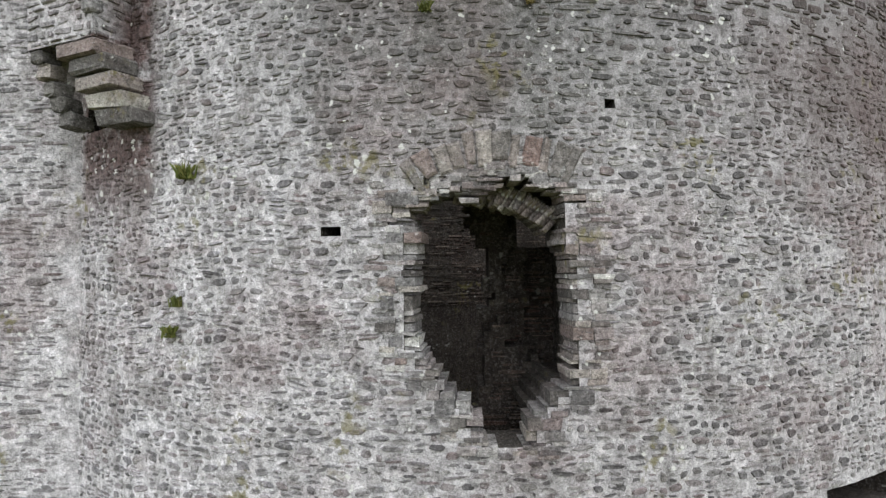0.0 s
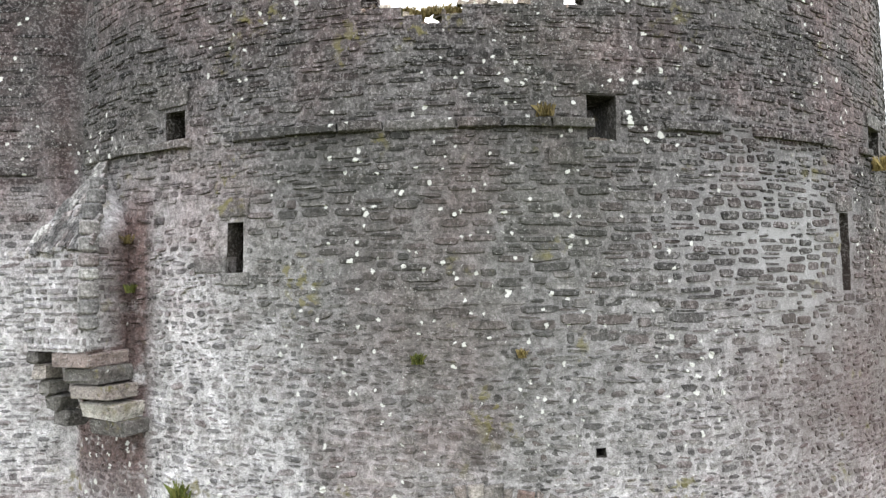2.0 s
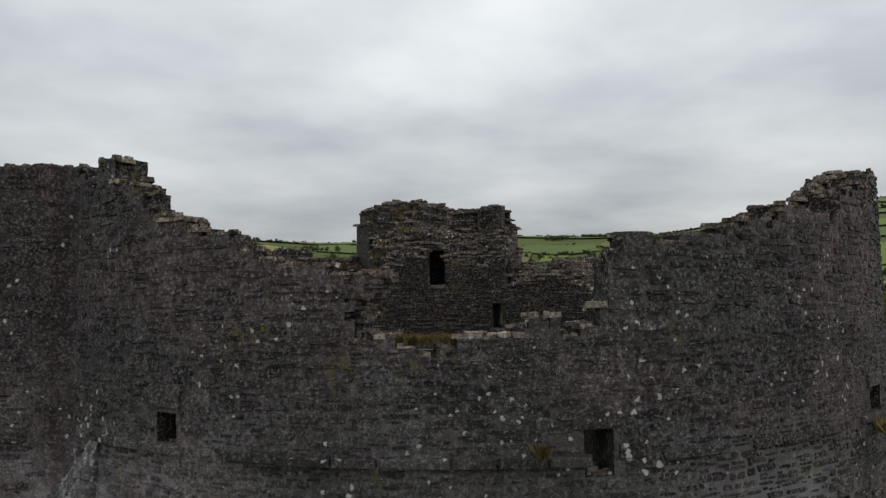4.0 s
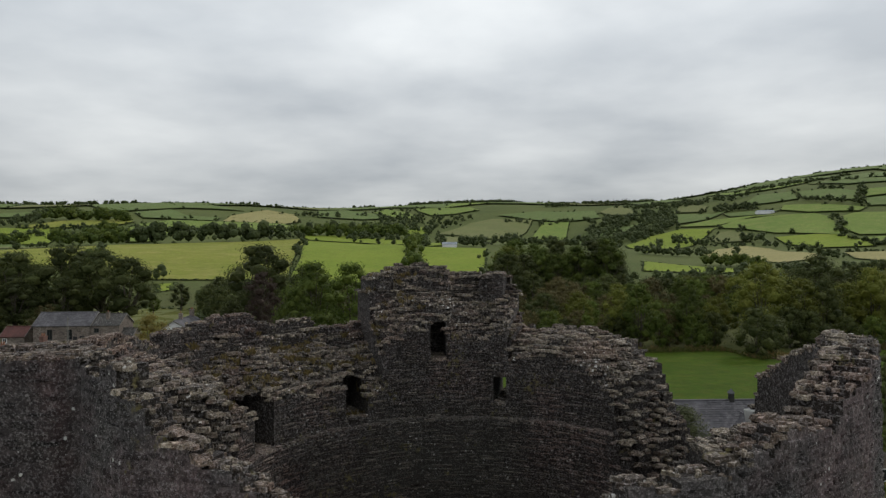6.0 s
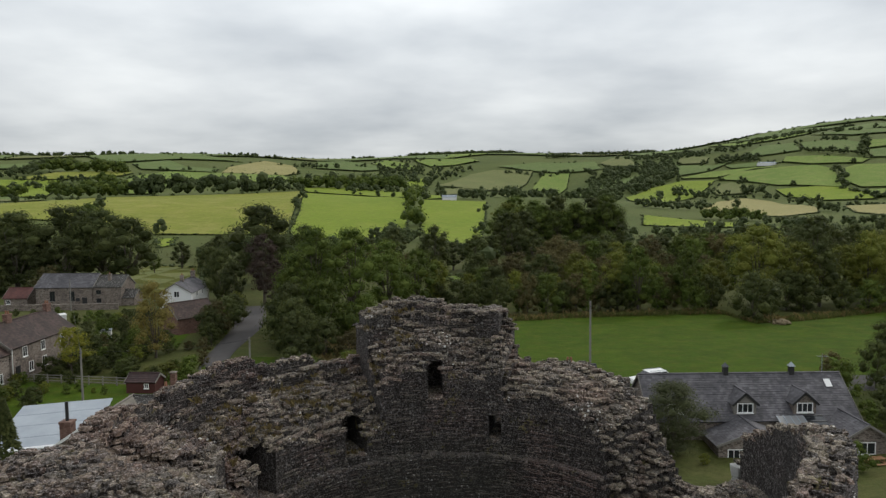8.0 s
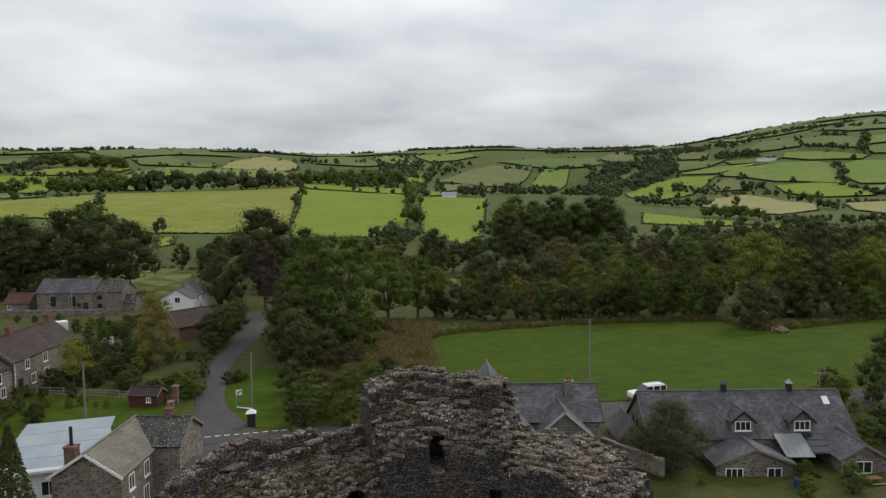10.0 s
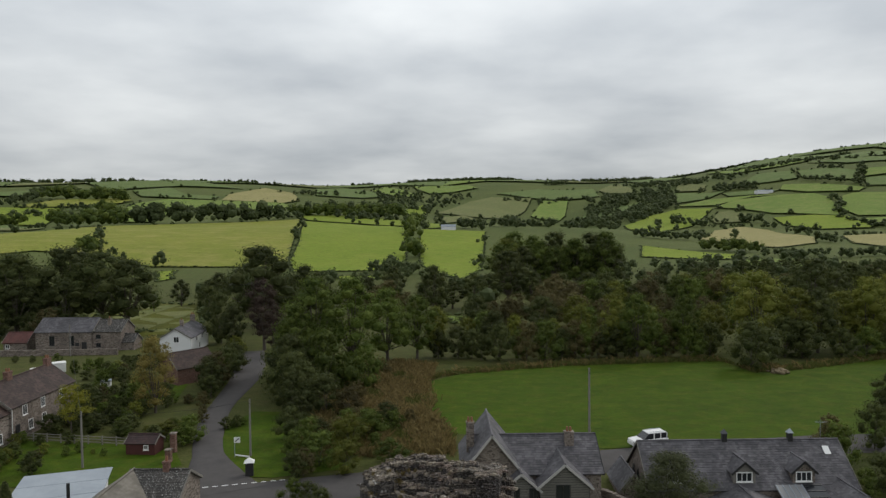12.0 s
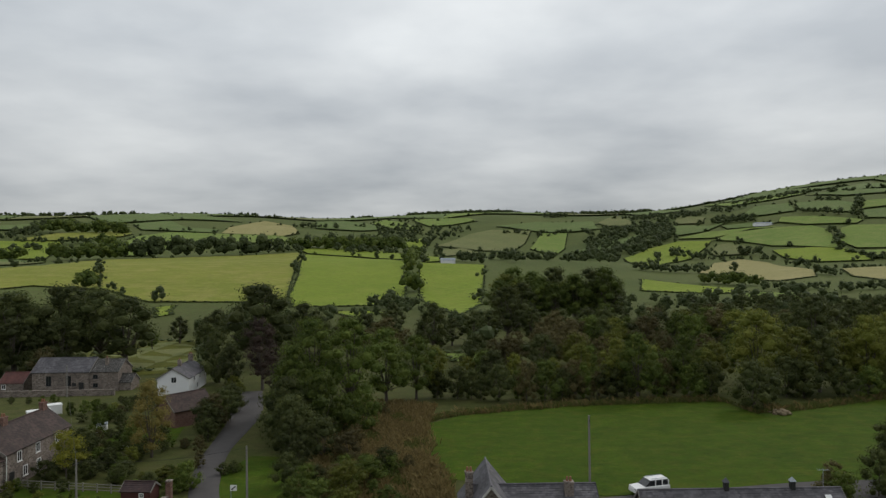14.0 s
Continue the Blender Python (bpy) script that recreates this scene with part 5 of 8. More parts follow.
def conifer():
    rng = np.random.default_rng(31)
    t = thing("conifer_tree", "dark narrow garden conifer", "tree", (-30.2, 46.5, 0))
    bm = bmesh.new()
    tube(bm, (0, 0, -0.2), (0, 0, 8.2), 0.2, 0.03)
    part("trunk", bm, BARK, t)
    n = 2600
    h = rng.uniform(0.05, 1, n) ** 0.8
    a = rng.uniform(0, 2 * math.pi, n)
    r = 2.0 * (1.02 - h) * rng.uniform(0.75, 1.1, n)
    p = np.stack([r * np.cos(a), r * np.sin(a), h * 8.6], 1)
    out = np.stack([np.cos(a), np.sin(a), np.full(n, -0.5)], 1) * 0.3
    side = np.stack([-np.sin(a), np.cos(a), rng.normal(0, 0.3, n)], 1) * 0.13
    q = np.stack([p - side, p + out * 0.6, p + side, p - out * 0.4 + side * 0.2], 1)
    raw("crown", q.reshape(-1, 3), np.arange(4 * n).reshape(-1, 4), LEAF_DARK, t)


conifer()


def clumps(name, label, spots, leaf, per=26, lobes=2, leafy=0.13):
    """Far bushes and trees too many to count, as one object: each a few dozen leaf clumps on a rough core."""
    rng = np.random.default_rng(len(spots))
    verts, faces = [], []
    for x, y, h, w in spots:
        z = float(land(x, y))
        cs, rs = [], []
        for i in range(lobes):
            f = 0.5 if lobes == 1 else (i + 0.5) / lobes
            spread = w * (0.1 if lobes == 1 else 0.30 * (1.15 - f))
            cs.append((x + rng.normal(0, spread), y + rng.normal(0, spread), z + h * (0.5 if lobes == 1 else 0.24 + 0.5 * f)))
            rs.append(w * (rng.uniform(0.42, 0.54) if lobes == 1 else rng.uniform(0.24, 0.36)))
        sq = min(1.6, 0.42 * h / (w * 0.42)) if lobes == 1 else 0.95
        cv, cf = lobe_cores(cs, rs, sq, 0.7)
        o = len(verts)
        verts.extend(cv)
        faces.extend([tuple(o + i for i in f) for f in cf])
        q = leaf_cloud(rng, cs, rs, per, w * leafy, sq)
        o = len(verts)
        verts.extend(q.reshape(-1, 3).tolist())
        faces.extend([(o + 4 * i, o + 4 * i + 1, o + 4 * i + 2, o + 4 * i + 3) for i in range(per)])
    ob = raw(name, verts, faces, leaf)
    return tagged(ob, label, "hedge" if "hedge" in name else "trees", kind="stuff")


def build_far_trees():
    rng = random.Random(77)
    hedge, big, pale = [], [], []

    def line(a, b, h=2.6, gap=1.15, trees=0.05, fat=1.0):
        n = max(2, int(math.dist(a, b) / (h * gap * 2.6)))
        for i in range(n + 1):
            f = i / n
            x, y = a[0] + (b[0] - a[0]) * f + rng.gauss(0, 0.5), a[1] + (b[1] - a[1]) * f + rng.gauss(0, 0.5)
            hh = h * rng.uniform(0.75, 1.3)
            hedge.append((x, y, hh, hh * 2.7 * fat))
            if rng.random() < trees:
                t = rng.uniform(6, 11)
                big.append((x, y, t, t * 0.95))

    for corners in BOUNDS:
        for a, b in zip(corners, corners[1:] + corners[:1]):
            d = math.hypot(*a)
            line(a, b, 1.0 + 0.00045 * d, 1.15, 0.015 if d < 700 else 0.05)
    # rows and woods seen on the slopes
    for a, b, n, h, into in [
        ((-505, 879), (-406, 889), 10, 25, pale),
        ((-408, 901), (-231, 977), 22, 30, big),
        ((-233, 449), (-232, 449), 2, 19, pale),
        ((-232, 1073), (-60, 1088), 24, 25, pale),
        ((-222, 1112), (-80, 1177), 14, 27, big),
        ((-798, 1384), (-607, 1338), 22, 30, pale),
        ((-779, 1196), (-795, 1358), 10, 22, big),
        ((-740, 1181), (-651, 1178), 6, 12, big),
        ((-642, 1178), (-573, 1196), 9, 15, big),
        ((-576, 882), (-544, 895), 5, 19, pale),
        ((-474, 786), (-485, 851), 5, 9, big),
        ((-18, 409), (-43, 1063), 12, 15, pale),
        ((-37, 370), (-12, 361), 11, 8, big),
        ((-63, 344), (-52, 343), 4, 5, big),
        ((17, 699), (37, 675), 7, 11, big),
        ((36, 643), (221, 1181), 18, 13, big),
        ((169, 609), (229, 602), 15, 9, big),
        ((340, 940), (349, 916), 4, 15, big),
        ((354, 920), (394, 873), 9, 6, big),
        ((408, 937), (424, 916), 7, 15, big),
        ((404, 862), (408, 840), 4, 10, big),
        ((388, 769), (388, 716), 7, 10, big),
        ((310, 569), (304, 524), 7, 9, big),
        ((360, 626), (450, 690), 13, 5, big),
        ((191, 501), (217, 472), 13, 10, pale),
        ((207, 446), (250, 435), 15, 6, big),
        ((240, 418), (278, 425), 11, 7, big),
        ((504, 877), (493, 762), 11, 9, big),
        ((568, 997), (510, 876), 7, 14, big),
        ((-530, 1396), (-508, 1398), 3, 11, big),
        ((612, 1185), (648, 1054), 17, 12, big),
        ((689, 1255), (707, 1215), 6, 11, big),
        ((663, 1093), (722, 1174), 5, 18, big),
        ((508, 1268), (539, 1196), 11, 14, big),
        ((-588, 1188), (-420, 916), 5, 25, pale),
    ]:
        for i in range(n):
            f = (i + rng.uniform(0, 1)) / n
            t = h * rng.uniform(0.75, 1.15)
            into.append((a[0] + (b[0] - a[0]) * f + rng.gauss(0, 2), a[1] + (b[1] - a[1]) * f + rng.gauss(0, 3), t, t * 0.95))

    def wood(corners, n, h, into):
        x0, x1, y0, y1 = min(c[0] for c in corners), max(c[0] for c in corners), min(c[1] for c in corners), max(c[1] for c in corners)
        made = 0
        for _ in range(n * 40):
            x, y = rng.uniform(x0, x1), rng.uniform(y0, y1)
            if inside(x, y, corners):
                t = h * rng.uniform(0.7, 1.2)
                into.append((x, y, t, t))
                made += 1
            if made == n:
                break

    wood([(313, 1475), (461, 1375), (409, 1196), (324, 1070), (260, 994), (241, 1138)], 150, 16, big)
    wood([(397, 1708), (624, 1386), (569, 1364), (480, 1431)], 80, 13, big)
    wood([(646, 1548), (788, 1551), (883, 1497), (901, 1486), (659, 1412)], 60, 11, big)
    wood([(-94, 1234), (-165, 1639), (-50, 1617), (24, 1651), (86, 1669), (-23, 1269)], 80, 14, big)
    wood([(515, 1338), (565, 1221), (538, 1172), (489, 1245)], 26, 10, big)
    wood([(48, 672), (227, 1215), (241, 923), (134, 630)], 40, 13, big)
    wood([(80, 290), (210, 290), (210, 400), (80, 400)], 50, 8, big)
    wood([(-95, 250), (40, 250), (40, 340), (-95, 340)], 44, 6, big)
    # hedges and hedge trees along the net of far fields, small woods between them
    done = set()
    for ring in NET:
        for a, b in zip(ring, ring[1:] + ring[:1]):
            key = (min(a, b), max(a, b))
            if key in done:
                continue
            done.add(key)
            d = math.hypot(*a)
            line(a, b, 1.0 + 0.0005 * d, 1.25, 0.06, 0.85)
    for _ in range(20):
        az = math.radians(rng.uniform(-33, 33))
        d = rng.uniform(1000, 2500)
        x, y = d * math.sin(az), d * math.cos(az)
        w = rng.uniform(20, 70)
        for _ in range(rng.randint(6, 22)):
            t = rng.uniform(9, 16)
            big.append((x + rng.gauss(0, w), y + rng.gauss(0, w * 0.35), t, t * 1.1))
    # the skyline itself: where the land stands highest against the sky, broken runs of hedge, trees and one long wood
    reach = np.arange(1000, 2700, 20.0)
    for i in range(520):
        deg = -35 + 70.0 * i / 520
        az = math.radians(deg)
        rise = (land(reach * math.sin(az), reach * math.cos(az)) - 27.0) / reach
        d = float(reach[int(np.argmax(rise))]) + rng.uniform(-25, 10)
        wooded = -2.8 < deg < 6.0 or 11.5 < deg < 17 or -33 < deg < -24 and rng.random() < 0.6
        run = math.sin(deg * 3.1) + math.sin(deg * 7.7 + 1.0)
        if not wooded and run < 0.1 and rng.random() < 0.7:
            continue
        t = rng.uniform(11, 17) if wooded else rng.uniform(3.5, 10)
        big.append((d * math.sin(az), d * math.cos(az), t, max(9.0, t * 1.25)))
    clumps("hedges", "trimmed dark green field hedges on the slopes", hedge, LEAF_HAZED, 7, 1)
    clumps("far_woodland", "scattered dark trees and woods on the hills", big, LEAF_HAZED, 60, 5, 0.085)
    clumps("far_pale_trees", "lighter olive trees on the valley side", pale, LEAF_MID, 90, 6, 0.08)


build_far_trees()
# ---------------------------------------------------------------- roads
def ribbon(name, label, middle, width, material, lift=0.09, end=None):
    bm = bmesh.new()
    pts = []
    for (ax, ay), (bx, by) in zip(middle, middle[1:]):
        n = max(2, int(math.dist((ax, ay), (bx, by)) / 2.0))
        pts += [(ax + (bx - ax) * i / n, ay + (by - ay) * i / n) for i in range(n)]
    pts.append(middle[-1])
    for _ in range(4):
        pts = [pts[0]] + [((a[0] + 2 * b[0] + c[0]) / 4, (a[1] + 2 * b[1] + c[1]) / 4) for a, b, c in zip(pts, pts[1:], pts[2:])] + [pts[-1]]
    rows = []
    for i, p in enumerate(pts):
        a, b = pts[max(0, i - 1)], pts[min(len(pts) - 1, i + 1)]
        d = Vector((b[0] - a[0], b[1] - a[1], 0)).normalized()
        f = i / (len(pts) - 1)
        side = Vector((-d.y, d.x, 0)) * (width if end is None else np.interp(f, [0, 0.25, 0.55, 0.86, 1], [width, width, end, end, end * 2.2])) / 2
        row = []
        for f, dz in ((-1.06, -0.12), (-1, 0), (-0.4, 0.03), (0.4, 0.03), (1, 0), (1.06, -0.12)):
            q = Vector((p[0], p[1], 0)) + side * f
            row.append(bm.verts.new((q.x, q.y, float(land(q.x, q.y)) + lift + dz)))
        rows.append(row)
    for r, s in zip(rows, rows[1:]):
        for a in range(5):
            bm.faces.new((r[a], s[a], s[a + 1], r[a + 1]))
    bmesh.ops.recalc_face_normals(bm, faces=bm.faces)
    if sum(f.normal.z for f in bm.faces) < 0:
        bmesh.ops.reverse_faces(bm, faces=bm.faces)
    ob = part(name, bm, material, smooth=True)
    return tagged(ob, label, "road", kind="structure")


ribbon("road", "grey tarmac village road running behind the castle", [(-60, 56), (-30, 62), (-18, 65.6), (0, 70), (18, 74.2), (45, 79), (90, 80)], 6.2, ASPHALT)
ribbon("road", "narrow grey tarmac lane curving past the green", [(-40, 142), (-35.8, 126.9), (-34.0, 117.9), (-33.0, 107.4), (-32.3, 98.6), (-31.3, 92.5), (-29.6, 85.8), (-27.9, 80.0), (-26.0, 74.9), (-23.7, 70.4), (-21.5, 65.8)], 5.2, ASPHALT, 0.12, 3.3)
pasture(LAWN, [(-27.6, 91.0), (-26.6, 95.5), (-22.0, 95.0), (-14.0, 80.0), (-9.5, 72.6), (-17.5, 69.9), (-20.4, 70.2), (-22.8, 72.4), (-24.9, 76.1), (-26.6, 81.2), (-27.9, 87.0)], "mown green triangle beside the lane", "grass_verge")
pasture(LAWN, [(-54, 83.5), (-39, 81.5), (-31.5, 79.5), (-28.6, 74.0), (-33.0, 68.5), (-44, 68.0), (-54, 70)], "mown garden lawn with small shrubs", "garden_lawn")
pasture(LAWN, [(-52, 116), (-43, 116), (-40.5, 104), (-46, 99), (-51, 101)], "mown garden lawn behind the birch", "garden_lawn")


def road_dashes():
    t = thing("road_marking", "worn white dashed give-way line", "road marking")
    for i in range(9):
        f = (i + 0.25) / 9
        x, y = -23.9 + 8.2 * f, 67.15 + 2.0 * f
        bm = bmesh.new()
        box(bm, -0.28, 0.28, -0.07, 0.07, 0, 0.006)
        p = part("dash", bm, WHITEPAINT, t)
        p.matrix_basis = pose(x, y, float(land(x, y)) + 0.155, 0, 0, 13.7)


road_dashes()


# ---------------------------------------------------------------- houses
def roof_slope(name, parent, p0, p1, q0, q1, material, course=0.26, unit=0.34, seed=1, thick=0.03, label=""):
    """Lapped courses of single slates between the eave p0-p1 and the ridge q0-q1, as one part on a solid board."""
    rng = np.random.default_rng(seed)
    p0, p1, q0, q1 = (np.array(v, float) for v in (p0, p1, q0, q1))
    up = ((q0 + q1) - (p0 + p1)) / 2
    n = np.cross(p1 - p0, up)
    n /= np.linalg.norm(n)
    rows = max(3, int(np.linalg.norm(up) / course))
    verts, faces = [], []

    def quad(a, b, c, d):
        o = len(verts)
        verts.extend([tuple(v) for v in (a, b, c, d)])
        faces.append((o, o + 1, o + 2, o + 3))

    def block(a, b, c, d, t0, t1):
        o = len(verts)
        verts.extend([tuple(v) for v in (a + n * t0, b + n * t0, c + n * 0.0, d + n * 0.0, a - n * t1, b - n * t1)])
        faces.extend([(o, o + 1, o + 2, o + 3), (o + 4, o + 5, o + 1, o)])

    block(p0 - n * 0.02, p1 - n * 0.02, q1 - n * 0.02, q0 - n * 0.02, 0.0, 0.12)
    for r in range(rows):
        f0, f1 = r / rows, min(1.0, (r + 1.25) / rows)
        a, b = p0 + (q0 - p0) * f0, p1 + (q1 - p1) * f0
        c, d = p1 + (q1 - p1) * f1, p0 + (q0 - p0) * f1
        m = max(2, int(np.linalg.norm(b - a) / unit))
        cuts = (np.arange(m + 1) + (0.5 if r % 2 else 0.0) + rng.normal(0, 0.08, m + 1)) / m
        cuts = np.clip(np.concatenate([[0.0], cuts]), 0, 1)
        for u, v in zip(cuts, cuts[1:]):
            if v - u < 1e-3:
                continue
            lift = thick * rng.uniform(0.6, 1.3)
            v2 = v - 0.012 / max(1e-6, np.linalg.norm(b - a)) * 1.0
            block(a + (b - a) * u, a + (b - a) * v2, d + (c - d) * v2, d + (c - d) * u, lift, 0.0)
    ob = raw(name, verts, faces, material, parent, label)
    ob["kind"] = "stuff"
    return ob


def slate_material(name, a, b, moss, amount, grain=2.5):
    m = Nodes(name)
    col = m.mix(m.island(), a, b)
    col = m.mix(m.math("MULTIPLY", m.step(m.noise(0.5, 5, 0.65), 0.38, 0.62), 0.7), col, tuple(v * 0.6 for v in a))
    col = m.mix(m.math("MULTIPLY", m.step(m.noise(grain, 6, 0.7), 0.55, 0.65), amount), col, moss)
    return m.finish(col, 0.65, m.noise(20, 4), 0.2, 0.01)


ROOF_SLATE = slate_material("blue_grey_slate", (0.066, 0.063, 0.070), (0.145, 0.138, 0.15), (0.15, 0.15, 0.145), 0.45)
ROOF_OLD = slate_material("old_mossy_slate", (0.035, 0.032, 0.03), (0.08, 0.072, 0.065), (0.48, 0.48, 0.45), 0.8, 7.0)
ROOF_BROWN = slate_material("brown_roof_tile", (0.036, 0.023, 0.020), (0.082, 0.051, 0.043), (0.075, 0.068, 0.043), 0.5)
ROOF_STONE = slate_material("grey_stone_tile", (0.15, 0.135, 0.11), (0.21, 0.19, 0.16), (0.12, 0.12, 0.07), 0.4)
ROOF_SHED = slate_material("dark_felt_roof", (0.04, 0.024, 0.024), (0.065, 0.036, 0.034), (0.07, 0.06, 0.045), 0.3)
ROOF_RED = slate_material("red_sheet_roof", (0.085, 0.032, 0.026), (0.13, 0.045, 0.038), (0.08, 0.05, 0.042), 0.5)


def window(parent, x, z, w, h, y, bars=2, facing=-1, across=0, name="window", paint=None):
    """A framed window on a wall. facing -1 looks to -y; with across=1 the wall runs along y and faces +x or -x."""
    wm = paint or WHITEPAINT

    def slab(bm, u0, u1, d0, d1, z0, z1):
        if across:
            box(bm, y + facing * d0, y + facing * d1, u0, u1, z0, z1)
        else:
            box(bm, u0, u1, y + facing * d0, y + facing * d1, z0, z1)

    bm = bmesh.new()
    slab(bm, x - w / 2, x + w / 2, -0.06, 0.012, z, z + h)
    pane = part(name, bm, GLASS, parent, "dark reflecting window")
    bm = bmesh.new()
    t = 0.055
    for u0, u1, z0, z1 in [(x - w / 2 - t, x + w / 2 + t, z - t, z + 0.02), (x - w / 2 - t, x + w / 2 + t, z + h - 0.02, z + h + t), (x - w / 2 - t, x - w / 2 + 0.03, z + 0.02, z + h - 0.02), (x + w / 2 - 0.03, x + w / 2 + t, z + 0.02, z + h - 0.02)]:
        slab(bm, u0, u1, -0.04, 0.05, z0, z1)
    for i in range(1, bars):
        u = x - w / 2 + w * i / bars
        slab(bm, u - 0.03, u + 0.03, -0.04, 0.045, z + 0.02, z + h - 0.02)
    part("window_frame", bm, wm, pane, "white painted frame" if wm is WHITEPAINT else "dark painted frame")
    bm = bmesh.new()
    slab(bm, x - w / 2 - 0.1, x + w / 2 + 0.1, 0.0, 0.12, z - 0.14, z - 0.06)
    part("window_sill", bm, TIMBER if wm is not WHITEPAINT else WHITEPAINT, pane)
    return pane


def chimney(parent, x, y, z0, z1, w=0.55, d=0.55, pots=2, material=None):
    bm = bmesh.new()
    box(bm, x - w / 2, x + w / 2, y - d / 2, y + d / 2, z0, z1 - 0.15)
    box(bm, x - w / 2 - 0.05, x + w / 2 + 0.05, y - d / 2 - 0.05, y + d / 2 + 0.05, z1 - 0.15, z1)
    c = part("chimney", bm, material or BRICK, parent, "weathered chimney stack")
    for i in range(pots):
        bm = bmesh.new()
        u = x + (i - (pots - 1) / 2) * 0.3
        tube(bm, (u, y, z1), (u, y, z1 + 0.42), 0.12, 0.095, 10)
        part("chimney_pot", bm, TERRACOTTA, c, "orange clay chimney pot")
    return c


def shell(parent, x0, x1, y0, y1, z0, eave, ridge, along, wall, name="wall"):
    """Walls of a gabled block; along 'x' or 'y' gives the ridge's direction."""
    bm = bmesh.new()
    b = [bm.verts.new(p) for p in ((x0, y0, z0), (x1, y0, z0), (x1, y1, z0), (x0, y1, z0))]
    t = [bm.verts.new((v.co.x, v.co.y, eave)) for v in b]
    if along == "x":
        g0, g1 = bm.verts.new((x0, (y0 + y1) / 2, ridge - 0.06)), bm.verts.new((x1, (y0 + y1) / 2, ridge - 0.06))
        bm.faces.new((b[0], b[1], t[1], t[0]))
        bm.faces.new((b[2], b[3], t[3], t[2]))
        bm.faces.new((b[1], b[2], t[2], g1, t[1]))
        bm.faces.new((b[3], b[0], t[0], g0, t[3]))
        bm.faces.new((t[0], t[1], g1, g0))
        bm.faces.new((t[2], t[3], g0, g1))
    else:
        g0, g1 = bm.verts.new(((x0 + x1) / 2, y0, ridge - 0.06)), bm.verts.new(((x0 + x1) / 2, y1, ridge - 0.06))
        bm.faces.new((b[0], b[1], t[1], g0, t[0]))
        bm.faces.new((b[2], b[3], t[3], g1, t[2]))
        bm.faces.new((b[1], b[2], t[2], t[1]))
        bm.faces.new((b[3], b[0], t[0], t[3]))
        bm.faces.new((t[1], t[2], g1, g0))
        bm.faces.new((t[3], t[0], g0, g1))
    bmesh.ops.recalc_face_normals(bm, faces=bm.faces)
    return part(name, bm, wall, parent)


def gable_roof(parent, x0, x1, y0, y1, eave, ridge, along, material, over=0.25, seed=1, verge=None, course=0.26, back=0.0):
    """Both slopes, the ridge tiles and the barge boards of a gabled roof; back lengthens its far end."""
    k = (ridge - eave) / (((y1 - y0) if along == "x" else (x1 - x0)) / 2)
    e = eave - over * k + 0.06
    z = ridge + 0.06
    if along == "x":
        m = (y0 + y1) / 2
        roof_slope("roof", parent, (x0 - over, y0 - over, e), (x1 + over, y0 - over, e), (x0 - over, m, z), (x1 + over, m, z), material, course, 0.34, seed)
        roof_slope("roof", parent, (x1 + over, y1 + over, e), (x0 - over, y1 + over, e), (x1 + over, m, z), (x0 - over, m, z), material, course, 0.34, seed + 1)
        ends = [((x0 - over, m, z + 0.03), (x1 + over, m, z + 0.03))]
        boards = [((x, yy, e), (x, m, z)) for x in (x0 - over, x1 + over) for yy in (y0 - over, y1 + over)]
    else:
        m = (x0 + x1) / 2
        yb = y1 + over + back
        roof_slope("roof", parent, (x1 + over, y0 - over, e), (x1 + over, yb, e), (m, y0 - over, z), (m, yb, z), material, course, 0.34, seed)
        roof_slope("roof", parent, (x0 - over, yb, e), (x0 - over, y0 - over, e), (m, yb, z), (m, y0 - over, z), material, course, 0.34, seed + 1)
        ends = [((m, y0 - over, z + 0.03), (m, yb, z + 0.03))]
        boards = [((xx, y0 - over, e), (m, y0 - over, z)) for xx in (x0 - over, x1 + over)]
    for a, b in ends:
        bm = bmesh.new()
        tube(bm, a, b, 0.1, 0.1, 6)
        part("ridge_tile", bm, material, parent)["kind"] = "stuff"
    for a, b in boards:
        a, b = Vector(a), Vector(b)
        bm = bmesh.new()
        d = (b - a).normalized()
        side = Vector((0, 1, 0)) if along == "y" else Vector((1, 0, 0))
        m4 = Matrix.Translation((a + b) / 2 - Vector((0, 0, 0.05))) @ Matrix((side, d, side.cross(d))).transposed().to_4x4() @ Matrix.Diagonal((0.05, (b - a).length, 0.2, 1))
        bmesh.ops.create_cube(bm, size=1.0, matrix=m4)
        part("barge_board", bm, verge or TIMBER, parent)


CLOUDED = plain_material("clouded_glazing", (0.16, 0.165, 0.17), (0.24, 0.245, 0.25), 1.5, 0.3)
PALEBOARD = plain_material("silvered_boards", (0.12, 0.115, 0.10), (0.20, 0.19, 0.17), 2.5, 0.9)
VERGE = plain_material("worn_white_verge", (0.34, 0.33, 0.31), (0.50, 0.49, 0.47), 3.0, 0.8)


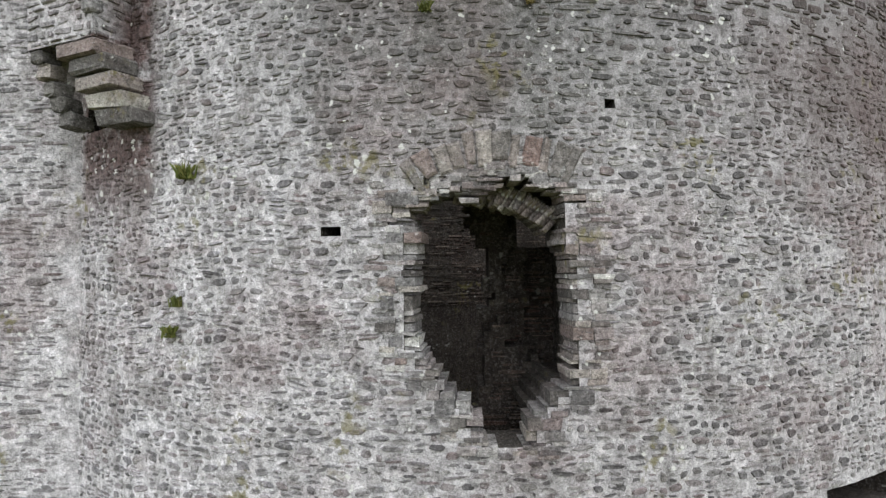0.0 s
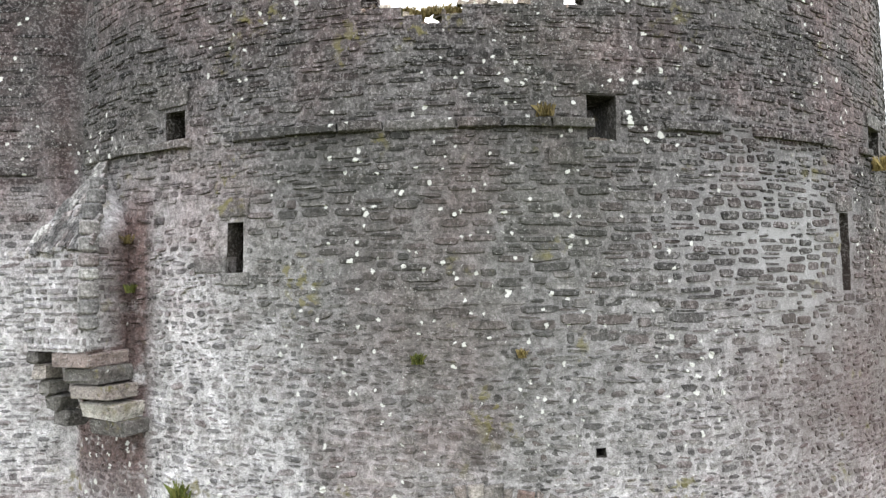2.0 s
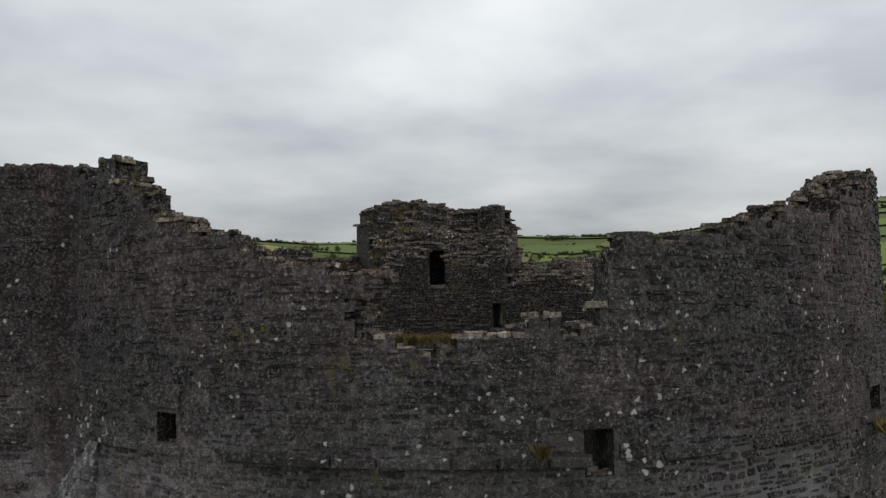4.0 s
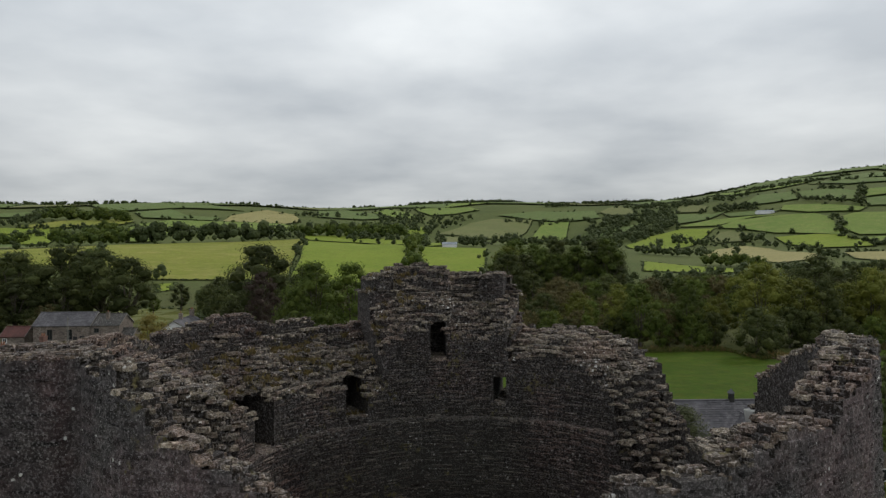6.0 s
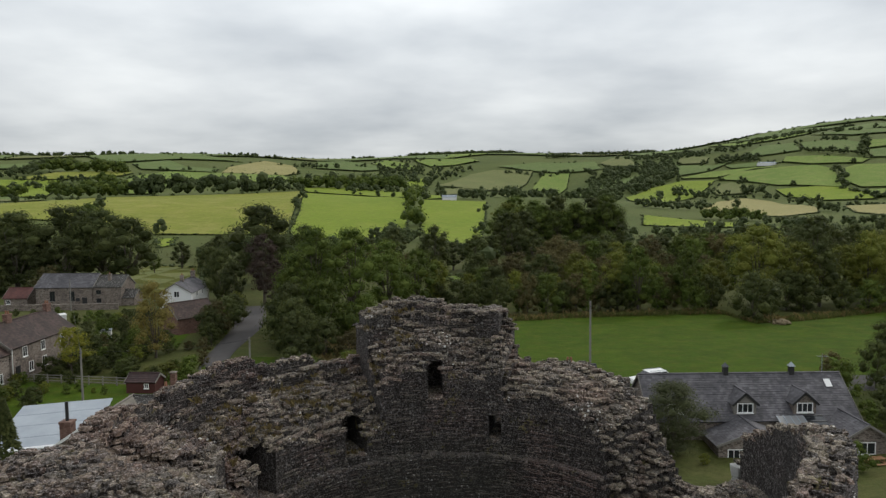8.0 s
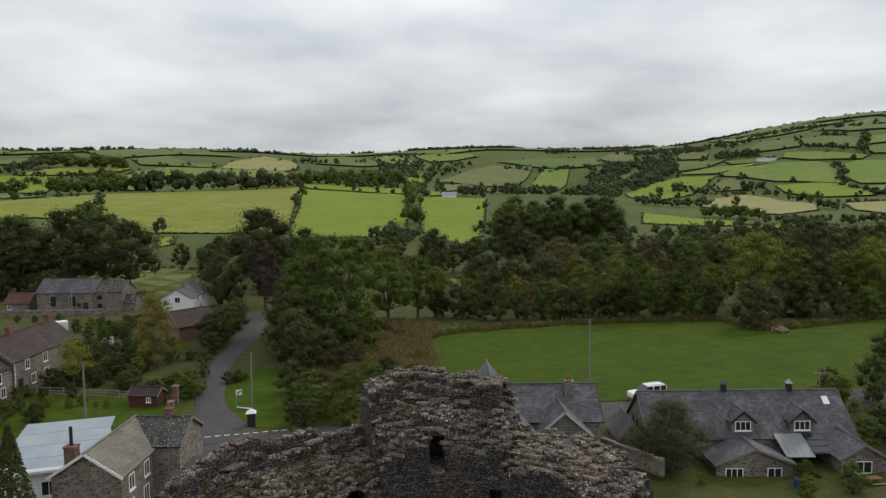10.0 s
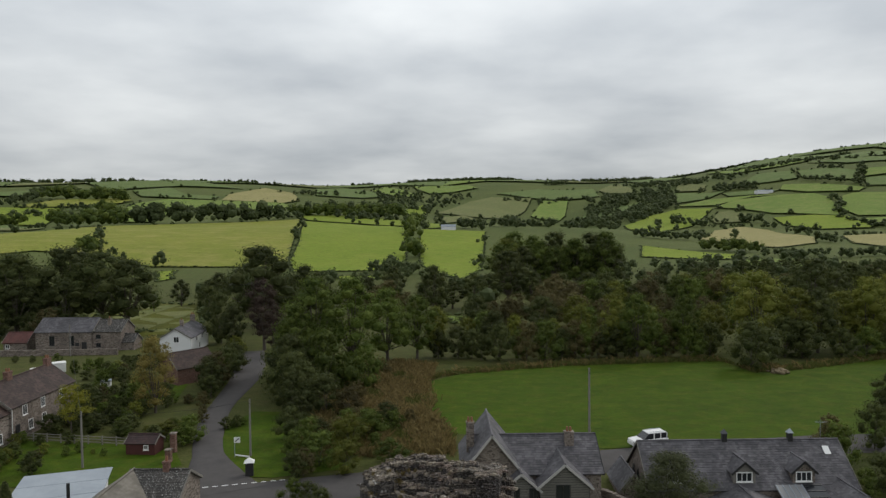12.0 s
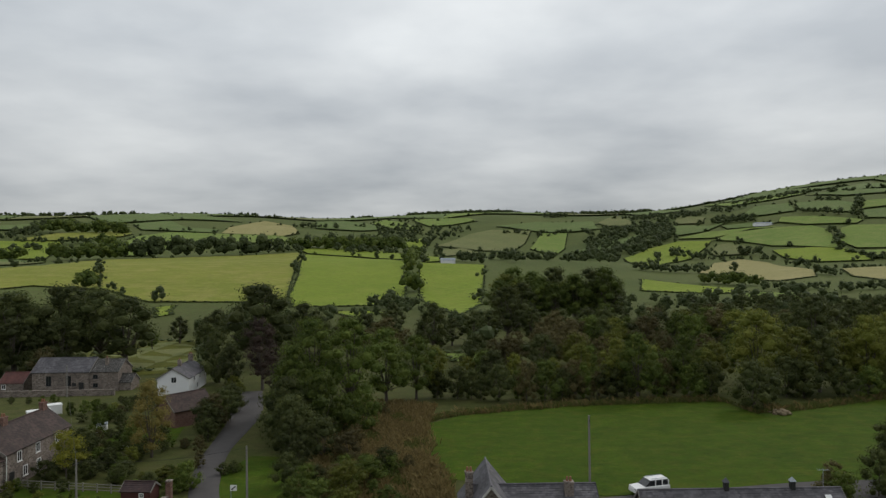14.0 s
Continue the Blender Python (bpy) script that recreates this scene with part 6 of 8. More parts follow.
def barn_house():
    h = thing("barn_house", "long slate-roofed stone barn converted to a house with dormers", "house", (29.2, 66.9, -1.6))
    shell(h, -9.7, 9.7, -3.8, 3.8, -0.6, 2.7, 6.0, "x", STONEWALL)
    gable_roof(h, -9.7, 9.7, -3.8, 3.8, 2.7, 6.0, "x", ROOF_SLATE, seed=3)
    for x in (-1.3, 5.2):
        bm = bmesh.new()
        box(bm, x - 0.22, x + 0.22, -0.22, 0.22, 5.9, 6.75)
        v = part("roof_vent", bm, BLACK, h, "small black louvred roof vent")
        bm = bmesh.new()
        bmesh.ops.create_cone(bm, cap_ends=True, segments=4, radius1=0.42, radius2=0.02, depth=0.42, matrix=pose(x, 0, 6.96, 0, 0, 45))
        part("vent_cap", bm, METALROOF if x > 0 else SLATE, v, "pale lead pyramid cap")
    bm = bmesh.new()
    box(bm, 8.0, 8.6, -1.45, -0.55, 5.1, 5.16)
    sky = part("roof_window", bm, WHITEPAINT, h, "white-framed rooflight")
    sky.matrix_basis = Matrix.Translation((8.3, -1.0, 5.3)) @ pose(0, 0, 0, 41, 0, 0) @ Matrix.Translation((-8.3, 1.0, -5.13))
    for x in (-7.3, -0.8, 4.8):
        dw = 1.05
        shell(h, x - dw, x + dw, -3.5, -1.2, 2.6, 4.1, 5.05, "y", STONEWALL if x > 0 else TIMBER, "dormer_wall")
        gable_roof(h, x - dw, x + dw, -3.5, -1.2, 4.1, 5.05, "y", ROOF_SLATE, 0.2, seed=int(20 + x), verge=BLACK)
        window(h, x, 3.25, 1.4, 0.8, -3.5, 3)
    for x0, x1, y0, eave, ridge in [(-4.8, 2.0, -7.4, 1.6, 2.9), (6.2, 10.2, -7.6, 2.1, 3.3)]:
        shell(h, x0, x1, y0, -3.8, -0.9, eave, ridge, "y", STONEWALL, "annex_wall")
        gable_roof(h, x0, x1, y0, -3.8, eave, ridge, "y", ROOF_SLATE, 0.3, seed=int(40 + x0), back=0.5)
    window(h, -3.2, 0.1, 1.5, 1.0, -7.4, 3)
    window(h, 0.4, 0.2, 1.2, 0.9, -7.4, 2)
    window(h, 8.2, 0.7, 1.4, 1.0, -7.6, 2)
    bm = bmesh.new()
    box(bm, -1.3, 1.3, -1.5, 1.5, -0.04, 0.04)
    lean = part("conservatory_roof", bm, CLOUDED, h, "pale ribbed translucent lean-to roof")
    lean.matrix_basis = pose(3.2, -5.2, 2.35, 24, 0, 0)
    for i in range(5):
        bm = bmesh.new()
        box(bm, -0.03, 0.03, -1.5, 1.5, 0.04, 0.07)
        g = part("glazing_bar", bm, METALROOF, lean)
        g.matrix_basis = pose(-1.2 + i * 0.6, 0, 0)
    bm = bmesh.new()
    box(bm, -0.9, 0.9, -1.4, 1.4, -0.03, 0.03)
    dark = part("glass_roof", bm, GLASS, h, "dark glazed lean-to roof")
    dark.matrix_basis = pose(5.4, -5.0, 2.5, 22, 0, 0)
    for i in range(4):
        bm = bmesh.new()
        box(bm, -0.9, 0.9, -0.03, 0.03, 0.03, 0.08)
        g = part("glazing_bar", bm, BLACK, dark)
        g.matrix_basis = pose(0, -1.2 + i * 0.8, 0)
    bm = bmesh.new()
    tube(bm, (8.9, 1.2, 4.9), (8.9, 1.2, 7.6), 0.025, 0.02, 6)
    tube(bm, (8.4, 1.2, 7.4), (9.5, 1.2, 7.4), 0.015, 0.015, 6)
    for i in range(6):
        tube(bm, (8.45 + i * 0.2, 0.95, 7.4), (8.45 + i * 0.2, 1.45, 7.4), 0.01, 0.01, 5)
    part("aerial", bm, METALROOF, h, "thin grey television aerial")
    # pointed windows in the end gable
    for y in (-1.4, 0.2, 1.8):
        bm = bmesh.new()
        box(bm, -9.76, -9.66, y - 0.4, y + 0.4, 0.6, 2.6)
        vs = [bm.verts.new((-9.76, y + dy, z)) for dy, z in ((-0.4, 2.6), (0.4, 2.6), (0, 3.3))]
        bm.faces.new(vs)
        part("pointed_window", bm, GLASS, h, "tall pointed chapel window")
    shell(h, -12.2, -9.7, -2.6, 2.2, -0.6, 2.2, 3.7, "y", STONEWALL, "annex_wall")
    gable_roof(h, -12.2, -9.7, -2.6, 2.2, 2.2, 3.7, "y", ROOF_SLATE, 0.2, seed=71)
    return h


barn_house()


def boards(parent, x0, x1, y, z0, apex, xm):
    """Weathered boards across a gable."""
    n = int((apex - z0) / 0.22)
    for i in range(n):
        z = z0 + i * 0.22
        f = max(0.0, (z + 0.2 - (z0 + 0.5 * (apex - z0))) / (0.5 * (apex - z0)))
        a, b = x0 + (xm - x0) * f, x1 + (xm - x1) * f
        if b - a < 0.3:
            break
        bm = bmesh.new()
        box(bm, a, b, y - 0.06, y - 0.005, z, z + 0.165)
        part("board", bm, PALEBOARD, parent)


def gabled_house():
    h = thing("gabled_house", "slate-roofed house with weathered timber-boarded gables", "house", (9.5, 61.0, -0.4))
    shell(h, -6.8, 4.6, -1.2, 5.8, -0.6, 4.4, 6.7, "x", STONEWALL)
    gable_roof(h, -6.8, 4.6, -1.2, 5.8, 4.4, 6.7, "x", ROOF_SLATE, seed=81, verge=BLACK)
    for x0, x1, y0, eave, ridge in [(-1.1, 3.2, -3.0, 3.9, 5.75), (-4.2, -1.2, -2.8, 3.6, 4.9)]:
        shell(h, x0, x1, y0, 1.5, -0.6, eave, ridge, "y", BLACK, "gable_wall")
        gable_roof(h, x0, x1, y0, 1.5, eave, ridge, "y", ROOF_SLATE, 0.3, seed=int(90 + x0), verge=VERGE)
        boards(h, x0 + 0.05, x1 - 0.05, y0, 2.0, ridge - 0.1, (x0 + x1) / 2)
    window(h, 0.9, 2.75, 1.15, 1.2, -3.07, 2, paint=BLACK)
    window(h, -1.6, 2.6, 0.7, 1.0, -2.87, 2, paint=BLACK)
    window(h, -3.2, 2.6, 0.7, 1.0, -2.87, 2, paint=BLACK)
    shell(h, -7.6, -2.6, -1.6, 6.4, -0.6, 4.8, 7.9, "y", STONEWALL, "wing_wall")
    gable_roof(h, -7.6, -2.6, -1.6, 6.4, 4.8, 7.9, "y", ROOF_SLATE, 0.3, seed=97, verge=VERGE)
    chimney(h, 2.2, 1.4, 4.9, 7.3, 0.8, 0.6, 2, STONEWALL)
    chimney(h, -6.9, 1.4, 5.5, 8.3, 0.7, 0.6, 2, STONEWALL)
    return h


gabled_house()


def chapel():
    h = thing("chapel", "grey stone chapel with slate roof and tall dark windows", "house", (-78.0, 148.6, 0))
    shell(h, -8.7, 3.3, -3.5, 3.5, -0.6, 4.15, 6.6, "x", STONEWALL)
    gable_roof(h, -8.7, 3.3, -3.5, 3.5, 4.15, 6.6, "x", ROOF_SLATE, seed=101)
    shell(h, 3.3, 9.4, -3.3, 3.3, -0.6, 4.1, 6.2, "x", STONEWALL, "wing_wall")
    gable_roof(h, 3.35, 9.4, -3.3, 3.3, 4.1, 6.2, "x", ROOF_OLD, 0.2, seed=103)
    for x in (-5.2, -1.0):
        window(h, x, 1.2, 1.0, 2.0, -3.5, 2, paint=BLACK)
    for z in (0.8, 2.6):
        window(h, 4.6, z, 0.9, 0.8, -3.3, 2, paint=BLACK)
    bm = bmesh.new()
    box(bm, 1.2, 2.2, -3.6, -3.48, -0.1, 1.9)
    part("door", bm, BLACK, h, "dark plank door")
    bm = bmesh.new()
    box(bm, -0.2, 0.6, -3.6, -3.5, 1.1, 1.8)
    part("notice_board", bm, BLACK, h, "small dark notice board")
    chimney(h, 6.2, -1.4, 4.8, 6.7, 0.6, 0.6, 1, STONEWALL)
    shell(h, 9.4, 12.0, -3.0, 1.0, -0.6, 1.8, 3.2, "x", STONEWALL, "lean_to_wall")
    gable_roof(h, 9.4, 12.0, -3.0, 1.0, 1.8, 3.2, "x", ROOF_OLD, 0.2, seed=107)
    window(h, -1.0, 2.6, 0.7, 0.8, 9.4, 2, 1, 1, paint=BLACK)
    return h


chapel()


def small_house(name, label, at, turn, x0, x1, y0, y1, eave, ridge, along, wall, roof, windows=(), chimneys=(), seed=5):
    h = thing(name, label, "house" if "house" in name or "cottage" in name else "outbuilding", at, turn)
    shell(h, x0, x1, y0, y1, -0.5, eave, ridge, along, wall)
    gable_roof(h, x0, x1, y0, y1, eave, ridge, along, roof, seed=seed)
    for a in windows:
        window(h, *a)
    for a in chimneys:
        chimney(h, *a)
    return h


small_house("outbuilding", "low stone outbuilding with a red sheet roof", (-91.5, 148.0, 0), 0, -2.4, 2.6, -2.4, 2.4, 1.9, 3.7, "x", STONEWALL, ROOF_RED, [(-1.5, 0.6, 0.8, 0.8, -2.4, 2)], seed=111)
w = small_house("white_house", "white rendered house with slate roof and two chimneys", (-54.6, 139.2, 0), 4, -3.15, 3.15, 0, 13.0, 3.5, 5.4, "y", WHITEWALL, ROOF_SLATE,
                [(0.2, 2.6, 1.0, 1.1, 0.0, 2), (4.0, 2.3, 0.9, 0.9, 3.15, 2, 1, 1), (8.0, 2.3, 0.9, 0.9, 3.15, 2, 1, 1), (6.0, 0.6, 0.9, 1.0, 3.15, 2, 1, 1)], [(0.0, 4.5, 5.0, 6.6, 0.7, 0.6, 1, STONEWALL), (0.0, 12.3, 5.0, 6.8, 0.9, 0.7, 2, STONEWALL)], 113)
small_house("garage", "brown-roofed brick garage beside the lane", (-43.6, 116.4, 0), -38, -2.9, 2.9, -3.6, 3.6, 2.8, 5.0, "y", BRICK, ROOF_BROWN, seed=117)


def terrace():
    h = thing("terraced_house", "row of stone terraced cottages with brown tiled roof", "house", (-55.6, 87.5, 0), 1)
    shell(h, -3.2, 3.2, -5.5, 9.2, -0.5, 4.45, 6.9, "y", STONEWALL)
    gable_roof(h, -3.2, 3.2, -5.5, 9.2, 4.45, 6.9, "y", ROOF_BROWN, seed=121)
    shell(h, -3.6, 3.0, -17.5, -5.5, -0.5, 3.9, 6.4, "y", STONEWALL, "wing_wall")
    gable_roof(h, -3.6, 3.0, -17.5, -5.6, 3.9, 6.4, "y", ROOF_BROWN, seed=123)
    for y in (-2.6, 1.4, 6.0):
        window(h, y, 2.9, 0.85, 1.15, 3.2, 2, 1, 1)
    for y in (-1.4, 1.6):
        window(h, y, 0.8, 0.85, 1.15, 3.2, 2, 1, 1)
    for y in (-8.0, -12.5):
        window(h, y, 2.4, 0.85, 1.1, 3.0, 2, 1, 1)
        window(h, y + 0.6, 0.6, 0.85, 1.1, 3.0, 2, 1, 1)
    bm = bmesh.new()
    box(bm, 3.15, 3.26, -4.6, -3.7, -0.1, 2.0)
    part("door", bm, BLACK, h, "dark cottage door")
    bm = bmesh.new()
    tube(bm, (3.3, -5.35, 0), (3.3, -5.35, 4.4), 0.05, 0.05)
    part("drainpipe", bm, WHITEPAINT, h, "white plastic drainpipe")
    chimney(h, 0, -0.6, 6.4, 7.9, 0.6, 1.0, 2)
    chimney(h, 0, 8.4, 6.4, 7.9, 0.6, 1.0, 2)
    chimney(h, -0.3, -6.4, 6.0, 7.5, 0.6, 1.0, 2)
    return h


terrace()


def cottage():
    h = thing("cottage", "old stone cottage with mossy stone-tiled roofs", "house", (-24.0, 54.0, 0))
    shell(h, -2.0, 2.7, 0.0, 5.2, -0.5, 4.2, 5.7, "x", STONEWALL)
    gable_roof(h, -2.0, 2.7, 0.0, 5.2, 4.2, 5.7, "x", ROOF_OLD, 0.2, seed=131)
    shell(h, -4.5, 0.6, -5.6, 2.6, -0.5, 4.05, 5.72, "y", STONEWALL, "wing_wall")
    gable_roof(h, -4.5, 0.6, -5.6, 2.6, 4.05, 5.72, "y", ROOF_STONE, 0.25, seed=133, verge=WHITEPAINT)
    for y in (-4.0, -1.4):
        window(h, y, 2.4, 0.8, 1.1, 0.6, 2, 1, 1)
        window(h, y - 0.2, 0.4, 0.85, 1.2, 0.6, 2, 1, 1)
    chimney(h, -3.1, -5.2, 4.2, 6.2, 0.8, 0.7, 0, BRICK)
    bm = bmesh.new()
    tube(bm, (-3.1, -5.2, 6.2), (-3.1, -5.2, 7.6), 0.12, 0.12)
    part("flue_pipe", bm, BLACK, h, "tall black metal flue")
    chimney(h, 0.9, 2.6, 5.4, 6.5, 0.5, 0.5, 1)
    bm = bmesh.new()
    box(bm, 2.7, 4.2, 0.4, 2.6, -0.4, 2.1)
    part("porch", bm, WHITEPAINT, h, "small white glazed porch")
    bm = bmesh.new()
    box(bm, 2.7, 4.4, 0.2, 2.8, 2.1, 2.2)
    part("porch_roof", bm, SLATE, h)
    window(h, 3.45, 0.8, 1.1, 0.9, 0.4, 3, name="porch_window")
    return h


cottage()


def sheet_building():
    h = thing("flat_roofed_building", "white-walled building with a worn grey sheet roof", "outbuilding", (-32.9, 57.2, 0), 18)
    bm = bmesh.new()
    box(bm, -3.3, 3.3, -5.4, 5.4, -0.5, 3.1)
    part("wall", bm, WHITEWALL, h, "white painted wall")
    for i in range(4):
        bm = bmesh.new()
        box(bm, -3.7, 3.7, -5.8 + i * 2.9, -2.9 + i * 2.9 - 0.03, 0, 0.08, 0.02)
        p = part("roof_sheet", bm, METALROOF, h, "worn pale grey roof sheet")
        p.matrix_basis = pose(0, 0, 3.2 + i * 0.012, 2.0, 0, 0)
    bm = bmesh.new()
    box(bm, -3.75, 3.75, -5.95, -5.8, 2.95, 3.2, 0.03)
    part("gutter", bm, WHITEPAINT, h, "white gutter board under the roof edge")
    window(h, 0.6, 1.0, 1.6, 1.1, -5.4, 3)


sheet_building()


# ---------------------------------------------------------------- street furniture and garden things
def pole(x, y, h, label="weathered wooden telegraph pole", arms=0):
    t = thing("telegraph_pole", label, "pole", (x, y, float(land(x, y))), 0, "telegraph poles")
    bm = bmesh.new()
    tube(bm, (0, 0, -0.4), (0, 0, h), 0.13, 0.09, 10)
    part("shaft", bm, TIMBER, t)
    bm = bmesh.new()
    box(bm, -0.05, 0.05, -0.3, 0.3, h - 0.5, h - 0.42)
    part("bracket", bm, BLACK, t)
    return t


pole(-39.2, 73.5, 6.2)
pole(-21.8, 76.7, 6.6)
pole(14.6, 67.0, 12.0, "tall slim wooden telegraph pole beside the house")
pole(-76.0, 139.0, 6.5, "distant wooden telegraph pole beside the chapel")


def cable(a, b, sag=0.6):
    cu = bpy.data.curves.new("overhead_cable", "CURVE")
    cu.dimensions, cu.bevel_depth = "3D", 0.012
    sp = cu.splines.new("POLY")
    sp.points.add(16)
    for i in range(17):
        f = i / 16
        sp.points[i].co = (a[0] + (b[0] - a[0]) * f, a[1] + (b[1] - a[1]) * f, a[2] + (b[2] - a[2]) * f - sag * 4 * f * (1 - f), 1)
    cu.materials.append(BLACK)
    tagged(new("overhead_cable", cu), "thin black overhead cable between poles", "cable")


cable((-39.2, 73.5, 6.0), (-21.8, 76.7, 6.4))
cable((-39.2, 73.5, 6.0), (-76.0, 139.0, 6.3), 1.2)
cable((-39.2, 73.5, 5.9), (-60, 66, 6.0))


def gate_pier():
    t = thing("gate_pier", "dark pier with a white pyramid cap beside the lane", "pillar", (-20.2, 70.6, 0), 12)
    bm = bmesh.new()
    box(bm, -0.4, 0.4, -0.35, 0.35, -0.2, 1.5, 0.04)
    part("shaft", bm, BLACK, t)
    bm = bmesh.new()
    bmesh.ops.create_cone(bm, cap_ends=True, segments=4, radius1=0.75, radius2=0.1, depth=0.4, matrix=pose(0, 0, 1.72, 0, 0, 45))
    part("cap", bm, WHITEPAINT, t, "white pyramid cap")


gate_pier()


def road_sign():
    t = thing("road_sign", "white square road sign with a black diagonal bar", "sign", (-23.2, 76.4, 0), 0)
    for x in (-0.3,):
        bm = bmesh.new()
        tube(bm, (x, 0, -0.1), (x, 0, 2.3), 0.035, 0.035)
        part("post", bm, METALROOF, t, "grey metal post")
    bm = bmesh.new()
    box(bm, -0.36, 0.36, -0.05, -0.03, 1.7, 2.35, 0.008)
    p = part("plate", bm, WHITEPAINT, t, "white sign plate")
    bm = bmesh.new()
    box(bm, -0.3, 0.3, -0.07, -0.054, -0.06, 0.06)
    bar = part("diagonal_bar", bm, BLACK, p)
    bar.matrix_basis = pose(0, 0, 2.02, 0, -40, 0)
    bm = bmesh.new()
    box(bm, -0.3, 1.6, -0.04, 0.04, 0.2, 0.34)
    n = part("low_rail", bm, WHITEPAINT, t, "low white rail at the foot")
    n.matrix_basis = pose(0, 0, 0, 0, 0, -20)


road_sign()


def fence(a, b, n):
    t = thing("fence", "grey weathered post-and-rail garden fence", "fence")
    for i in range(n + 1):
        f = i / n
        bm = bmesh.new()
        x, y = a[0] + (b[0] - a[0]) * f, a[1] + (b[1] - a[1]) * f
        box(bm, x - 0.06, x + 0.06, y - 0.06, y + 0.06, -0.2, 1.15)
        part("post", bm, TIMBER, t)
        if i < n:
            x2, y2 = a[0] + (b[0] - a[0]) * (i + 1) / n, a[1] + (b[1] - a[1]) * (i + 1) / n
            for z in (0.35, 0.7, 1.02):
                bm = bmesh.new()
                tube(bm, (x, y, z), (x2, y2, z), 0.05, 0.05, 4)
                part("rail", bm, TIMBER, t)


fence((-52.0, 83.3), (-37.2, 80.6), 8)
fence((-41.0, 122.0), (-36.5, 124.5), 3)


def wheelie_bin():
    t = thing("wheelie_bin", "blue plastic wheeled bin beside the barn", "bin", (30.6, 57.4, float(land(30.6, 57.4)) - 0.3), 20)
    bm = bmesh.new()
    box(bm, -0.26, 0.26, -0.28, 0.28, 0.06, 0.98, 0.03)
    for v in bm.verts:
        if v.co.z < 0.5:
            v.co.x *= 0.82
            v.co.y *= 0.82
    part("body", bm, BINBLUE, t)
    bm = bmesh.new()
    box(bm, -0.29, 0.29, -0.32, 0.3, 0.98, 1.05, 0.02)
    part("lid", bm, BINBLUE, t)
    for x in (-0.24, 0.24):
        bm = bmesh.new()
        tube(bm, (x - 0.03, 0.26, 0.1), (x + 0.03, 0.26, 0.1), 0.1, 0.1, 12)
        part("wheel", bm, BLACK, t)


BINBLUE = plain_material("blue_plastic", (0.02, 0.05, 0.17), (0.03, 0.075, 0.23), 3.0, 0.45)
wheelie_bin()


def garden_table():
    t = thing("picnic_bench", "orange-brown slatted timber picnic bench outside the annex", "bench", (37.0, 57.6, float(land(37.0, 57.6)) - 0.3), 8)
    for i in range(5):
        bm = bmesh.new()
        box(bm, -0.9, 0.9, -0.36 + i * 0.15, -0.24 + i * 0.15, 0.7, 0.74, 0.008)
        part("slat", bm, NEWWOOD, t)
    for y in (-0.75, 0.75):
        bm = bmesh.new()
        box(bm, -0.9, 0.9, y - 0.13, y + 0.13, 0.42, 0.46, 0.008)
        part("seat", bm, NEWWOOD, t)
    for x in (-0.65, 0.65):
        bm = bmesh.new()
        box(bm, x - 0.04, x + 0.04, -0.8, 0.8, 0.34, 0.42)
        tube(bm, (x, -0.7, 0), (x, -0.25, 0.7), 0.05, 0.05, 4)
        tube(bm, (x, 0.7, 0), (x, 0.25, 0.7), 0.05, 0.05, 4)
        part("leg_frame", bm, NEWWOOD, t)


NEWWOOD = plain_material("orange_stained_timber", (0.20, 0.10, 0.045), (0.30, 0.16, 0.075), 4.0, 0.75)
garden_table()


def garden_shed():
    t = thing("garden_shed", "small dark red timber garden shed", "shed", (-34.6, 78.6, 0), -4)
    shell(t, -1.7, 1.7, -1.1, 1.1, -0.1, 1.4, 2.1, "x", DARKWOOD)
    gable_roof(t, -1.7, 1.7, -1.1, 1.1, 1.4, 2.1, "x", ROOF_SHED, 0.15, seed=151)
    window(t, 0.7, 0.7, 0.45, 0.45, -1.1, 2)


garden_shed()


def brick_pier(x, y, h):
    t = thing("brick_pier", "weathered brick pier in the garden", "pillar", (x, y, 0))
    bm = bmesh.new()
    box(bm, -0.3, 0.3, -0.3, 0.3, -0.1, h, 0.02)
    part("shaft", bm, BRICK, t)
    bm = bmesh.new()
    box(bm, -0.36, 0.36, -0.36, 0.36, h, h + 0.12, 0.02)
    part("cap", bm, STONEWALL, t)


brick_pier(-31.2, 78.4, 2.2)
brick_pier(-30.4, 75.0, 1.4)


def stone_wall(name, label, a, b, h, w=0.4):
    rng = np.random.default_rng(int(abs(a[0]) * 10))
    t = thing(name, label, "wall", (a[0], a[1], 0), math.degrees(math.atan2(b[1] - a[1], b[0] - a[0])))
    L = math.dist(a, b)
    bm = bmesh.new()
    box(bm, 0, L, -w / 2, w / 2, -0.3, h)
    part("core", bm, STONEWALL, t)
    n = int(L / 0.45)
    for i in range(n):
        bm = bmesh.new()
        k = rng.uniform(0.1, 0.22)
        box(bm, i * L / n + 0.02, (i + 1) * L / n - 0.02, -w / 2 - 0.04, w / 2 + 0.04, h, h + k, 0.03)
        part("coping_stone", bm, STONEWALL, t)


stone_wall("garden_wall", "low grey stone wall before the chapel", (-93.0, 139.5), (-67.0, 140.5), 1.1)
stone_wall("garden_wall", "stone garden wall with pale coping beside the house", (14.2, 63.8), (19.0, 57.5), 1.1)


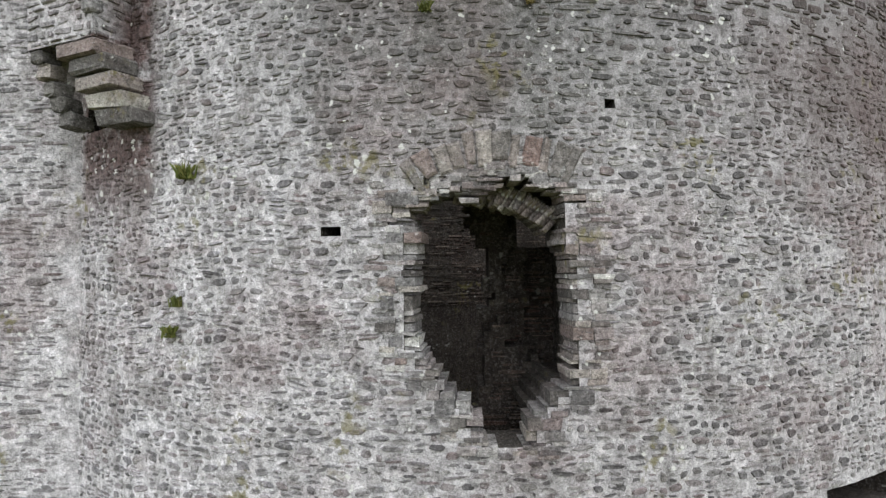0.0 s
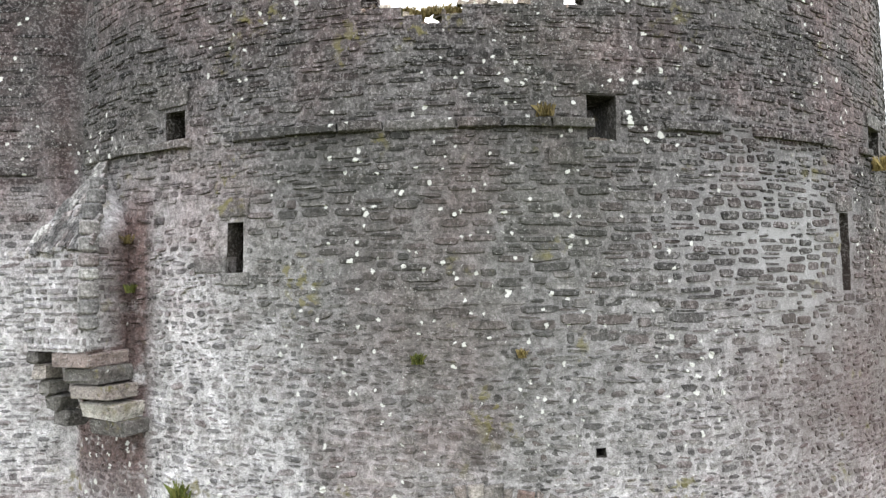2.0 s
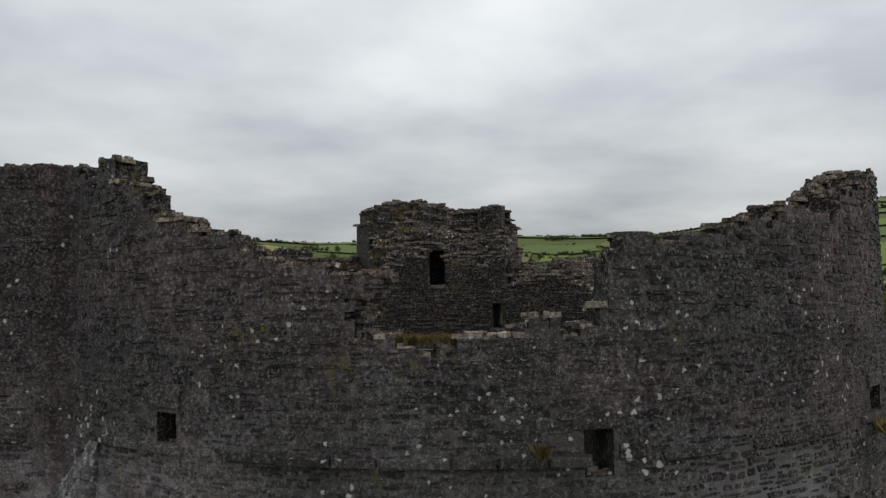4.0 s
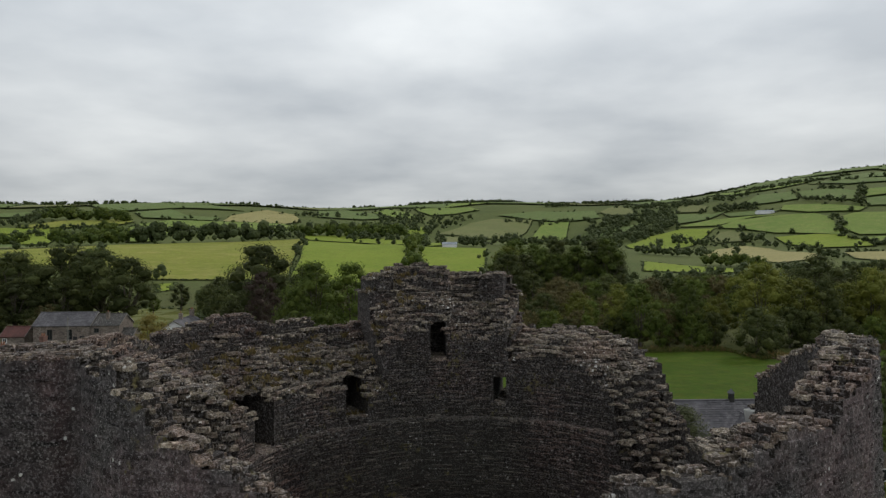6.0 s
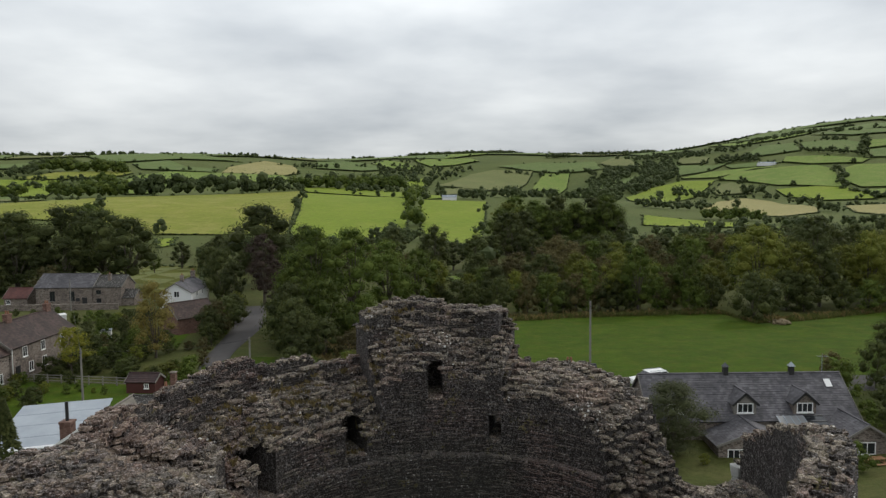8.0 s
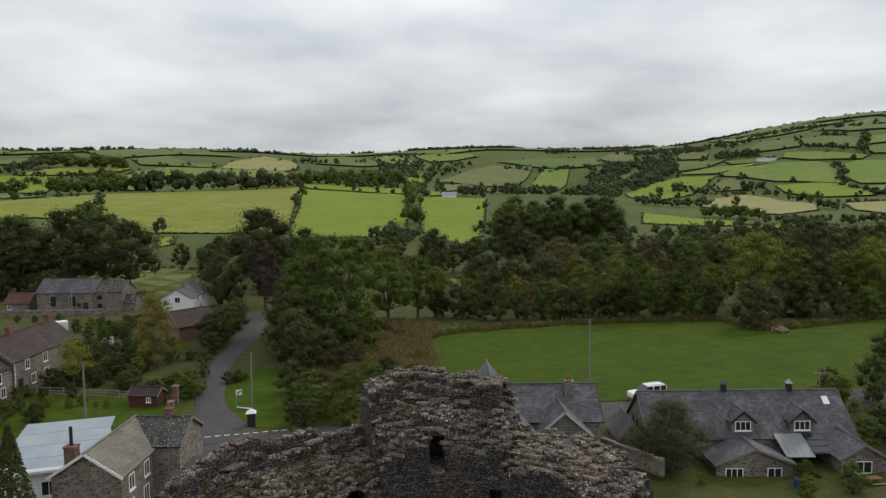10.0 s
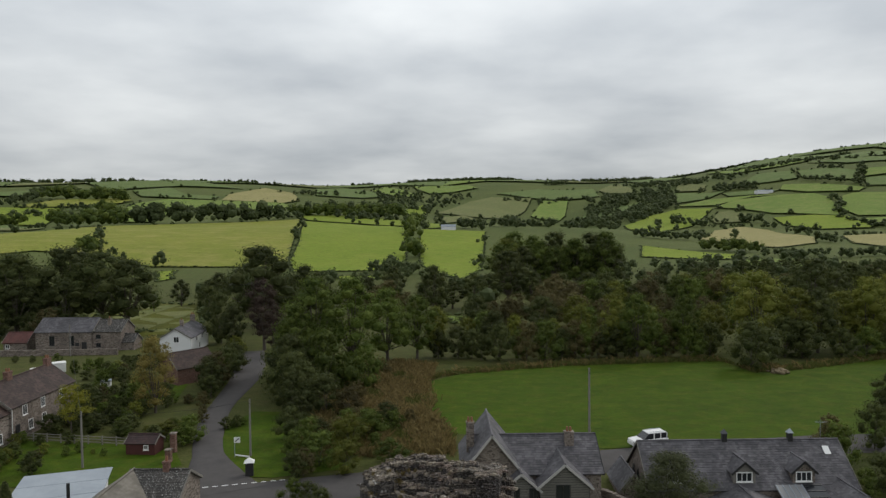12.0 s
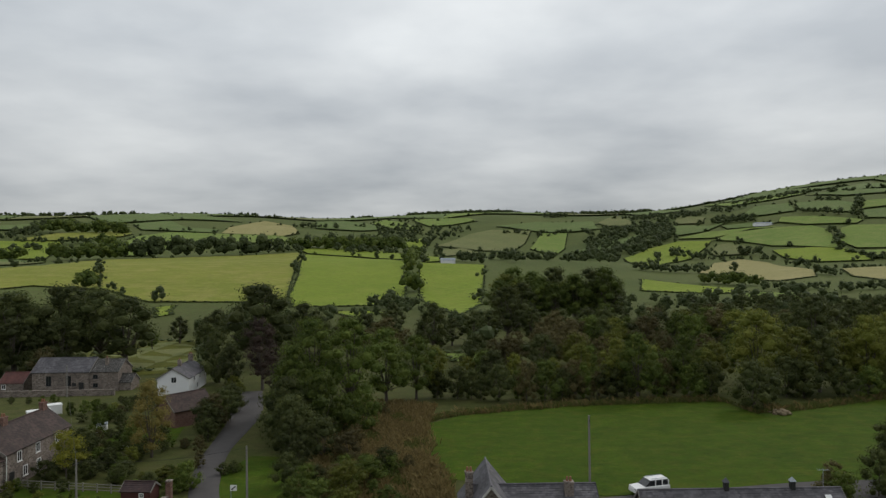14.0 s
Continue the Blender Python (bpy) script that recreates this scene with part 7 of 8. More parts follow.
def suv():
    """A parked four-by-four, nose towards -x."""
    t = thing("parked_car", "white four-by-four car parked on the road verge", "car", (23.8, 78.4, float(land(23.8, 78.4)) + 0.1), 14)

    def lofted(sections):
        bm = bmesh.new()
        rings = []
        for x, w, z0, z1, r in sections:
            pts = [(-w, z0), (-w, z1 - r), (-w + r, z1), (w - r, z1), (w, z1 - r), (w, z0)]
            rings.append([bm.verts.new((x, y, z)) for y, z in pts])
        for a, b in zip(rings, rings[1:]):
            for i in range(6):
                bm.faces.new((a[i], a[(i + 1) % 6], b[(i + 1) % 6], b[i]))
        bm.faces.new(rings[0])
        bm.faces.new(rings[-1][::-1])
        bmesh.ops.recalc_face_normals(bm, faces=bm.faces)
        return bm

    part("body", lofted([(-2.2, 0.72, 0.45, 0.8, 0.08), (-2.1, 0.86, 0.38, 1.0, 0.08), (-0.9, 0.9, 0.36, 1.1, 0.08), (2.05, 0.9, 0.36, 1.12, 0.08), (2.2, 0.82, 0.45, 1.05, 0.08)]), WHITEPAINT, t, "white painted body")
    part("cabin", lofted([(-0.95, 0.84, 1.08, 1.12, 0.02), (-0.3, 0.76, 1.08, 1.72, 0.08), (1.95, 0.74, 1.08, 1.76, 0.1), (2.12, 0.8, 1.08, 1.2, 0.04)]), GLASS, t, "dark tinted cabin glass")
    part("roof", lofted([(-0.3, 0.7, 1.7, 1.77, 0.03), (1.95, 0.7, 1.72, 1.81, 0.03)]), WHITEPAINT, t, "white roof with rails")
    for y in (-0.6, 0.6):
        bm = bmesh.new()
        tube(bm, (-0.1, y, 1.86), (1.9, y, 1.88), 0.025, 0.025)
        part("roof_rail", bm, METALROOF, t)
    for x in (0.35, 1.2, 2.0):
        for y in (-0.79, 0.79):
            bm = bmesh.new()
            box(bm, x - 0.05, x + 0.05, y - 0.03, y + 0.03, 1.08, 1.72)
            part("pillar", bm, WHITEPAINT, t)
    for x in (-1.35, 1.35):
        for y in (-0.82, 0.82):
            bm = bmesh.new()
            tube(bm, (x, y - 0.12, 0.36), (x, y + 0.12, 0.36), 0.37, 0.37, 18)
            w = part("wheel", bm, BLACK, t, "black tyre")
            bm = bmesh.new()
            s = 0.13 if y > 0 else -0.13
            tube(bm, (x, y + s * 0.8, 0.36), (x, y + s, 0.36), 0.22, 0.2, 14)
            part("rim", bm, METALROOF, w, "grey alloy rim")
    for y in (-0.62, 0.62):
        bm = bmesh.new()
        box(bm, -2.18, -2.08, y - 0.16, y + 0.16, 0.72, 0.9, 0.02)
        part("headlight", bm, GLASS, t)


suv()


def traffic_cone():
    t = thing("traffic_cone", "red and white traffic cone on the road", "cone", (-19.4, 61.6, 0.1))
    bm = bmesh.new()
    bmesh.ops.create_cone(bm, cap_ends=True, segments=14, radius1=0.17, radius2=0.04, depth=0.85, matrix=pose(0, 0, 0.46))
    c = part("cone", bm, TERRACOTTA, t, "orange-red plastic cone")
    bm = bmesh.new()
    bmesh.ops.create_cone(bm, cap_ends=True, segments=14, radius1=0.135, radius2=0.09, depth=0.28, matrix=pose(0, 0, 0.5))
    part("reflective_band", bm, WHITEPAINT, c, "white band")
    bm = bmesh.new()
    box(bm, -0.22, 0.22, -0.22, 0.22, 0, 0.05, 0.01)
    part("foot", bm, BLACK, t)


traffic_cone()


def white_thing(name, label, category, at, turn, size):
    t = thing(name, label, category, at, turn)
    bm = bmesh.new()
    w, d, h = size
    box(bm, -w / 2, w / 2, -d / 2, d / 2, 0.0, h * 0.8, 0.06)
    part("body", bm, WHITEPAINT, t)
    bm = bmesh.new()
    box(bm, -w / 2 - 0.05, w / 2 + 0.05, -d / 2 - 0.05, d / 2 + 0.05, h * 0.8, h, 0.08)
    part("top", bm, METALROOF if "tank" in name else WHITEPAINT, t)


white_thing("rubble_bag", "white builder's bag on the drive", "bag", (-20.6, 60.6, 0.05), 15, (0.9, 0.8, 0.6))
white_thing("rubble_bag", "white builder's bag on the drive", "bag", (-19.9, 61.0, 0.05), 50, (0.8, 0.8, 0.5))
white_thing("oil_tank", "white garden oil tank beside shrubs", "tank", (-54.7, 110.3, 0), 20, (1.6, 1.2, 1.5))
white_thing("parked_van", "white parked van behind the terrace", "van", (-69.8, 118.7, 0), 35, (3.6, 1.7, 1.9))
white_thing("parked_van", "white parked van behind the terrace", "van", (-70.5, 123.7, 0), 35, (3.4, 1.7, 1.8))
white_thing("garden_bench", "pale garden bench on the lawn", "bench", (-45.9, 100.3, 0), 0, (1.8, 0.5, 0.5))
small_house("farm_shed", "long white farm shed beside trees on the hillside", (6.0, 662.0, float(land(6, 662))), 0, -7, 7, -4, 4, 3.5, 5.5, "x", WHITEWALL, METALROOF, seed=161)
small_house("farm_shed", "low pale farm shed high on the hillside", (530, 1130, float(land(530, 1130))), 0, -14, 14, -6, 6, 4.0, 6.0, "x", WHITEWALL, METALROOF, seed=163)
# ---------------------------------------------------------------- dressed stones and fixtures of the tower
def tower_block(name, parent, a0, a1, z0, z1, out, sink, material, rng, bow=0.0):
    """One dressed block on the curved face, with worn corners."""
    bm = bmesh.new()
    rows = []
    for depth, inset in ((-sink, 0.0), (out * 0.7, 0.0), (out, 0.18)):
        row = []
        da, dz = (a1 - a0) * 0.5 * inset * 0.5, (z1 - z0) * 0.5 * inset
        for a, z in ((a0 + da, z0 + dz), (a1 - da, z0 + dz), (a1 - da, z1 - dz), (a0 + da, z1 - dz)):
            aa = a + rng.normal(0, 0.05) * min(1.0, (a1 - a0))
            zz = z + rng.normal(0, 0.006)
            row.append(bm.verts.new(spot(float(skin(aa, zz)) + depth, aa, zz)))
        rows.append(row)
    for r, s in zip(rows, rows[1:]):
        for i in range(4):
            bm.faces.new((r[i], r[(i + 1) % 4], s[(i + 1) % 4], s[i]))
    bm.faces.new(rows[-1])
    bmesh.ops.recalc_face_normals(bm, faces=bm.faces)
    return part(name, bm, material, parent)


def string_course():
    """A projecting band of worn slabs round the tower below the wall head, with gaps where it has fallen."""
    rng = np.random.default_rng(51)
    a = -172.0
    while a < -20:
        w = rng.uniform(2.6, 6.0)
        gone = (-121 < a < -116) or (-82.5 < a < -77) or (-74 < a < -68 and rng.random() < 0.6) or (-46 < a < -40)
        if not gone and not (a < -135.2 < a + w) and rng.random() > 0.07:
            drop = 0.1 if a < -135 else 0.0
            tower_block("string_course_slab", TOWER, a + 0.08, a + w - 0.08, 14.74 - drop, 14.83 - drop + rng.normal(0, 0.008), rng.uniform(0.03, 0.07), 0.1, RUBBLE_ONE, rng)
        a += w


string_course()


def lintels():
    rng = np.random.default_rng(52)
    for a0, a1, z0, z1 in [(-82.6, -78.2, 15.08, 15.32), (-121.0, -117.0, 15.21, 15.45), (-113.2, -110.2, 13.96, 14.14), (-54.0, -51.0, 14.02, 14.2), (-45.8, -40.6, 15.13, 15.3), (-84.9, -82.1, 14.38, 14.55), (-78.7, -76.4, 14.78, 14.92), (-98.8, -96.2, 10.66, 10.78),
                           (-116.0, -112.5, 13.38, 13.55), (-113.0, -110.2, 13.25, 13.37)]:
        tower_block("lintel_stone", TOWER, a0, a1, z0, z1, 0.016, 0.15, RUBBLE_ONE, rng)


lintels()


def tooth():
    """Thin courses that still reach out over the broken wall head."""
    rng = np.random.default_rng(55)
    for z, tip in ((15.95, -98.3), (16.0, -98.9), (16.07, -99.6), (16.13, -99.0), (16.19, -100.2), (16.26, -99.0), (16.31, -99.6), (16.37, -98.4), (16.42, -97.7), (16.47, -97.1), (16.52, -96.9), (16.57, -97.3)):
        for k in range(3):
            b = tip - k * 1.3 + rng.normal(0, 0.2)
            tower_block("overhanging_stone", TOWER, b - rng.uniform(1.2, 2.2), b, z, z + rng.uniform(0.03, 0.05), rng.uniform(-0.06, 0.015), rng.uniform(0.3, 0.5), RUBBLE_ONE, rng)


tooth()


def arch():
    """Radial stones over the broken window, then the pale mortar that still hangs from the arch."""
    rng = np.random.default_rng(53)
    am, zm, ri, ro = -90.2, 9.72, 1.29, 1.62
    f = math.pi * 0.335
    count = 0
    while f < math.pi * 0.67:
        step = rng.uniform(0.075, 0.125)
        f0, f1 = f, f + step * 0.93
        f += step
        inner, outer = ri + rng.normal(0, 0.03), ro + rng.normal(0, 0.035)
        bm = bmesh.new()
        rows = []
        wob = rng.normal(0, 0.009, 8)
        for depth, cut in ((-0.2, 0.0), (0.006, 0.0), (0.02, 0.025)):
            row = []
            for c, (g, r) in enumerate(((f0, inner + cut), (f1, inner + cut), (f1, outer - cut), (f0, outer - cut))):
                g = g + (cut * 0.5 if g == f0 else -cut * 0.5) + wob[c]
                r = r + wob[c + 4]
                a, z = am + math.degrees(math.cos(g) * r / 7.0) * 1.02, zm + math.sin(g) * r
                row.append(bm.verts.new(spot(float(skin(a, z)) + depth, a, z)))
            rows.append(row)
        for r, s in zip(rows, rows[1:]):
            for c in range(4):
                bm.faces.new((r[c], r[(c + 1) % 4], s[(c + 1) % 4], s[c]))
        bm.faces.new(rows[-1])
        bmesh.ops.recalc_face_normals(bm, faces=bm.faces)
        count += 1
        part("arch_stone", bm, ARCHRED if count == 4 else ARCHSTONE, TOWER, "dark red-brown arch stone" if count == 4 else "worn grey-brown arch stone")
    for i in range(110):
        a = am + rng.uniform(-5.6, 5.4)
        z = float(np.interp(a, [-96.4, -94.8, -93.5, -90.5, -87.8, -86.5, -85], [10.74, 10.92, 10.88, 10.98, 10.99, 10.93, 10.85])) + rng.uniform(-0.10, 0.10)
        w = rng.uniform(0.3, 0.9)
        tower_block("hanging_rubble", TOWER, a - w, a + w, z - 0.03, z + rng.uniform(0.02, 0.05), rng.uniform(-0.06, 0.025), 0.4, PALEONE, rng)
    # leaning slabs of the rear arch inside the head, and shreds of rubble that hang before them
    for i in range(26):
        f = i / 25
        a = -93.2 + 8.0 * f
        z = 10.86 - 0.34 * f ** 2.2
        bm = bmesh.new()
        box(bm, -0.028, 0.028, -0.22, 0.22, -rng.uniform(0.10, 0.17), rng.uniform(0.06, 0.12), 0.008)
        slab = part("rear_arch_stone", bm, PALEONE if rng.random() < 0.5 else ARCHSTONE, TOWER, "leaning slab of the inner arch")
        slab.matrix_basis = pose(*(float(v) for v in spot(6.42 + rng.normal(0, 0.03), a, z)), rng.normal(0, 5), 12 + 38 * f + rng.normal(0, 5), a + 90)
    for i in range(46):
        a = float(rng.choice([rng.uniform(-96.6, -94.0), rng.uniform(-93.6, -90.4), rng.uniform(-88.0, -84.6)]))
        z = float(np.interp(a, [-96.6, -95.0, -93.5, -92.2, -90.5, -87.8, -86.5, -84.6], [10.62, 10.76, 10.80, 10.72, 10.86, 10.88, 10.84, 10.74])) + rng.uniform(-0.05, 0.10)
        w = rng.uniform(0.35, 1.1)
        tower_block("hanging_rubble", TOWER, a - w, a + w, z, z + rng.uniform(0.018, 0.04), rng.uniform(-0.08, 0.03), 0.35, PALEONE if i % 3 else ARCHSTONE, rng)
    # ragged courses down both jambs and the funnel foot: an edge stone and one behind it in each course
    for side in (-1, 1):
        z = 8.3
        drift = 0.0
        while z < 10.78:
            h = rng.uniform(0.03, 0.07) if rng.random() < 0.75 else rng.uniform(0.08, 0.14)
            if side < 0:
                edge = float(np.interp(z, [8.3, 8.42, 8.63, 8.89, 9.2, 9.41, 10.6, 10.75, 10.92], [-90.0, -91.1, -92.2, -93.9, -96.0, -96.6, -96.5, -96.3, -94.8]))
            else:
                edge = float(np.interp(z, [8.3, 8.42, 8.65, 8.88, 9.08, 9.82, 10.34, 10.75, 10.92], [-89.6, -88.4, -87.9, -85.9, -84.5, -84.6, -85.4, -85.2, -86.2]))
            drift = 0.6 * drift + rng.normal(0, 0.13)
            edge += drift + rng.normal(0, 0.14)
            w = rng.uniform(0.9, 2.0)
            for a, b, out in ((edge, edge + side * w, rng.uniform(-0.05, 0.012)), (edge + side * (w + 0.1), edge + side * (w + rng.uniform(1.0, 1.9)), rng.uniform(-0.006, 0.014))):
                tower_block("jamb_stone", TOWER, min(a, b), max(a, b), z, z + h - 0.008, out, 0.5, (RUBBLE_ONE, RUBBLE_ONE, ARCHSTONE, ARCHSTONE, PALEONE)[int(rng.integers(5))], rng)
            z += h


ARCHSTONE = rubble_material("arch_stone", single=True, pale=0.95, limed=0.6, lichen=0.4, tint=(1.02, 0.97, 0.93))
ARCHRED = rubble_material("red_arch_stone", single=True, pale=0.7, limed=0.1, lichen=0.4, tint=(1.1, 0.8, 0.75))
PALEONE = rubble_material("limed_stone", single=True, pale=1.3, limed=1.3)
arch()


def latrine():
    """A projecting latrine shaft: pent top against the wall, flat front, corbelled foot with an open chute."""
    rng = np.random.default_rng(54)
    w1, k, l = Vector((-3.50, 8.14, 0)), Vector((-3.68, 7.64, 0)), Vector((-4.66, 8.12, 0))
    back = Vector((-4.9, 9.2, 0))
    za, zk, zl, zb = 14.78, 14.0, 13.68, 12.55
    apex = Vector((-3.95, 8.5, za))
    bm = bmesh.new()

    def v(p, z):
        return bm.verts.new((p.x, p.y, z))

    W0, K0, L0, B0 = v(w1, zb), v(k, zb), v(l, zb), v(back, zb)
    W1, K1, L1, B1 = v(w1, zk - 0.1), v(k, zk - 0.25), v(l, zl), v(back, zl)
    A = bm.verts.new(apex)
    W2 = bm.verts.new((w1.x, w1.y + 0.2, za - 0.1))
    for f in ((W0, K0, K1, W1), (K0, L0, L1, K1), (L0, B0, B1, L1), (K1, L1, A), (W1, K1, A, W2), (L1, B1, A), ):
        bm.faces.new(f)
    bmesh.ops.recalc_face_normals(bm, faces=bm.faces)
    shaft = part("latrine_shaft", bm, MORTAR, TOWER, "projecting latrine shaft")

    def face_stones(p, q, z0, z1, top0, top1):
        """Rubble over one flat face between two upright edges."""
        st = []
        width = (q - p).length
        z = z0
        while z < z1:
            h = rng.uniform(0.05, 0.12)
            u = -rng.uniform(0, 0.15)
            while u < width:
                w = rng.uniform(0.09, 0.36)
                u0, u1 = max(u, 0.0), min(u + w, width)
                lim = top0 + (top1 - top0) * (u0 + u1) / (2 * width)
                if u1 - u0 > 0.05 and z + h < lim:
                    st.append((u0, u1, z, z + h))
                u += w
            z += h
        d = (q - p).normalized()
        nrm = Vector((d.y, -d.x, 0))

        def place(u, zz, o):
            return p.x + d.x * u + nrm.x * o, p.y + d.y * u + nrm.y * o, zz

        vv = stone_blocks(rng, np.array(st), place, (0.0, 0.035), 0.014, 57.3)
        join_blocks("shaft_stone", vv, RUBBLE, TOWER, "weathered rubble of the latrine shaft")

    face_stones(l, k, zb, za, zl, zk - 0.25)
    face_stones(k, w1, zb, za, zk - 0.3, zk - 0.15)
    # sloping slabs on the pent top and pale quoins down the arris
    for a, b, c in ((K1_at(k, zk - 0.25), K1_at(l, zl), apex),):
        n = (b - a).cross(c - a).normalized()
        if n.y > 0:
            n = -n
        for i in range(70):
            f, g = rng.random(), rng.random()
            if f + g > 0.96:
                f, g = 0.98 - f, 0.98 - g
            p = a + (b - a) * f + (c - a) * g
            bmq = bmesh.new()
            box(bmq, -rng.uniform(0.05, 0.12), rng.uniform(0.05, 0.12), -0.07, 0.07, -0.03, 0.014)
            o = part("roof_slab", bmq, ROOFSLAB, shaft)
            o.matrix_basis = Matrix.Translation(p) @ n.to_track_quat("Z", "X").to_matrix().to_4x4() @ pose(0, 0, 0, 0, 0, rng.uniform(-20, 20))
    z = zb + 0.25
    while z < 14.45:
        h = rng.uniform(0.12, 0.2)
        f = max(0.0, (z - 13.75) / 0.95)
        p = Vector((k.x, k.y, 0)).lerp(Vector((apex.x, apex.y, 0)), min(1, f) * 0.95)
        bmq = bmesh.new()
        box(bmq, -0.085, 0.085, -0.08, 0.08, 0, h - 0.012, 0.025)
        o = part("quoin", bmq, QUOIN, shaft, "pale dressed corner stone")
        o.matrix_basis = pose(p.x - 0.03, p.y + 0.04, z, 0, 0, -30 + rng.normal(0, 4))
        z += h
    # corbelled slabs stepping back to the wall on both sides of the chute
    d = (k - l).normalized()
    inw = Vector((-d.y, d.x, 0))
    if inw.y < 0:
        inw = -inw
    for side in (0, 1):
        z = zb
        for i in range(5):
            h = rng.uniform(0.15, 0.19)
            z -= h
            back_off = 0.05 * i + 0.01
            if side == 0:
                u0, u1 = 0.02 + 0.045 * i, 0.20 + 0.06 * i + rng.normal(0, 0.02)
            else:
                u0, u1 = 0.50 + 0.085 * i + rng.normal(0, 0.02), 1.10 + 0.07 * i
            bmq = bmesh.new()
            box(bmq, u0, u1, 0.0, 0.9 if side else 0.26, 0.004, h - 0.004, 0.022)
            for q in bmq.verts:
                q.co += Vector((rng.normal(0, 0.012), rng.normal(0, 0.012), rng.normal(0, 0.008)))
            o = part("corbel_slab", bmq, CORBEL, shaft, "thick green-grey corbel slab")
            o.matrix_basis = Matrix.Translation((l.x + inw.x * back_off, l.y + inw.y * back_off, z)) @ pose(0, 0, 0, rng.normal(0, 0.6), rng.normal(0, 0.35), math.degrees(math.atan2(d.y, d.x)))


def K1_at(p, z):
    return Vector((p.x, p.y, z))


ROOFSLAB = rubble_material("shaft_roof_stone", single=True, head=0.5, pale=0.75)
QUOIN = rubble_material("pale_quoin_stone", single=True, head=0.3, pale=0.85, limed=1.3)
CORBEL = rubble_material("corbel_stone", single=True, head=0.3, pale=1.15, limed=0.7, tint=(1.0, 0.98, 0.93))
latrine()


def tufts(name, label, seats, blades, length, material, seed=3):
    """Grass growing on ledges and along edges: bent blades as one object."""
    rng = np.random.default_rng(seed)
    verts, faces = [], []
    for x, y, z, s in seats:
        for _ in range(blades):
            a = rng.uniform(0, 2 * math.pi)
            L = length * s * rng.uniform(0.5, 1.2)
            lean = rng.uniform(0.15, 0.8)
            w = L * 0.05 + 0.004
            bx, by = x + rng.normal(0, 0.06 * s * length * 4), y + rng.normal(0, 0.06 * s * length * 4)
            dx, dy = math.cos(a), math.sin(a)
            o = len(verts)
            verts.extend([(bx - dy * w, by + dx * w, z - 0.02), (bx + dy * w, by - dx * w, z - 0.02), (bx + dx * L * lean * 0.5 + dy * w * 0.7, by + dy * L * lean * 0.5 - dx * w * 0.7, z + L * 0.6), (bx + dx * L * lean, by + dy * L * lean, z + L * (1.0 - 0.4 * lean))])
            faces.append((o, o + 1, o + 2, o + 3))
    ob = raw(name, verts, faces, material)
    return tagged(ob, label, "grass", kind="stuff")


def wall_plants():
    for a, z, s, mat, nm in [(-117.0, 11.05, 1.1, GRASS_BLADE, "fern"), (-118.2, 9.72, 0.7, GRASS_BLADE, "fern"), (-118.9, 9.4, 0.8, GRASS_BLADE, "fern"), (-85.3, 14.86, 0.8, GRASS_DRY, "grass_tuft"), (-44.0, 14.6, 1.2, GRASS_DRY, "grass_tuft"),
                             (-95.5, 12.5, 0.6, GRASS_BLADE, "moss_tuft"), (-87.5, 12.55, 0.5, GRASS_DRY, "moss_tuft"), (-123.4, 13.2, 0.6, GRASS_BLADE, "fern"), (-124.0, 13.75, 0.6, GRASS_DRY, "grass_tuft")]:
        x, y, _ = spot(float(skin(a, z)) + 0.05, a, z)
        tufts(nm, "small tuft of wall plants rooted in the masonry", [(float(x), float(y), z, s)], 60, 0.16, mat, int(abs(a) * 10))
    rng = np.random.default_rng(61)
    seats = []
    for i in range(26):
        a, r = rng.uniform(-97.2, -90), rng.uniform(6.58, 6.85)
        x, y, _ = spot(r, a, 0)
        seats.append((float(x), float(y), 15.93, 0.5))
    for i in range(120):
        a, r = rng.uniform(100, 168), rng.uniform(5.0, 6.4)
        k = cell(a, 10)[0]
        j = int(np.clip(np.searchsorted(SHELLS, r) - 1, 0, len(SHELLS) - 2))
        zs = np.nonzero(SOLID[int(k), :, j])[0]
        if len(zs):
            x, y, _ = spot(r, a, 0)
            seats.append((float(x), float(y), float(ZED[zs[-1]]) + 0.05, rng.uniform(0.5, 1.1)))
    tufts("wall_top_grass", "dry yellow grass growing on the wall top", seats, 26, 0.2, GRASS_DRY, 62)


wall_plants()


def lichen_jamb():
    """Stones white with lichen at the broken end of the outer skin."""
    rng = np.random.default_rng(64)
    for z0, z1, r0, r1 in [(14.5, 14.82, 6.5, 6.97), (14.85, 15.0, 6.55, 6.95), (15.02, 15.36, 6.42, 6.72), (15.06, 15.34, 6.74, 6.98), (15.38, 15.5, 6.5, 6.92), (15.52, 15.8, 6.46, 6.96)]:
        bm = bmesh.new()
        pts = [spot(r, a, z) for z in (z0, z1) for r, a in ((r0, 11.4), (r1, 11.4), (r1, 13.7 + rng.uniform(0, 0.8)), (r0, 13.5 + rng.uniform(0, 0.8)))]
        vs = [bm.verts.new(Vector(p) + Vector(rng.normal(0, 0.012, 3))) for p in pts]
        for f in ((0, 1, 2, 3), (4, 5, 6, 7), (0, 1, 5, 4), (1, 2, 6, 5), (2, 3, 7, 6), (3, 0, 4, 7)):
            bm.faces.new([vs[i] for i in f])
        bmesh.ops.recalc_face_normals(bm, faces=bm.faces)
        bmesh.ops.bevel(bm, geom=bm.edges[:], offset=0.02, segments=1, affect="EDGES")
        part("jamb_stone", bm, LICHENED, TOWER, "dressed jamb stone white with lichen")


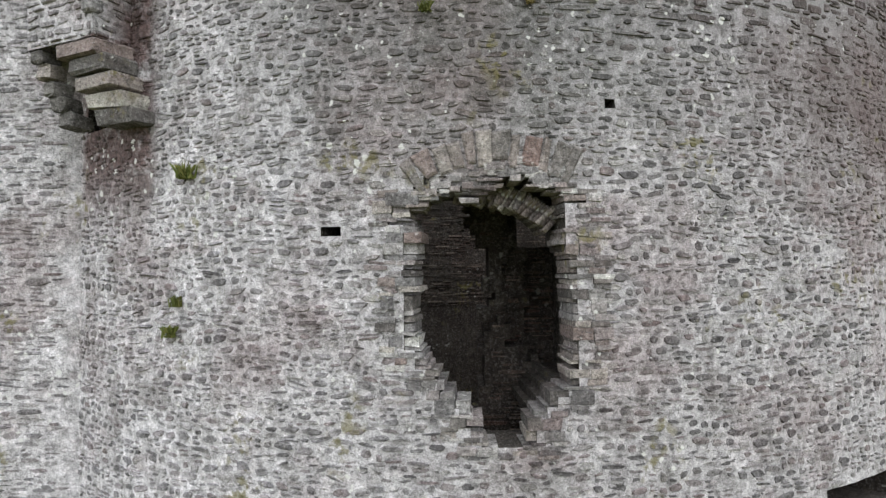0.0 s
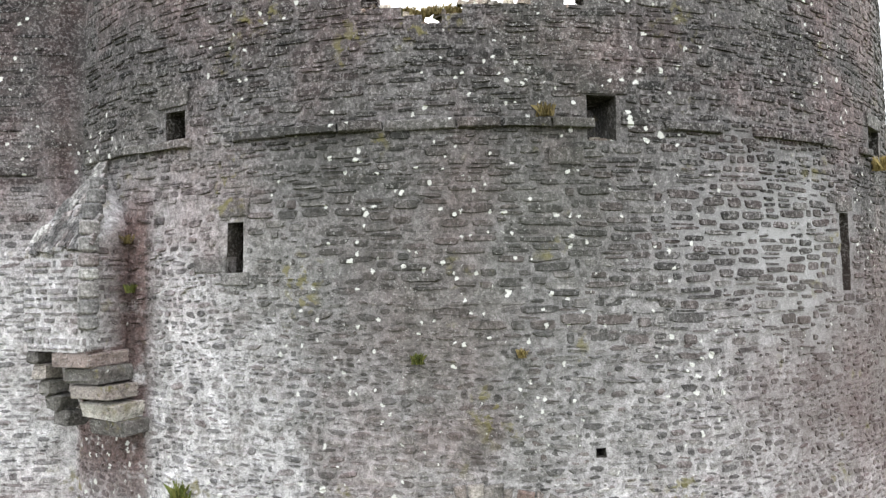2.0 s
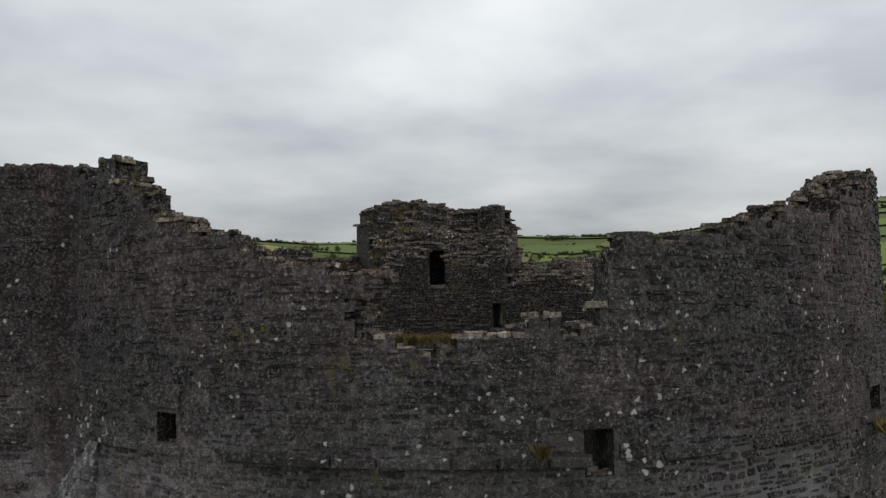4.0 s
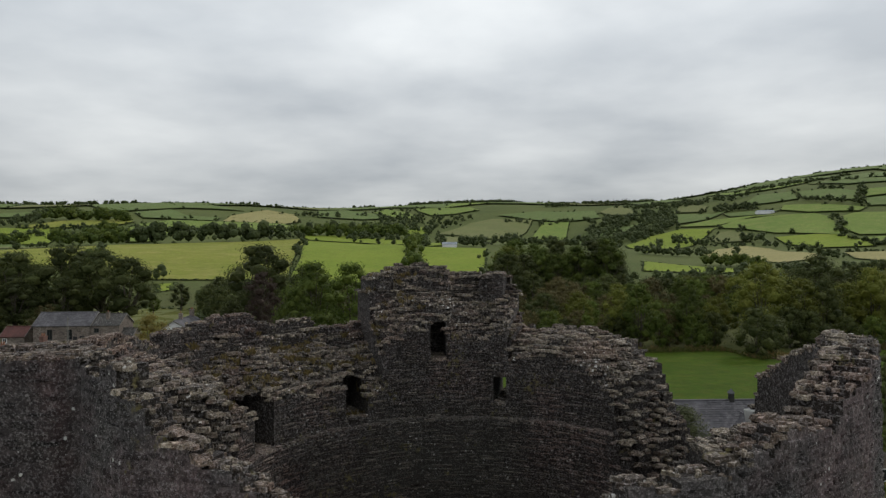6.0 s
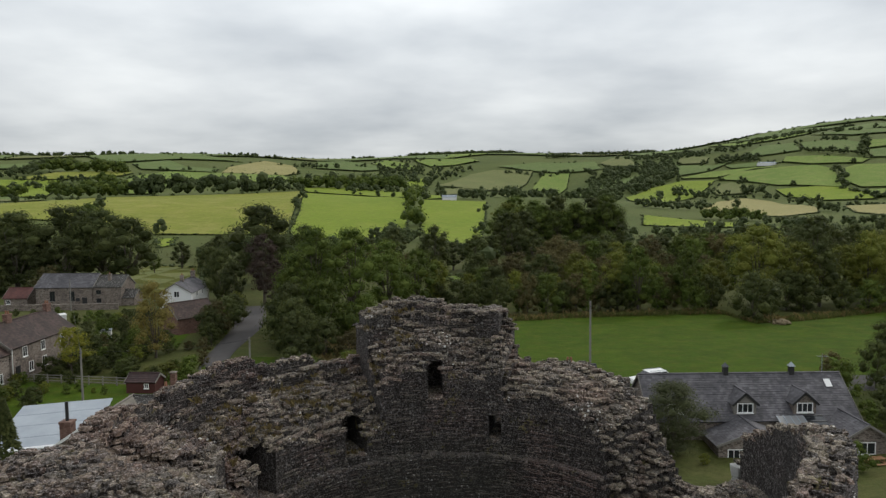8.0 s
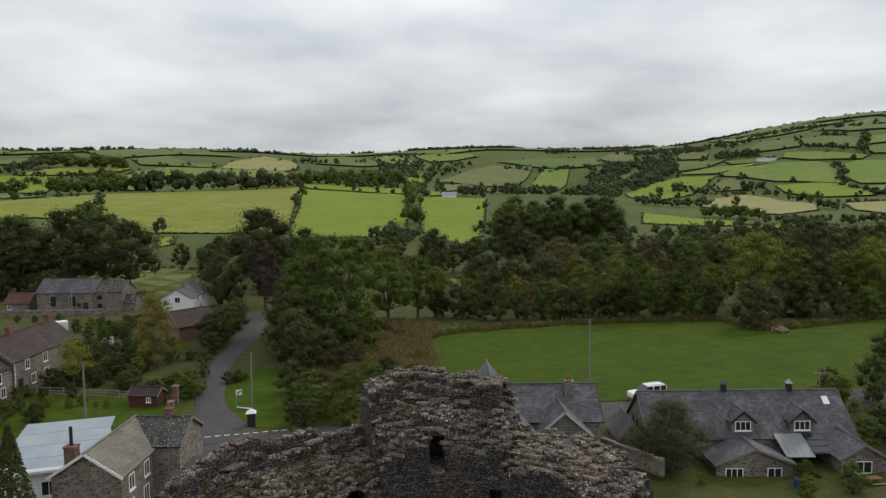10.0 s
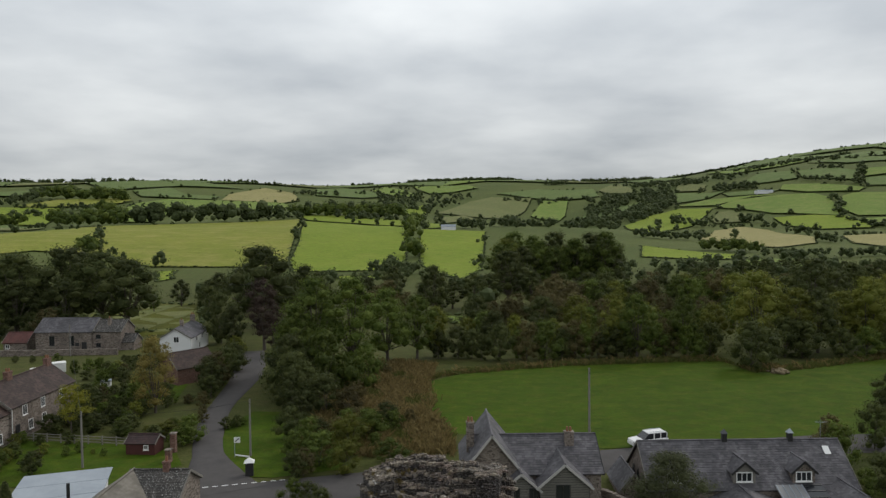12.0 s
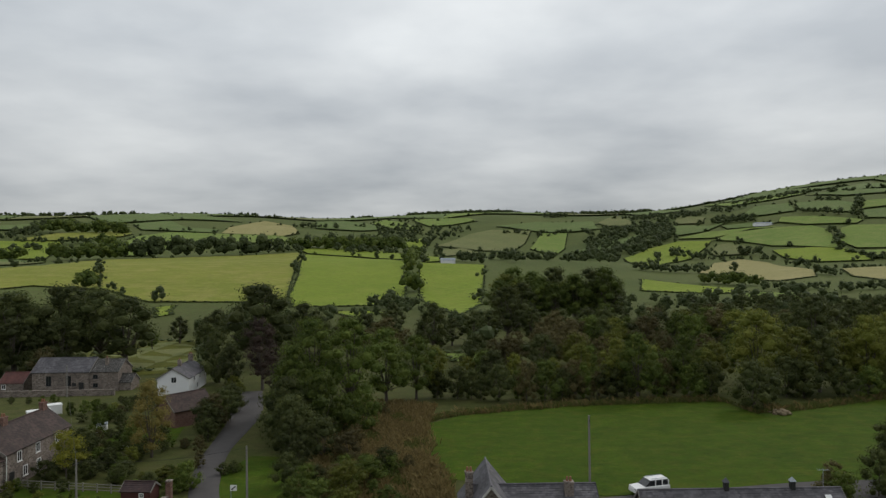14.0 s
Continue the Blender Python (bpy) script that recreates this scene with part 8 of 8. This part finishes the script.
LICHENED = plain_material("white_lichen_stone", (0.20, 0.20, 0.19), (0.62, 0.62, 0.59), 4.0, 0.95, 0.5, 0.01)
lichen_jamb()


def rough_grass():
    rng = np.random.default_rng(71)
    dry, green = [], []
    for i in range(5000):
        f, g = rng.random(), rng.random()
        x = -17 + 18.5 * f
        y = 76 + 52 * g
        edge = -2.2 + 3.4 * smooth(97, 80, y) + rng.normal(0, 0.55)
        if x < -17 + (y - 76) * -0.02 or x > edge:
            continue
        mixed = math.sin(x * 0.9 + 1.7 * math.sin(y * 0.23)) + math.sin(y * 0.41 + x * 0.3)
        (green if mixed + rng.normal(0, 0.5) > 0.9 else dry).append((x, y, float(land(x, y)) + 0.05, rng.uniform(0.6, 1.5)))
    for i in range(2200):
        x = rng.uniform(-4, 112)
        y = float(np.interp(x, [-4, 3, 22, 44, 52, 54, 63, 85, 112], [113, 118.6, 124.3, 126.7, 127, 117.5, 119.3, 128.4, 127.3])) + rng.uniform(-0.4, 3.0)
        (dry if rng.random() < 0.12 else green).append((x, y, float(land(x, y)) + 0.05, rng.uniform(0.5, 1.4)))
    tufts("bracken", "brown bracken and dry grass on the bank", dry, 12, 1.0, GRASS_DRY, 72)
    tufts("rough_grass", "uncut grass along the meadow edge", green, 9, 0.7, GRASS_BLADE, 73)


rough_grass()


EARTH = plain_material("earthy_stone", (0.14, 0.11, 0.065), (0.26, 0.21, 0.13), 2.0, 0.95)


def rubble_heap():
    rng = np.random.default_rng(81)
    t = thing("stone_heap", "heap of brown stones and earth in the meadow", "stones", (57.5, 116.5, 0))
    for i in range(34):
        bm = bmesh.new()
        s = rng.uniform(0.15, 0.45)
        box(bm, -s, s, -s * 0.8, s * 0.8, -s * 0.4, s * 0.5, s * 0.15)
        o = part("stone", bm, EARTH, t)
        o.matrix_basis = pose(rng.normal(0, 0.9), rng.normal(0, 0.7), 0.15 + rng.uniform(0, 0.5), rng.uniform(-30, 30), rng.uniform(-30, 30), rng.uniform(0, 180))


rubble_heap()
